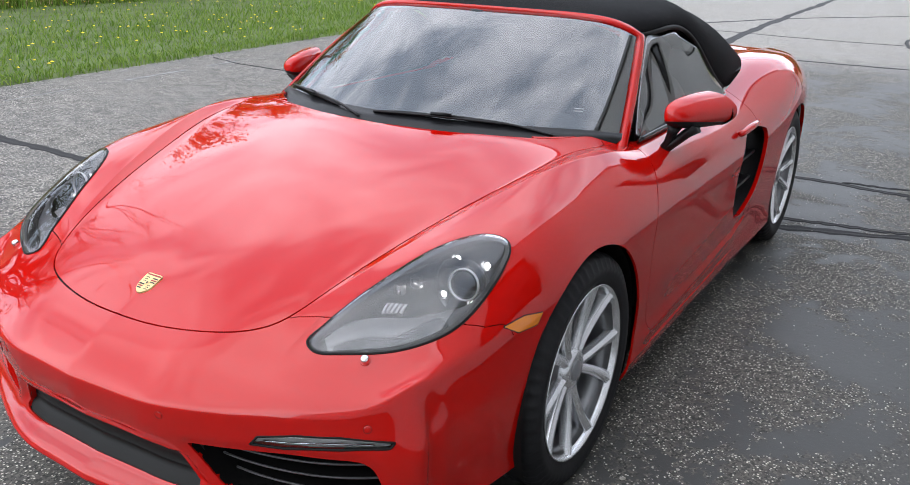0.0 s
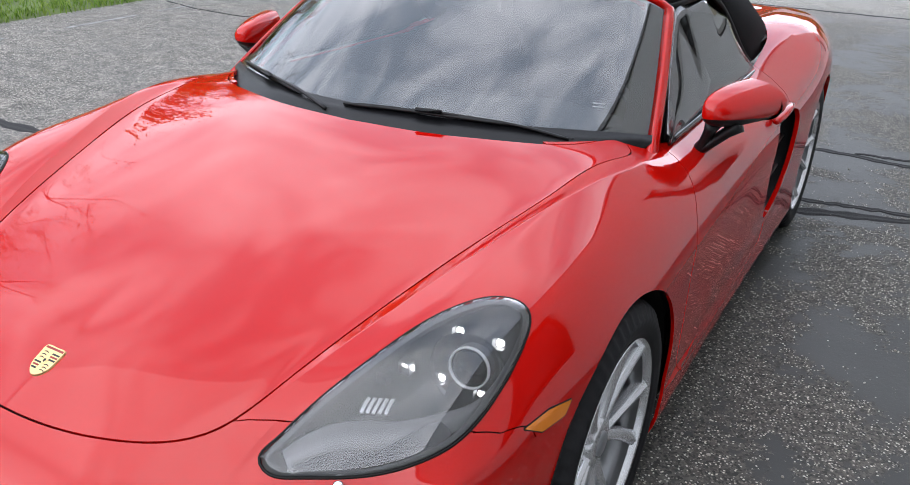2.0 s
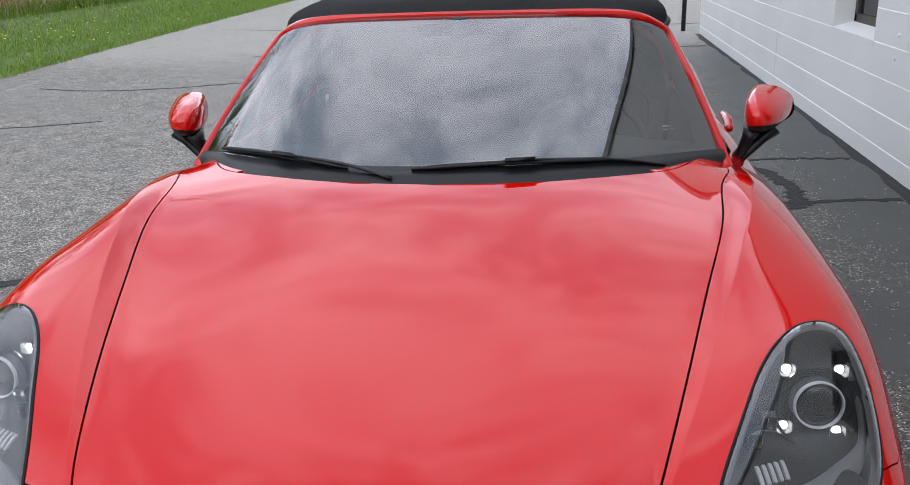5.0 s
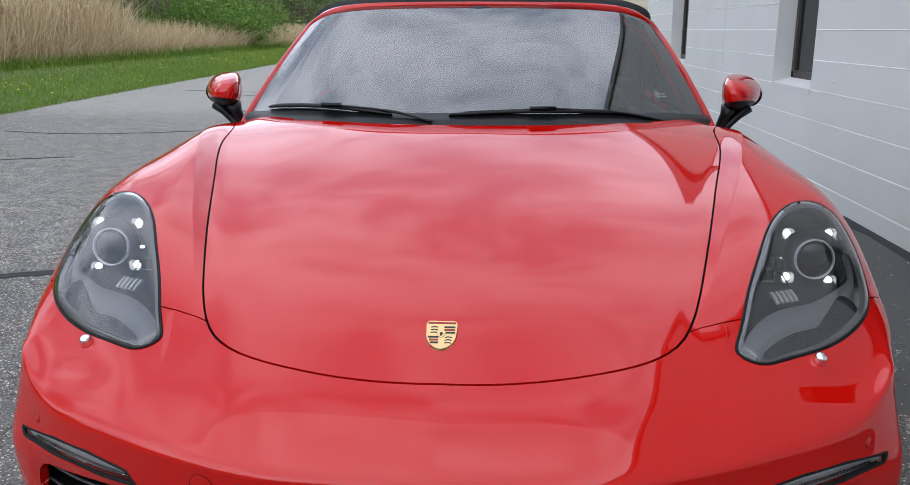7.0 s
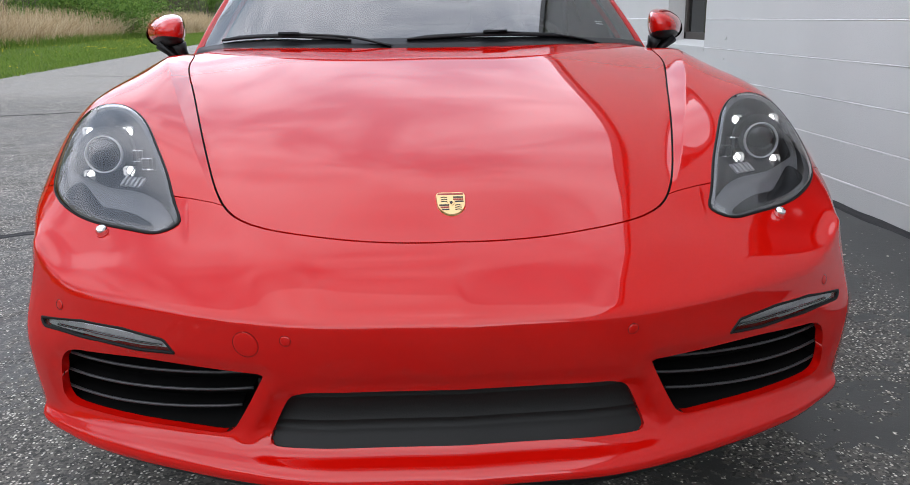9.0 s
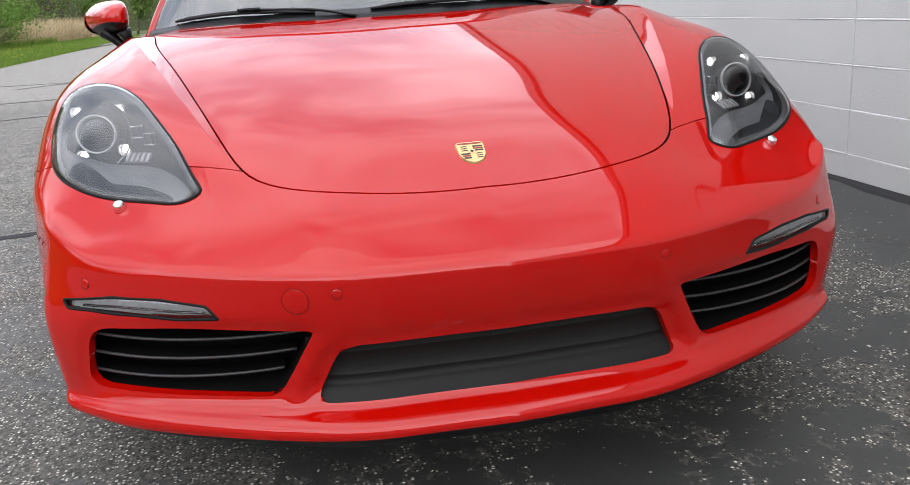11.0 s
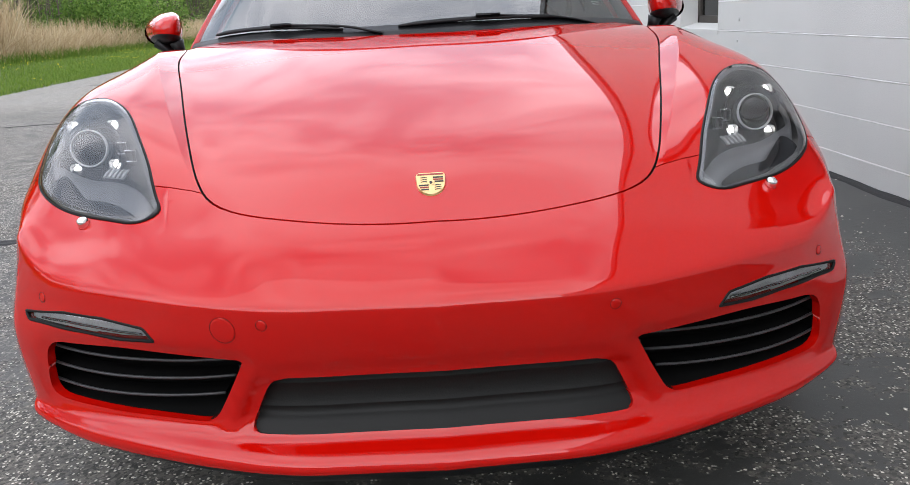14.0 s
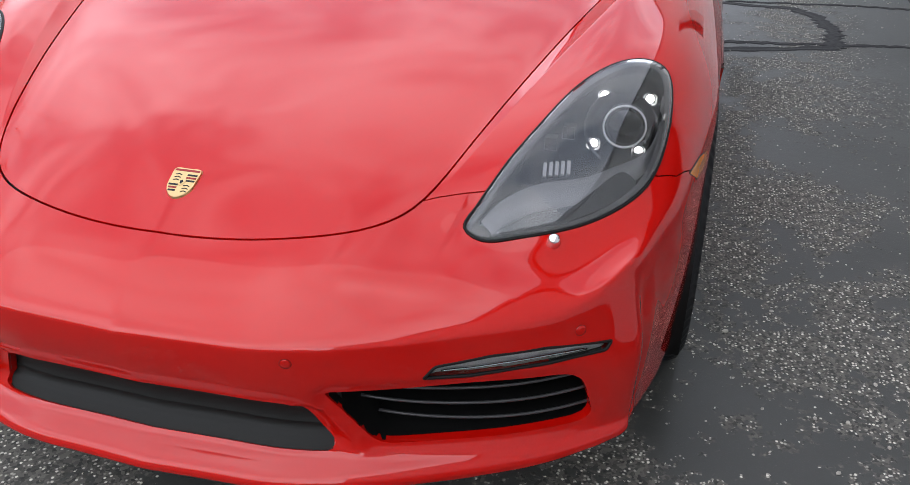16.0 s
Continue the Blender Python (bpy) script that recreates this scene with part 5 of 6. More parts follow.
def mirror(flip):
    m = mirrored if flip else (lambda b: b)
    th = empty("door_mirror")
    th.parent = car
    tagged(th, "red door mirror on a forked black foot")
    # cap: a teardrop shell, blunt behind
    cx, cy, cz = 0.860, 1.765, 0.922
    bm = bmesh.new()
    G = []
    for t in np.linspace(0, 1, 18):
        a = t * math.pi / 2
        y = cy + 0.085 - 0.235 * math.sin(a)
        k = math.cos(a) ** 0.62 if t < 1 else 0.0
        row = []
        for q in np.linspace(0, 2 * math.pi, 41):
            c, s = math.cos(q), math.sin(q)
            rx = 0.066 * (1 + 0.06 * s)
            rz = (0.057 if s > 0 else 0.052) * (1 - 0.24 * c)
            x = cx + rx * math.copysign(abs(c) ** (0.95 if c > 0 else 0.7), c) * k + 0.008 * (1 - k)
            z = cz + rz * math.copysign(abs(s) ** 0.85, s) * k - 0.006 * c * k
            row.append((x + 0.34 * (y - cy), y + 0.02 * max(0, c) * k, z))
        G.append(row)
    sheet(bm, G)
    bmesh.ops.remove_doubles(bm, verts=bm.verts, dist=1e-4)
    bmesh.ops.recalc_face_normals(bm, faces=bm.faces)
    split(bm, lambda p: p.z - 0.893 - 0.09 * (p.x - cx) + 0.15 * (p.y - cy))
    low = keep(bm, lambda p: -(p.z - 0.893 - 0.09 * (p.x - cx) + 0.15 * (p.y - cy)))
    upc = keep(bm, lambda p: p.z - 0.893 - 0.09 * (p.x - cx) + 0.15 * (p.y - cy))
    cap = part("mirror_cap", m(upc), RED, th)
    part("mirror_lower_shell", m(low), BLACK, th, "black lower shell")
    bm = bmesh.new()
    ell = [(cx + 0.026 + 0.064 * math.cos(q), cy + 0.078, cz + 0.048 * math.sin(q) - 0.009 * math.cos(q)) for q in np.linspace(0, 2 * math.pi, 36, endpoint=False)]
    vs = [bm.verts.new(p) for p in ell]
    bm.faces.new(vs)
    bmesh.ops.solidify(bm, geom=bm.faces[:], thickness=0.006)
    part("mirror_glass", m(bm), CHROME, th, "silvered mirror glass", smooth=False)
    # forked foot
    foot = (0.778, 1.705, 0.800)
    for top_p in ((0.805, 1.695, 0.885), (0.866, 1.720, 0.884)):
        bm = bmesh.new()
        a, b = Vector(foot), Vector(top_p)
        tube(bm, [a + Vector((-0.012, 0, -0.008)), a.lerp(b, 0.25), a.lerp(b, 0.7), b], [0.018, 0.015, 0.016, 0.024], 10, up=(0, 1, 0), flat=1.7)
        part("foot_arm", m(bm), BLACK, th, "black mirror foot")


mirror(False)
mirror(True)


# ---- inside the cabin ----
SEAT = mat("seat_leather", (0.035, 0.035, 0.037), 0.5, bump=0.2, scale=250, vary=0.15)
def seat(x0):
    s = empty("seat")
    s.parent = car
    tagged(s, "dark leather bucket seat with fixed headrest")
    bm = bmesh.new()
    box(bm, x0 - 0.23, x0 + 0.23, 2.0, 2.5, 0.36, 0.50, 0.05)
    part("cushion", bm, SEAT, s)
    bm = bmesh.new()
    G = []
    for t in np.linspace(0, 1, 18):
        z = 0.46 + 0.60 * t
        w = 0.24 if t < 0.62 else 0.24 - 0.13 * min(1, (t - 0.62) / 0.16)
        if t > 0.93:
            w *= 1 - ((t - 0.93) / 0.07) ** 2 * 0.5
        y = 2.46 + 0.17 * t
        G.append([(x0 + w * math.cos(q) , y + (0.06 if t < 0.7 else 0.045) * math.sin(q) - 0.05 * abs(math.cos(q)) ** 3 * (t < 0.7), z) for q in np.linspace(0, 2 * math.pi, 25)])
    sheet(bm, G)
    bmesh.ops.remove_doubles(bm, verts=bm.verts, dist=1e-4)
    bmesh.ops.holes_fill(bm, edges=[e for e in bm.edges if e.is_boundary])
    bmesh.ops.recalc_face_normals(bm, faces=bm.faces)
    part("backrest", bm, SEAT, s)


seat(0.36)
seat(-0.36)

bm = bmesh.new()
G = []
dl = wide([(0, 1.235, 0.872), (0.25, 1.258, 0.871), (0.48, 1.335, 0.868), (0.60, 1.43, 0.860), (0.675, 1.57, 0.850)], 26)
G = [dl, dl * np.array([1, 1, 1]) + np.array([0, 0.12, 0.004])]
for dy, dz in ((0.22, -0.002), (0.34, -0.012), (0.40, -0.04), (0.43, -0.12), (0.44, -0.30), (0.30, -0.50)):
    row = dl.copy()
    row[:, 1] = np.maximum(row[:, 1] + 0.10, 1.28 + dy) if dy < 0.3 else 1.33 + dy
    row[:, 2] = 0.868 + dz + (0.028 * np.exp(-((row[:, 0] - 0.36) / 0.16) ** 2) if 0.2 < dy < 0.42 else 0)
    G.append(row)
sheet(bm, G)
bmesh.ops.recalc_face_normals(bm, faces=bm.faces)
part("dashboard", bm, TRIMG, car, "dark grey dashboard with instrument hood")

c0, ax = Vector((0.36, 1.88, 0.79)), Vector((0, 0.92, 0.38)).normalized()
q = ax.to_track_quat("Z", "Y").to_matrix()
bm = bmesh.new()
tube(bm, [c0 + q @ Vector((0.178 * math.cos(a), 0.178 * math.sin(a), 0)) for a in np.linspace(0, 2 * math.pi, 48, endpoint=False)], 0.014, 10, closed=True, up=ax)
sw = part("steering_wheel", bm, SEAT, car, "dark leather steering wheel")
for a in (0, 180, 270):
    bm = bmesh.new()
    tube(bm, [c0 - ax * 0.02, c0 + q @ Vector((0.172 * math.cos(radians(a)), 0.172 * math.sin(radians(a)), 0))], [0.02, 0.012], 8)
    part("wheel_spoke", bm, BLACK, sw)
part("wheel_hub", dome(c0 - ax * 0.01, -ax, 0.06, 0.03), BLACK, sw)

# rear-view mirror under the header
bm = bmesh.new()
box(bm, -0.115, 0.115, 1.745, 1.775, 1.088, 1.146, 0.014)
rv = part("rear_view_mirror", bm, TRIMG, car, "black rear-view mirror")
bm = bmesh.new()
tube(bm, [(0, 1.76, 1.135), (0, 1.765, 1.165), (0, 1.775, 1.19)], [0.022, 0.026, 0.040], 12, flat=0.6)
part("mirror_stem", bm, TRIMG, rv, "black mirror stem on the glass")
# cabin tub, door cards and rear wall
bm = bmesh.new()
box(bm, -0.70, 0.70, 1.40, 2.80, 0.17, 0.20)
part("cabin_floor", bm, SEAL, car, "black carpet floor", smooth=False)
for sgn in (-1, 1):
    bm = bmesh.new()
    box(bm, min(sgn * 0.70, sgn * 0.725), max(sgn * 0.70, sgn * 0.725), 1.50, 2.75, 0.2, 0.825, 0.01)
    part("door_card", bm, TRIMG, car, "dark grey door card")
bm = bmesh.new()
G = [[(x, y, z) for x in np.linspace(-0.68, 0.68, 9)] for y, z in ((2.66, 0.2), (2.72, 0.82), (2.80, 0.90), (3.0, 0.905), (3.38, 0.925))]
sheet(bm, G)
bmesh.ops.recalc_face_normals(bm, faces=bm.faces)
part("rear_bulkhead", bm, TRIMG, car, "dark grey rear wall and shelf")


# ---- ground ----
def asphalt():
    """Worn sealed asphalt: smooth dark sealer with patches where pale grit shows, lighter where it has worn off."""
    m = bpy.data.materials.new("worn_asphalt")
    m.use_nodes = True
    n, l = m.node_tree.nodes, m.node_tree.links
    b = n["Principled BSDF"]
    geo = n.new("ShaderNodeNewGeometry")
    sep = n.new("ShaderNodeSeparateXYZ")
    l.new(geo.outputs["Position"], sep.inputs[0])

    def noise(scale, detail=4.0, rough=0.55, dist=0.0):
        t = n.new("ShaderNodeTexNoise")
        t.inputs["Scale"].default_value, t.inputs["Detail"].default_value = scale, detail
        t.inputs["Roughness"].default_value, t.inputs["Distortion"].default_value = rough, dist
        l.new(geo.outputs["Position"], t.inputs["Vector"])
        return t.outputs["Fac"]

    def calc(op, a, c, d=None):
        t = n.new("ShaderNodeMath")
        t.operation = op
        for i, v in enumerate((a, c, d)):
            if v is None:
                continue
            if isinstance(v, (int, float)):
                t.inputs[i].default_value = v
            else:
                l.new(v, t.inputs[i])
        return t.outputs[0]

    def span(v, a, c, lo=0.0, hi=1.0):
        t = n.new("ShaderNodeMapRange")
        l.new(v, t.inputs["Value"])
        for k, x in (("From Min", a), ("From Max", c), ("To Min", lo), ("To Max", hi)):
            t.inputs[k].default_value = x
        return t.outputs["Result"]

    def blend(f, a, c):
        t = n.new("ShaderNodeMix")
        t.data_type = "RGBA"
        l.new(f, t.inputs["Factor"])
        for k, v in (("A", a), ("B", c)):
            if isinstance(v, tuple):
                t.inputs[k].default_value = (*v, 1)
            else:
                l.new(v, t.inputs[k])
        return t.outputs["Result"]

    # sealer left near the wall and under the car, worn away on the open side and far off
    rough_spots = calc("MULTIPLY_ADD", noise(7, 5, 0.6), 0.45, calc("MULTIPLY", noise(48, 3, 0.7), 0.78))
    west = span(calc("ADD", sep.outputs["X"], calc("MULTIPLY", noise(0.35, 5), 3.0)), 0.9, -1.0)
    far = span(calc("ADD", sep.outputs["Y"], calc("MULTIPLY", noise(0.3, 4), 4.0)), 11.5, 13.5)
    open_side = calc("MAXIMUM", west, far)
    patch = span(calc("ADD", noise(1.6, 6, 0.65, 0.6), calc("ADD", calc("MULTIPLY", noise(9.0, 5, 0.65), 0.5), calc("MULTIPLY", noise(38.0, 3, 0.6), 0.4))), 0.915, 0.965)
    patch = calc("MULTIPLY", patch, span(calc("ADD", sep.outputs["X"], calc("MULTIPLY", noise(1.1, 4), 0.5)), 2.05, 1.75))
    worn = calc("MAXIMUM", calc("MULTIPLY", patch, 0.85), calc("MULTIPLY", open_side, 0.45))
    # single stones
    vor = n.new("ShaderNodeTexVoronoi")
    vor.inputs["Scale"].default_value = 115
    l.new(geo.outputs["Position"], vor.inputs["Vector"])
    tone = n.new("ShaderNodeSeparateColor")
    l.new(vor.outputs["Color"], tone.inputs[0])
    body = span(calc("ADD", vor.outputs["Distance"], calc("MULTIPLY", noise(260, 2), 0.35)), 0.62, 0.45)
    level = calc("SUBTRACT", 1.0, calc("MULTIPLY_ADD", worn, 0.62, 0.010))
    shown = calc("MULTIPLY", calc("GREATER_THAN", tone.outputs[0], level), body)
    v2 = n.new("ShaderNodeTexVoronoi")
    v2.inputs["Scale"].default_value = 130
    l.new(geo.outputs["Position"], v2.inputs["Vector"])
    fine_t = n.new("ShaderNodeSeparateColor")
    l.new(v2.outputs["Color"], fine_t.inputs[0])
    seal = blend(noise(2.2, 5), (0.033, 0.034, 0.032), (0.069, 0.070, 0.066))
    grit = blend(fine_t.outputs[1], (0.028, 0.028, 0.027), (0.19, 0.178, 0.155))
    bare = blend(far, blend(noise(0.8, 5), (0.020, 0.020, 0.019), (0.072, 0.070, 0.065)), (0.16, 0.153, 0.14))
    base = blend(calc("MULTIPLY", patch, 0.65), seal, grit)
    base = blend(calc("MULTIPLY", open_side, 0.85), base, blend(calc("MULTIPLY", calc("POWER", fine_t.outputs[1], 2.0), span(rough_spots, 0.50, 0.70)), bare, (0.54, 0.50, 0.44)))
    stone = blend(tone.outputs[1], (0.13, 0.12, 0.10), (0.80, 0.77, 0.69))
    l.new(blend(shown, base, stone), b.inputs["Base Color"])
    b.inputs["Specular IOR Level"].default_value = 0.3
    l.new(span(worn, 0, 1, 0.50, 0.9), b.inputs["Roughness"])
    bp = n.new("ShaderNodeBump")
    bp.inputs["Strength"].default_value, bp.inputs["Distance"].default_value = 0.55, 0.004
    h = calc("ADD", calc("MULTIPLY", shown, 0.9), calc("MULTIPLY", calc("MULTIPLY_ADD", worn, 0.7, 0.15), fine_t.outputs[2]))
    l.new(calc("ADD", h, calc("MULTIPLY", noise(30, 4), 0.5)), bp.inputs["Height"])
    l.new(bp.outputs["Normal"], b.inputs["Normal"])
    return m


ASPHALT = asphalt()
TAR = mat("crack_tar", (0.010, 0.010, 0.011), 0.85, vary=0.35, vscale=6, bump=0.6, scale=90)
PAINT_W = mat("white_block_paint", (0.565, 0.57, 0.555), 0.62, vary=0.06, vscale=1.3, bump=0.55, scale=160)
MORTAR = mat("painted_joint", (0.84, 0.84, 0.83), 0.7, vary=0.05, bump=0.3, scale=120)
FRAME = mat("dark_window_frame", (0.035, 0.028, 0.024), 0.45, vary=0.15, vscale=6)
DARKGLASS = mat("dark_window_pane", (0.012, 0.013, 0.013), 0.08, spec=0.3)
SOIL = mat("grass_soil", (0.075, 0.105, 0.03), 0.95, vary=0.45, vscale=2.5, bump=0.8, scale=40)


def edge_x(y):
    """Where the asphalt ends and the grass begins."""
    return -5.95 - 0.075 * y if y < 12 else -6.85 - 0.05 * (y - 12)


bm = bmesh.new()
G = []
for y in [-400, -120, -40, -12, -4, 0, 4, 8, 12, 18, 26, 40, 80, 160, 400]:
    row = []
    for x in [-500, -150, -60, -30, -20, -14, -10, -8]:
        z = 0.02 + 0.10 * min(1, max(0, (-x - 7.5) / 4))
        row.append((x, y, z))
    ex = edge_x(max(-40, min(80, y)))
    row += [(ex - 0.35, y, 0.045), (ex - 0.08, y, 0.02), (ex, y, 0.0)]
    row += [(x, y, 0.0) for x in (-4, -2, 0, 1.2, 2.1, 2.6, 8, 40, 160, 500)]
    G.append(row)
V = sheet(bm, G)
for f in bm.faces:
    c = f.calc_center_median()
    f.material_index = 1 if c.x < edge_x(max(-40, min(80, c.y))) else 0
bmesh.ops.recalc_face_normals(bm, faces=bm.faces)
ground = part("ground", bm, [ASPHALT, SOIL], None, "worn dark asphalt yard with a grass verge", smooth=False, kind="structure")


def tar_strip(pts, width, seed, name="crack"):
    """A tarred crack: an uneven dark band with a ragged edge lying on the asphalt."""
    r = random.Random(seed)
    P = curve3([(*p, 0) for p in pts], max(12, int(len(pts) * 14)))
    bm = bmesh.new()
    G = []
    wander = 0.0
    for i, p in enumerate(P):
        t = P[min(i + 1, len(P) - 1)] - P[max(i - 1, 0)]
        nn = np.array([-t[1], t[0], 0]) / (np.linalg.norm(t) + 1e-9)
        wander = 0.8 * wander + r.uniform(-0.012, 0.012)
        w0, w1 = width * r.uniform(0.3, 0.7), width * r.uniform(0.3, 0.7)
        q = p + nn * wander
        G.append([q - nn * w0 + np.array([0, 0, 0.0006]), q - nn * w0 * 0.6 + np.array([0, 0, 0.004]), q + np.array([0, 0, 0.0025]), q + nn * w1 * 0.6 + np.array([0, 0, 0.0045]), q + nn * w1 + np.array([0, 0, 0.0006])])
    sheet(bm, G)
    bmesh.ops.recalc_face_normals(bm, faces=bm.faces)
    part(name, bm, TAR, ground, "dark tar-filled crack", smooth=False)


tar_strip([(-6.0, 2.5), (-4.0, 2.35), (-3.2, 2.34), (-2.1, 2.64), (-1.2, 2.9), (0, 3.3), (0.9, 3.64), (1.56, 3.87)], 0.09, 1)
tar_strip([(0.3, 3.72), (0.9, 3.80), (1.4, 3.90), (2.1, 3.98)], 0.05, 2)
tar_strip([(-0.8, 4.9), (0.4, 4.78), (1.0, 4.76), (1.44, 4.72)], 0.07, 3)
tar_strip([(1.42, 4.70), (1.55, 4.40), (1.58, 4.10), (1.54, 3.86)], 0.10, 4)
tar_strip([(1.0, 4.8), (1.5, 4.86), (2.1, 4.9)], 0.04, 9)
tar_strip([(-4, 10.7), (-0.4, 10.9), (0.6, 10.92), (2.1, 10.98)], 0.07, 5)
tar_strip([(-1.7, 11.5), (-1.85, 14), (-2.0, 18), (-2.2, 27), (-2.5, 40)], 0.16, 6)
tar_strip([(-4.5, 13.5), (-3.0, 15.2), (-2.05, 17.2), (0.2, 20.5), (1.2, 25)], 0.12, 7)
tar_strip([(-6, 14.8), (-3, 14.1), (0.2, 13.8), (3.0, 14.2)], 0.06, 8)
tar_strip([(0.9, 12.6), (0.6, 15.2), (1.4, 17.5), (1.1, 20)], 0.07, 10)
tar_strip([(-5.6, 8.2), (-4.4, 8.0), (-3.0, 8.5), (-1.6, 8.4)], 0.03, 11)
tar_strip([(-6.2, 6.2), (-5.0, 6.0), (-3.8, 6.3)], 0.025, 12)

# faded white line beside the verge
bm = bmesh.new()
r = random.Random(5)
y = 1.5
while y < 26:
    ln = r.uniform(0.15, 0.9)
    x = edge_x(y) + 0.62 + r.uniform(-0.02, 0.02)
    x2 = edge_x(y + ln) + 0.62
    w = r.uniform(0.015, 0.045)
    pts = [(x, y), (x + w, y + 0.02), (x2 + w, y + ln), (x2, y + ln - 0.03)]
    vs = [bm.verts.new((p[0], p[1], 0.004)) for p in pts]
    lo = [bm.verts.new((p[0], p[1], 0.0005)) for p in pts]
    bm.faces.new(vs)
    for i in range(4):
        bm.faces.new((vs[i], vs[(i + 1) % 4], lo[(i + 1) % 4], lo[i]))
    y += ln + r.uniform(0.2, 1.1)
bmesh.ops.recalc_face_normals(bm, faces=bm.faces)
part("line_marking", bm, mat("faded_road_paint", (0.20, 0.20, 0.195), 0.8, vary=0.5, vscale=12), ground, "faded broken white line", smooth=False)

# loose pebbles on the asphalt near the car
bm = bmesh.new()
r = random.Random(11)
for _ in range(900):
    x, y = r.uniform(-2.6, 2.15), r.uniform(-0.9, 5.2)
    if abs(x) < 0.85 and 0.0 < y < 4.3:
        continue
    s = r.uniform(0.002, 0.0065) * (2.0 if r.random() < 0.03 else 1)
    bmesh.ops.create_icosphere(bm, subdivisions=1, radius=s, matrix=Matrix.Translation((x, y, s * 0.35)) @ Matrix.Rotation(r.uniform(0, 3), 4, "Z") @ Matrix.Diagonal((1.2, 0.85, 0.6, 1)))
part("pebbles", bm, mat("pale_pebble", (0.36, 0.34, 0.30), 0.85, vary=0.5, vscale=30), None, "loose pale grit scattered on the asphalt", smooth=False, category="gravel", kind="stuff")

# ---- painted block wall with windows ----
WX, WEND, WSTART, COURSE, WTOP = 2.2, 12.45, -7.5, 0.2025, 4.6
OPENINGS = [(0.80, 1.72), (5.04, 5.93), (9.40, 10.41)]
SILL, HEAD = 0.725, 2.345
wall = part("wall_east", box(bmesh.new(), WX + 0.006, WX + 0.22, WSTART, WEND, -0.1, 0.115 + COURSE * 3 - 0.004), MORTAR, None, "white painted concrete block wall", smooth=False, kind="structure")
bm = bmesh.new()
lo = 0.115 + COURSE * 3 - 0.004
cut = [WSTART] + [v for o in OPENINGS for v in o] + [WEND]
for a, b in zip(cut[::2], cut[1::2]):
    box(bm, WX + 0.006, WX + 0.22, a, b, lo, HEAD)
box(bm, WX + 0.006, WX + 0.22, WSTART, WEND, HEAD, WTOP)
part("wall_core", bm, MORTAR, wall, smooth=False)


def block_mesh(y0, y1, z0, z1, seed):
    """One painted block course piece with slightly uneven, rounded edges."""
    r = random.Random(seed)
    bm = bmesh.new()
    e = 0.004
    j = [r.uniform(-0.0012, 0.0012) for _ in range(4)]
    P = [(WX + 0.006, y0 + 0.001, z0 + 0.001), (WX + 0.006, y1 - 0.001, z0 + 0.001), (WX + 0.006, y1 - 0.001, z1 - 0.001), (WX + 0.006, y0 + 0.001, z1 - 0.001)]
    Q = [(WX + j[0], y0 + e, z0 + e + 0.003), (WX + j[1], y1 - e, z0 + e + 0.003), (WX + j[2], y1 - e, z1 - e - 0.002), (WX + j[3], y0 + e, z1 - e - 0.002)]
    a = [bm.verts.new(p) for p in P]
    b = [bm.verts.new(q) for q in Q]
    for i in range(4):
        bm.faces.new((a[i], a[(i + 1) % 4], b[(i + 1) % 4], b[i]))
    bm.faces.new(b)
    bmesh.ops.recalc_face_normals(bm, faces=bm.faces)
    return bm


r = random.Random(3)
for k in range(-1, 24):
    z0, z1 = 0.115 + COURSE * k, 0.115 + COURSE * (k + 1)
    if k < 0:
        z0 = -0.02
    z1 = min(z1, WTOP)
    spans = [(WSTART, WEND)] if z1 <= SILL + 0.01 or z0 >= HEAD - 0.01 else [(WSTART, OPENINGS[0][0]), (OPENINGS[0][1], OPENINGS[1][0]), (OPENINGS[1][1], OPENINGS[2][0]), (OPENINGS[2][1], WEND)]
    for a, b in spans:
        ys_b = [a]
        for joint in (2.19, 7.6):
            if a + 0.05 < joint < b - 0.05:
                ys_b.append(joint)
        ys_b.append(b)
        for y0, y1 in zip(ys_b[:-1], ys_b[1:]):
            course = part("block_course", block_mesh(y0, y1, z0, z1, int(k * 100 + y0 * 10)), PAINT_W, wall, smooth=False)
            # paint built up along the joint: an uneven pale bead
            bm = bmesh.new()
            count = max(4, int((y1 - y0) / 0.09))
            G = []
            for q in range(count + 1):
                yy = y0 + 0.004 + (y1 - y0 - 0.008) * q / count
                h, d = r.uniform(0.002, 0.005), r.uniform(0.001, 0.0035)
                G.append([(WX + 0.004, yy, z1 - h), (WX - d * 0.6, yy, z1 - h * 0.6), (WX - d, yy, z1 - 0.0005), (WX + 0.004, yy, z1 + 0.004)])
            sheet(bm, G)
            bmesh.ops.recalc_face_normals(bm, faces=bm.faces)
            part("joint_bead", bm, MORTAR, course)

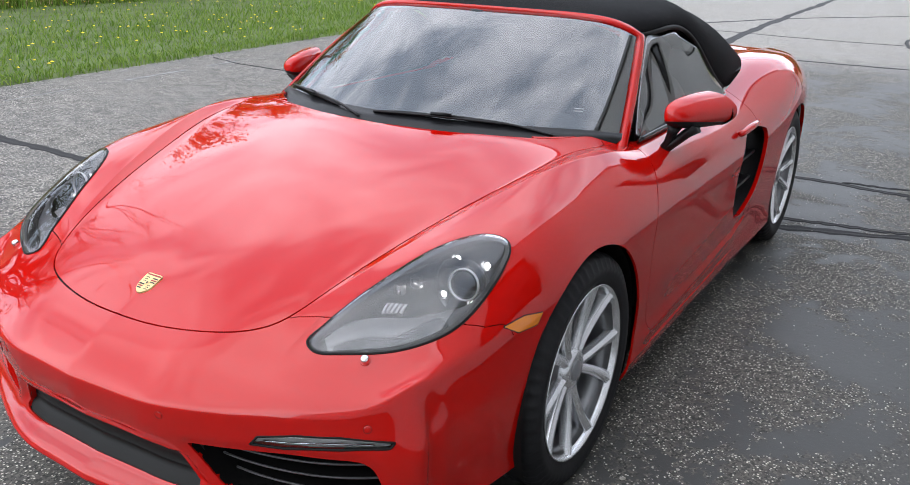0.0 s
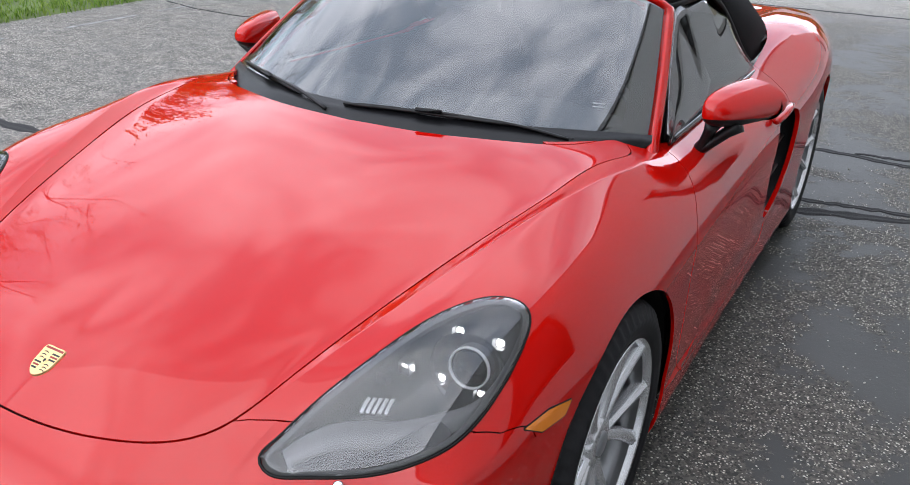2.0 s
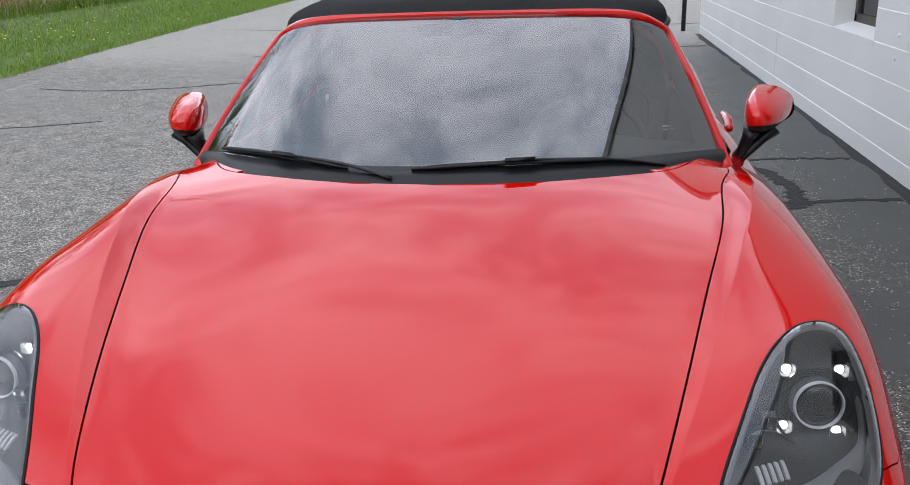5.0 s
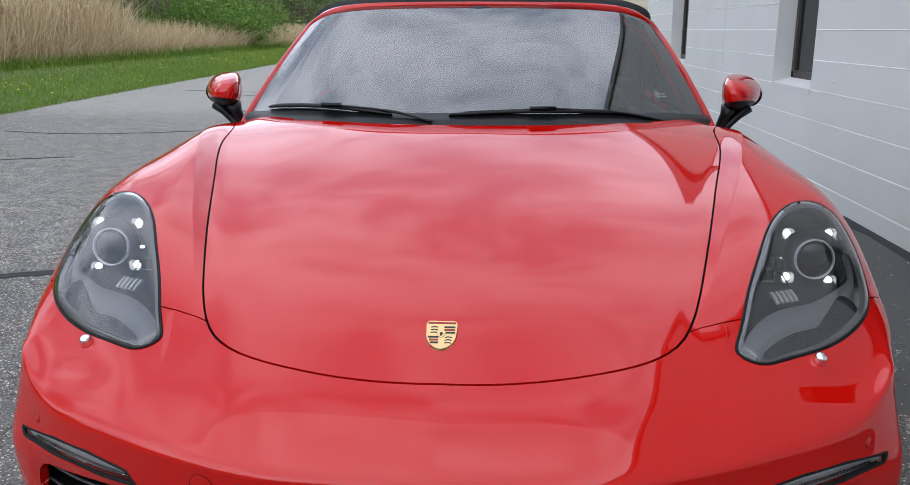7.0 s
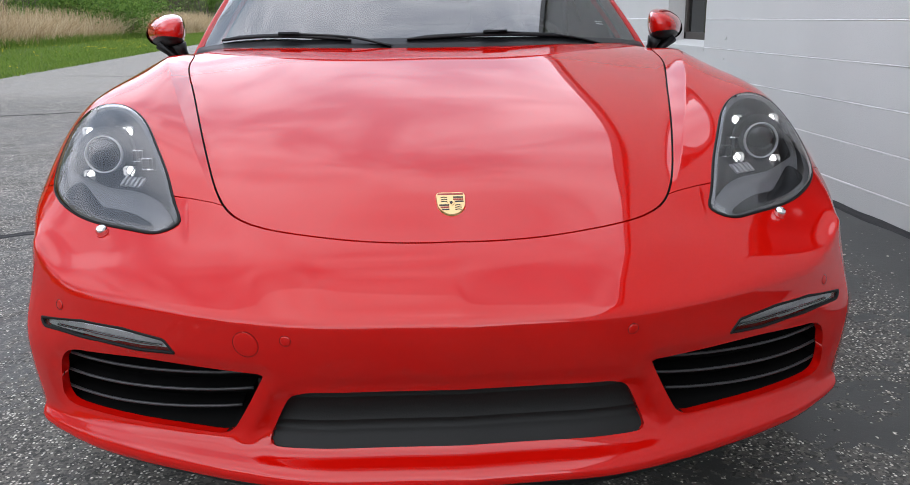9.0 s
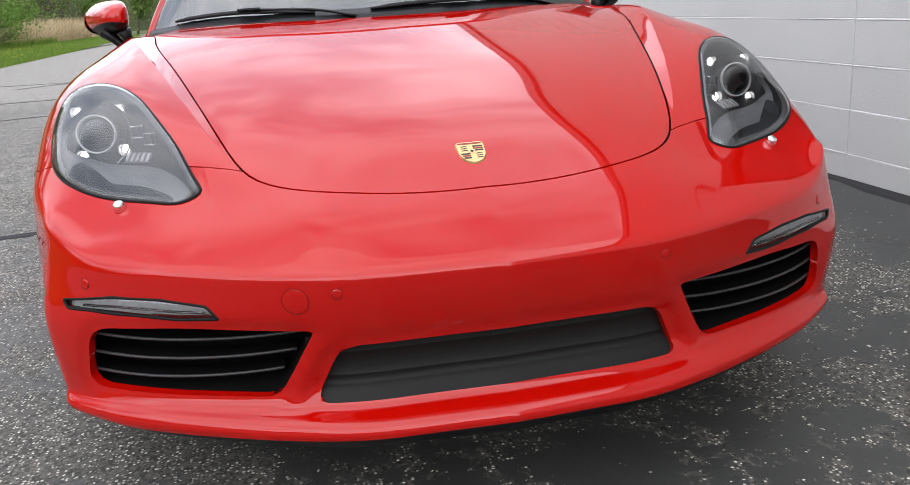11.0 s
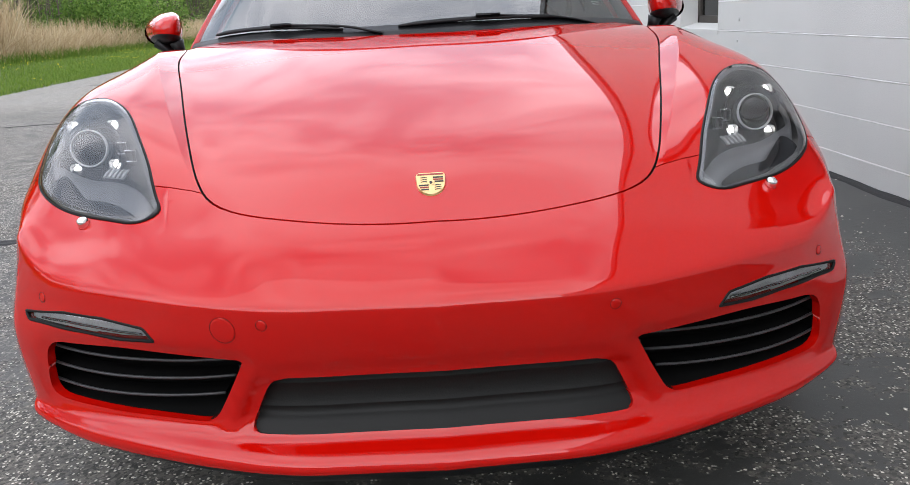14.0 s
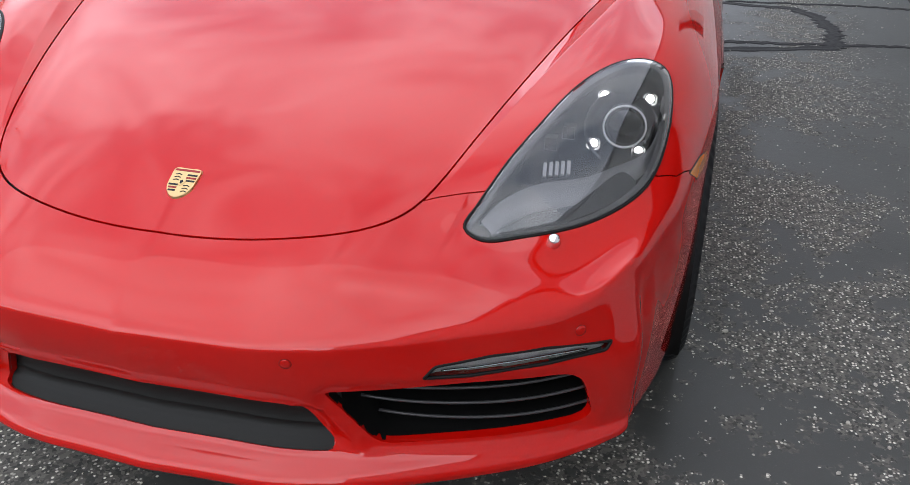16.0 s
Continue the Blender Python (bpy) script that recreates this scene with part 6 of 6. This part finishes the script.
for i, (a, b) in enumerate(OPENINGS):
    win = empty("window_%d" % (i + 1), "narrow dark-framed window with a white sloping sill", "window", kind="structure")
    bm = bmesh.new()
    vs = [(WX - 0.004, a - 0.003, SILL), (WX - 0.004, b + 0.003, SILL), (WX + 0.16, b + 0.003, SILL + 0.045), (WX + 0.16, a - 0.003, SILL + 0.045)]
    top_v = [bm.verts.new(v) for v in vs]
    low_v = [bm.verts.new((v[0], v[1], SILL - 0.03)) for v in vs]
    bm.faces.new(top_v)
    for q in range(4):
        bm.faces.new((top_v[q], top_v[(q + 1) % 4], low_v[(q + 1) % 4], low_v[q]))
    bmesh.ops.recalc_face_normals(bm, faces=bm.faces)
    part("window_sill", bm, PAINT_W, win, "white painted sloping sill", smooth=False)
    for y0, y1 in ((a - 0.012, a + 0.004), (b - 0.004, b + 0.012)):
        part("jamb", box(bmesh.new(), WX + 0.001, WX + 0.20, y0, y1, SILL, HEAD), PAINT_W, win, smooth=False)
    fx = WX + 0.135
    a2, b2, s2 = a + 0.02, b - 0.02, SILL + 0.035
    for y0, y1, z0, z1 in ((a2, a2 + 0.055, s2, HEAD), (b2 - 0.055, b2, s2, HEAD), (a2, b2, s2, s2 + 0.06), (a2, b2, HEAD - 0.06, HEAD), (a2, b2, 1.50, 1.545)):
        part("window_frame", box(bmesh.new(), fx, fx + 0.05, y0, y1, z0, z1, 0.006), FRAME, win, smooth=False)
    part("pane", box(bmesh.new(), fx + 0.022, fx + 0.028, a2 + 0.05, b2 - 0.05, s2 + 0.05, HEAD - 0.05), DARKGLASS, win, smooth=False)
    bm = bmesh.new()
    for q in range(26):
        z = s2 + 0.08 + q * 0.028
        box(bm, fx + 0.075, fx + 0.095, a2 + 0.06, b2 - 0.06, z, z + 0.003)
    part("blind", bm, mat("grey_blind", (0.12, 0.12, 0.115), 0.6), win, "grey slatted blind behind the glass", smooth=False)

# ragged tar seam at the foot of the wall
tar_strip([(WX - 0.01, -4), (WX - 0.015, 0), (WX - 0.01, 2.2), (WX - 0.012, 5), (WX - 0.01, 8), (WX - 0.01, 12.4)], 0.10, 21, "wall_foot_tar")

# roof edge of the building and its body behind the wall
bm = bmesh.new()
box(bm, WX - 0.05, WX + 6.2, WSTART - 0.25, WEND + 0.25, WTOP, WTOP + 0.22, 0.01)
part("roof_edge", bm, mat("grey_fascia", (0.22, 0.22, 0.22), 0.5, vary=0.1), wall, "grey metal roof edge", smooth=False)
bm = bmesh.new()
box(bm, WX + 0.22, WX + 6.0, WEND - 0.22, WEND - 0.005, -0.1, WTOP)
box(bm, WX + 0.22, WX + 6.0, WSTART, WSTART + 0.2, -0.1, WTOP)
box(bm, WX + 5.8, WX + 6.0, WSTART + 0.2, WEND - 0.22, -0.1, WTOP)
part("wall_back", bm, PAINT_W, wall, smooth=False)
part("room_floor", box(bmesh.new(), WX + 0.22, WX + 5.8, WSTART + 0.2, WEND - 0.22, 0.0, 0.1), MORTAR, wall, smooth=False)
# small fittings on the wall
for y, z, s in ((4.62, 0.80, 0.014), (4.64, 0.66, 0.010)):
    part("wall_plug", dome(Vector((WX, y, z)), Vector((-1, 0, 0)), s, 0.008, 14, 4), PAINT_W, wall, "small painted-over wall plug")

# ---- verge: grass, flowers, reeds ----
def leafy(name, colors, rough=0.7):
    """A plant material that varies from piece to piece."""
    m = bpy.data.materials.new(name)
    m.use_nodes = True
    n, l = m.node_tree.nodes, m.node_tree.links
    b = n["Principled BSDF"]
    b.inputs["Roughness"].default_value = rough
    b.inputs["Specular IOR Level"].default_value = 0.25
    g = n.new("ShaderNodeNewGeometry")
    rp2 = n.new("ShaderNodeValToRGB")
    for i, c in enumerate(colors):
        e = rp2.color_ramp.elements[i] if i < 2 else rp2.color_ramp.elements.new(0.5)
        e.position, e.color = i / (len(colors) - 1), (*c, 1)
    l.new(g.outputs["Random Per Island"], rp2.inputs["Fac"])
    l.new(rp2.outputs["Color"], b.inputs["Base Color"])
    tr = n.new("ShaderNodeBsdfTranslucent")
    l.new(rp2.outputs["Color"], tr.inputs["Color"])
    mixs = n.new("ShaderNodeMixShader")
    mixs.inputs[0].default_value = 0.3
    l.new(b.outputs[0], mixs.inputs[1])
    l.new(tr.outputs[0], mixs.inputs[2])
    l.new(mixs.outputs[0], n["Material Output"].inputs["Surface"])
    return m


GRASS = leafy("grass_blades", [(0.07, 0.145, 0.015), (0.125, 0.215, 0.026), (0.20, 0.27, 0.05)])
REED = leafy("dry_reed", [(0.30, 0.21, 0.11), (0.52, 0.40, 0.24), (0.62, 0.52, 0.36)])
LEAF = leafy("young_leaf", [(0.05, 0.11, 0.015), (0.10, 0.19, 0.03), (0.17, 0.26, 0.05)])
YELLOW = leafy("dandelion", [(0.75, 0.55, 0.02), (0.85, 0.68, 0.05)])
BARK = mat("bark", (0.085, 0.07, 0.055), 0.9, vary=0.4, vscale=6, bump=0.8, scale=40)


def blades(name, count, place, height, width, lean, material, seed, label, category, segs=2):
    """Many thin bent blades as one mesh."""
    r = random.Random(seed)
    verts, faces = [], []
    for _ in range(count):
        x, y, z = place(r)
        h, w = height(r), width * r.uniform(0.6, 1.3)
        a = r.uniform(0, math.pi)
        d = r.uniform(0, 2 * math.pi)
        k = lean * r.uniform(0.2, 1.4)
        cx, sx = math.cos(a) * w, math.sin(a) * w
        base = len(verts)
        for i in range(segs):
            t = i / segs
            bx, by = x + math.cos(d) * k * h * t * t, y + math.sin(d) * k * h * t * t
            ww = 1 - 0.5 * t
            verts += [(bx - cx * ww, by - sx * ww, z + h * t), (bx + cx * ww, by + sx * ww, z + h * t)]
        verts.append((x + math.cos(d) * k * h, y + math.sin(d) * k * h, z + h * (1 - 0.15 * k)))
        for i in range(segs - 1):
            q = base + 2 * i
            faces.append((q, q + 1, q + 3, q + 2))
        q = base + 2 * (segs - 1)
        faces.append((q, q + 1, q + 2))
    me = bpy.data.meshes.new(name)
    me.from_pydata(verts, [], faces)
    me.materials.append(material)
    return tagged(new(name, me), label, category, kind="stuff")


def on_verge(r):
    y = r.uniform(-3, 40) if r.random() < 0.75 else r.uniform(40, 60)
    ex = edge_x(y)
    x = ex - 0.03 - abs(r.gauss(0, 1.0)) ** 1.0 * 2.6
    if r.random() < 0.12:
        x = ex - r.uniform(-0.06, 0.3)
    x = max(x, -15)
    return x, y, (0.02 + 0.10 * min(1, max(0, (-x - 7.5) / 4))) * min(1, (ex - x + 0.1) / 0.4)


blades("grass", 90000, on_verge, lambda r: r.uniform(0.05, 0.13), 0.006, 0.9, GRASS, 21, "short green lawn grass along the yard", "grass")
blades("tall_grass", 9000, lambda r: (-12.2 - abs(r.gauss(0, 0.5)), r.uniform(0, 50), 0.1), lambda r: r.uniform(0.2, 0.5), 0.012, 0.7, GRASS, 22, "taller rough green grass before the reeds", "grass")

r = random.Random(31)
verts, faces = [], []
clumps = [(r.uniform(0, 40), r.uniform(0.5, 6.0)) for _ in range(60)]
for _ in range(520):
    cy, cd = r.choice(clumps)
    y = cy + r.gauss(0, 1.1)
    x = edge_x(y) - max(0.2, cd + r.gauss(0, 0.7))
    z = 0.12 + 0.10 * min(1, max(0, (-x - 7.5) / 4))
    s = r.uniform(0.014, 0.024)
    b0 = len(verts)
    verts += [(x + s * math.cos(q), y + s * math.sin(q), z + r.uniform(-0.003, 0.003)) for q in [i * math.pi / 3 for i in range(6)]] + [(x, y, z + 0.012)]
    faces += [(b0 + i, b0 + (i + 1) % 6, b0 + 6) for i in range(6)]
me = bpy.data.meshes.new("dandelions")
me.from_pydata(verts, [], faces)
me.materials.append(YELLOW)
tagged(new("dandelions", me), "yellow dandelion flowers dotted over the lawn", "flowers", kind="stuff")


def reed_line(r):
    y = r.uniform(-2, 62)
    x = -12.9 - abs(r.gauss(0, 1.0)) * 1.5 + 0.35 * math.sin(y * 0.7) + 0.2 * math.sin(y * 2.1)
    return x, y, 0.1


def near_end(p, r):
    """Moves a reed to the near, taller stretch."""
    return p[0], -3 + (p[1] + 2) * 0.5 + r.uniform(-1.5, 1.5), p[2]


blades("reeds", 19000, lambda r: near_end(reed_line(r), r), lambda r: r.uniform(1.1, 2.5), 0.011, 0.42, REED, 41, "dense tan dry reeds standing behind the lawn", "reeds", 3)
blades("far_reeds", 12000, lambda r: (reed_line(r)[0], r.uniform(27, 64), 0.1), lambda r: r.uniform(0.7, 1.6), 0.011, 0.3, REED, 44, "shorter dry reeds further along the lawn", "reeds", 3)
blades("reed_plumes", 4000, lambda r: (-12.9 - abs(r.gauss(0, 1.0)) * 1.5, r.uniform(-2, 28), 1.5 + r.uniform(-0.1, 0.7)), lambda r: r.uniform(0.22, 0.4), 0.03, 0.8, REED, 42, "feathery dry reed plumes", "reeds", 3)
blades("fallen_reeds", 13000, lambda r: (-12.5 - abs(r.gauss(0, 0.8)), r.uniform(-2, 62), 0.1), lambda r: r.uniform(0.4, 1.4), 0.012, 1.3, REED, 43, "bent and broken dry reeds at the edge", "reeds", 3)


# ---- trees and shrubs ----
def tree(name, height, seed, leaves, label, spread=0.55, leaf_size=0.05, thick=1.0):
    """A trunk with limbs and twigs, and a loose crown of small leaves."""
    r = random.Random(seed)
    t = empty(name, label, "tree" if height > 3.4 else "shrub", "trees behind the reeds" if height > 3.4 else "shrubs among the reeds")
    wood = bmesh.new()
    tips = []

    def limb(p, d, length, rad, depth):
        pts, q, dd = [p.copy()], p.copy(), d.copy()
        n = 4 if depth < 2 else 3
        for i in range(n):
            dd = (dd + Vector((r.uniform(-0.22, 0.22), r.uniform(-0.22, 0.22), r.uniform(-0.05, 0.16)))).normalized()
            q = q + dd * length / n
            pts.append(q.copy())
        tube(wood, pts, [rad * (1 - 0.6 * i / n) for i in range(n + 1)], 7 if depth == 0 else (5 if depth < 2 else 3))
        if depth >= 2:
            tips.extend(pts[1:])
        if depth < 4:
            for i in range(r.randint(3, 5) if depth < 3 else (3 if thick == 1 else 9)):
                k = r.randint(1, n)
                a = r.uniform(0, 2 * math.pi)
                out = Vector((math.cos(a) * spread, math.sin(a) * spread, r.uniform(0.15, 0.8)))
                limb(pts[k], (dd * 0.7 + out).normalized(), length * r.uniform(0.45, 0.7), rad * 0.45 * (1 - 0.1 * k), depth + 1)

    if height < 3.4:
        for q in range(7):
            a = q * 0.9
            limb(Vector((0.1 * math.cos(a), 0.1 * math.sin(a), -0.1)), Vector((0.45 * math.cos(a), 0.45 * math.sin(a), 0.8)), height * 0.4, height * 0.010, 1)
    else:
        limb(Vector((0, 0, -0.1)), Vector((r.uniform(-0.1, 0.1), r.uniform(-0.1, 0.1), 1)), height * 0.45, height * 0.016 * thick, 0)
    part("trunk", wood, BARK, t, "bare grey-brown trunk and branches")
    loose = 0.16 if height > 3.4 else 0.34
    verts, faces = [], []
    for _ in range(leaves):
        p = r.choice(tips) + Vector((r.gauss(0, loose), r.gauss(0, loose), r.gauss(0, loose * 0.9)))
        s = leaf_size * r.uniform(0.5, 1.3)
        u = Vector((r.uniform(-1, 1), r.uniform(-1, 1), r.uniform(-1, 1))).normalized()
        w = u.cross(Vector((r.uniform(-1, 1), r.uniform(-1, 1), r.uniform(-1, 1)))).normalized()
        b0 = len(verts)
        verts += [p - u * s, p + w * s * 0.55, p + u * s, p - w * s * 0.55]
        faces.append((b0, b0 + 1, b0 + 2, b0 + 3))
    if leaves:
        me = bpy.data.meshes.new("crown")
        me.from_pydata(verts, [], faces)
        me.materials.append(LEAF)
        c = new("crown", me)
        c.parent = t
        tagged(c, "loose crown of young green leaves")
    return t


kinds = [tree("tree", 8.5, 101, 5000, "tall tree coming into leaf behind the reeds", 0.6, 0.07), tree("tree", 7.0, 102, 2600, "nearly bare tree with fine twigs behind the reeds", 0.75, 0.02, thick=2.0), tree("tree", 6.0, 103, 6500, "broad tree with young green leaves behind the reeds", 0.8, 0.07), tree("shrub", 3.0, 104, 5000, "dense green shrub among the reeds", 0.9, 0.06)]
r = random.Random(77)
spots = []
for i in range(46):
    y = -14 + i * 1.75 + r.uniform(-0.6, 0.6)
    spots.append((r.choice((0, 0, 1, 1, 2, 2)), -17.3 - r.uniform(0, 5.5), y, r.uniform(0.5, 0.8) if y < 26 else r.uniform(0.8, 1.2)))
for i in range(16):
    spots.append((3, -15.3 - r.uniform(0, 2.0), -4 + i * 3.9 + r.uniform(-1.5, 1.5), r.uniform(0.8, 1.3)))
spots += [(3, -12.9, 41.0, 1.0), (3, -13.8, 38.0, 1.2), (3, -13.6, 44.0, 1.3)]
for i in range(14):
    spots.append((r.choice((0, 2)), -14 + i * 3.4, 62 + r.uniform(0, 8), r.uniform(0.9, 1.3)))
spots += [(1, -17.2, 2.6, 1.85), (1, -18.5, 4.2, 1.9), (1, -16.8, 0.8, 1.75), (1, -17.5, 15.4, 1.95), (1, -18.2, 17.0, 2.1), (1, -17.0, 18.6, 2.0), (1, -17.8, 20.5, 2.1), (1, -15.5, 1.8, 1.6), (1, -16.0, 3.4, 1.65), (1, -19.0, 3.0, 2.0), (1, -18.0, 1.6, 1.9), (0, -15.8, 13.0, 1.35), (2, -16.5, 14.6, 1.3), (0, -17.0, 16.6, 1.45), (2, -16.2, 18.8, 1.4)]
used = set()
for k, x, y, s in spots:
    m4 = Matrix.Translation((x, y, 0.1)) @ Matrix.Rotation(r.uniform(0, 6.28), 4, "Z") @ Matrix.Scale(s, 4)
    if k not in used:
        used.add(k)
        kinds[k].matrix_basis = m4
    else:
        ob = copy_thing(kinds[k], Matrix.Translation((x, y, 0.1)) @ Matrix.Rotation(r.uniform(0, 6.28), 4, "Z"))
        ob.scale = (s, s, s)

# dense undergrowth and leafing branches between the trees
r = random.Random(58)
verts, faces = [], []
lumps = [(-14.6 - 7 * r.random() ** 1.3, r.uniform(-8, 72), r.uniform(0.6, 2.4)) for _ in range(300)] + [(-15.5 - 7 * r.random(), r.uniform(-8, 26), r.uniform(2.0, 5.2)) for _ in range(150)] + [(-15.0 - 7 * r.random(), r.uniform(26, 72), r.uniform(2.0, 8.5)) for _ in range(290)] + [(r.uniform(-22, 24), 64 + 6 * r.random(), r.uniform(0.6, 10.5)) for _ in range(330)]
for cx, cy, cz in lumps:
    size = r.uniform(0.45, 1.1)
    for _ in range(int(95 * size)):
        p = Vector((cx + r.gauss(0, size * 0.55), cy + r.gauss(0, size * 0.6), max(0.1, cz + r.gauss(0, size * 0.5))))
        s = r.uniform(0.05, 0.13)
        u = Vector((r.uniform(-1, 1), r.uniform(-1, 1), r.uniform(-0.6, 0.6))).normalized()
        w = u.cross(Vector((r.uniform(-1, 1), r.uniform(-1, 1), 1))).normalized()
        b0 = len(verts)
        verts += [p - u * s, p + w * s * 0.5, p + u * s, p - w * s * 0.5]
        faces.append((b0, b0 + 1, b0 + 2, b0 + 3))
me = bpy.data.meshes.new("thicket")
me.from_pydata(verts, [], faces)
me.materials.append(leafy("thicket_leaf", [(0.05, 0.09, 0.02), (0.12, 0.18, 0.04), (0.24, 0.25, 0.10)]))
tagged(new("thicket", me), "dense spring-green thicket behind the dry reeds", "bushes", kind="stuff")
blades("bare_stems", 2600, lambda r: (-15 - 6 * r.random(), r.uniform(-8, 70), 0.0), lambda r: r.uniform(2.0, 5.0), 0.03, 0.12, BARK, 59, "thin bare stems standing in the thicket", "bushes", 3)

# far woods that close the view
bm = bmesh.new()
G = []
rr = random.Random(9)
for i in range(181):
    a = radians(55 + i * 1.25)
    h = 13.0 + 2.2 * math.sin(i * 0.9) + rr.uniform(-1.5, 1.5)
    G.append([(95 * math.cos(a), 95 * math.sin(a), -0.5), (95.5 * math.cos(a), 95.5 * math.sin(a), h * 0.6), (96 * math.cos(a), 96 * math.sin(a), h)])
sheet(bm, G)
bmesh.ops.recalc_face_normals(bm, faces=bm.faces)
part("backdrop", bm, mat("far_woods", (0.05, 0.065, 0.025), 0.95, vary=0.5, vscale=0.5, bump=0.5, scale=3), None, "distant spring woods", smooth=False, kind="structure")

# low tan shed and a dark post beyond the end of the wall
shed = empty("shed", "low tan boarded shed beyond the yard", "shed")
for i in range(9):
    part("board", box(bmesh.new(), 2.2, 7.5, 24.0, 24.05, 0.05 + 0.24 * i, 0.28 + 0.24 * i, 0.008), mat("tan_boards", (0.45, 0.40, 0.31), 0.8, vary=0.15) if i == 0 else bpy.data.materials["tan_boards"], shed, smooth=False)
part("shed_body", box(bmesh.new(), 2.22, 7.48, 24.04, 27.0, 0.0, 2.2), bpy.data.materials["tan_boards"], shed, smooth=False)
part("roof", box(bmesh.new(), 2.0, 7.7, 23.8, 27.2, 2.2, 2.3, 0.02), FRAME, shed, smooth=False)
bm = bmesh.new()
tube(bm, [(2.02, 12.9, 0), (2.02, 12.9, 1.3)], 0.035, 10)
tagged(part("post", bm, GLOSS, None, "dark metal post at the end of the wall"), category="post")
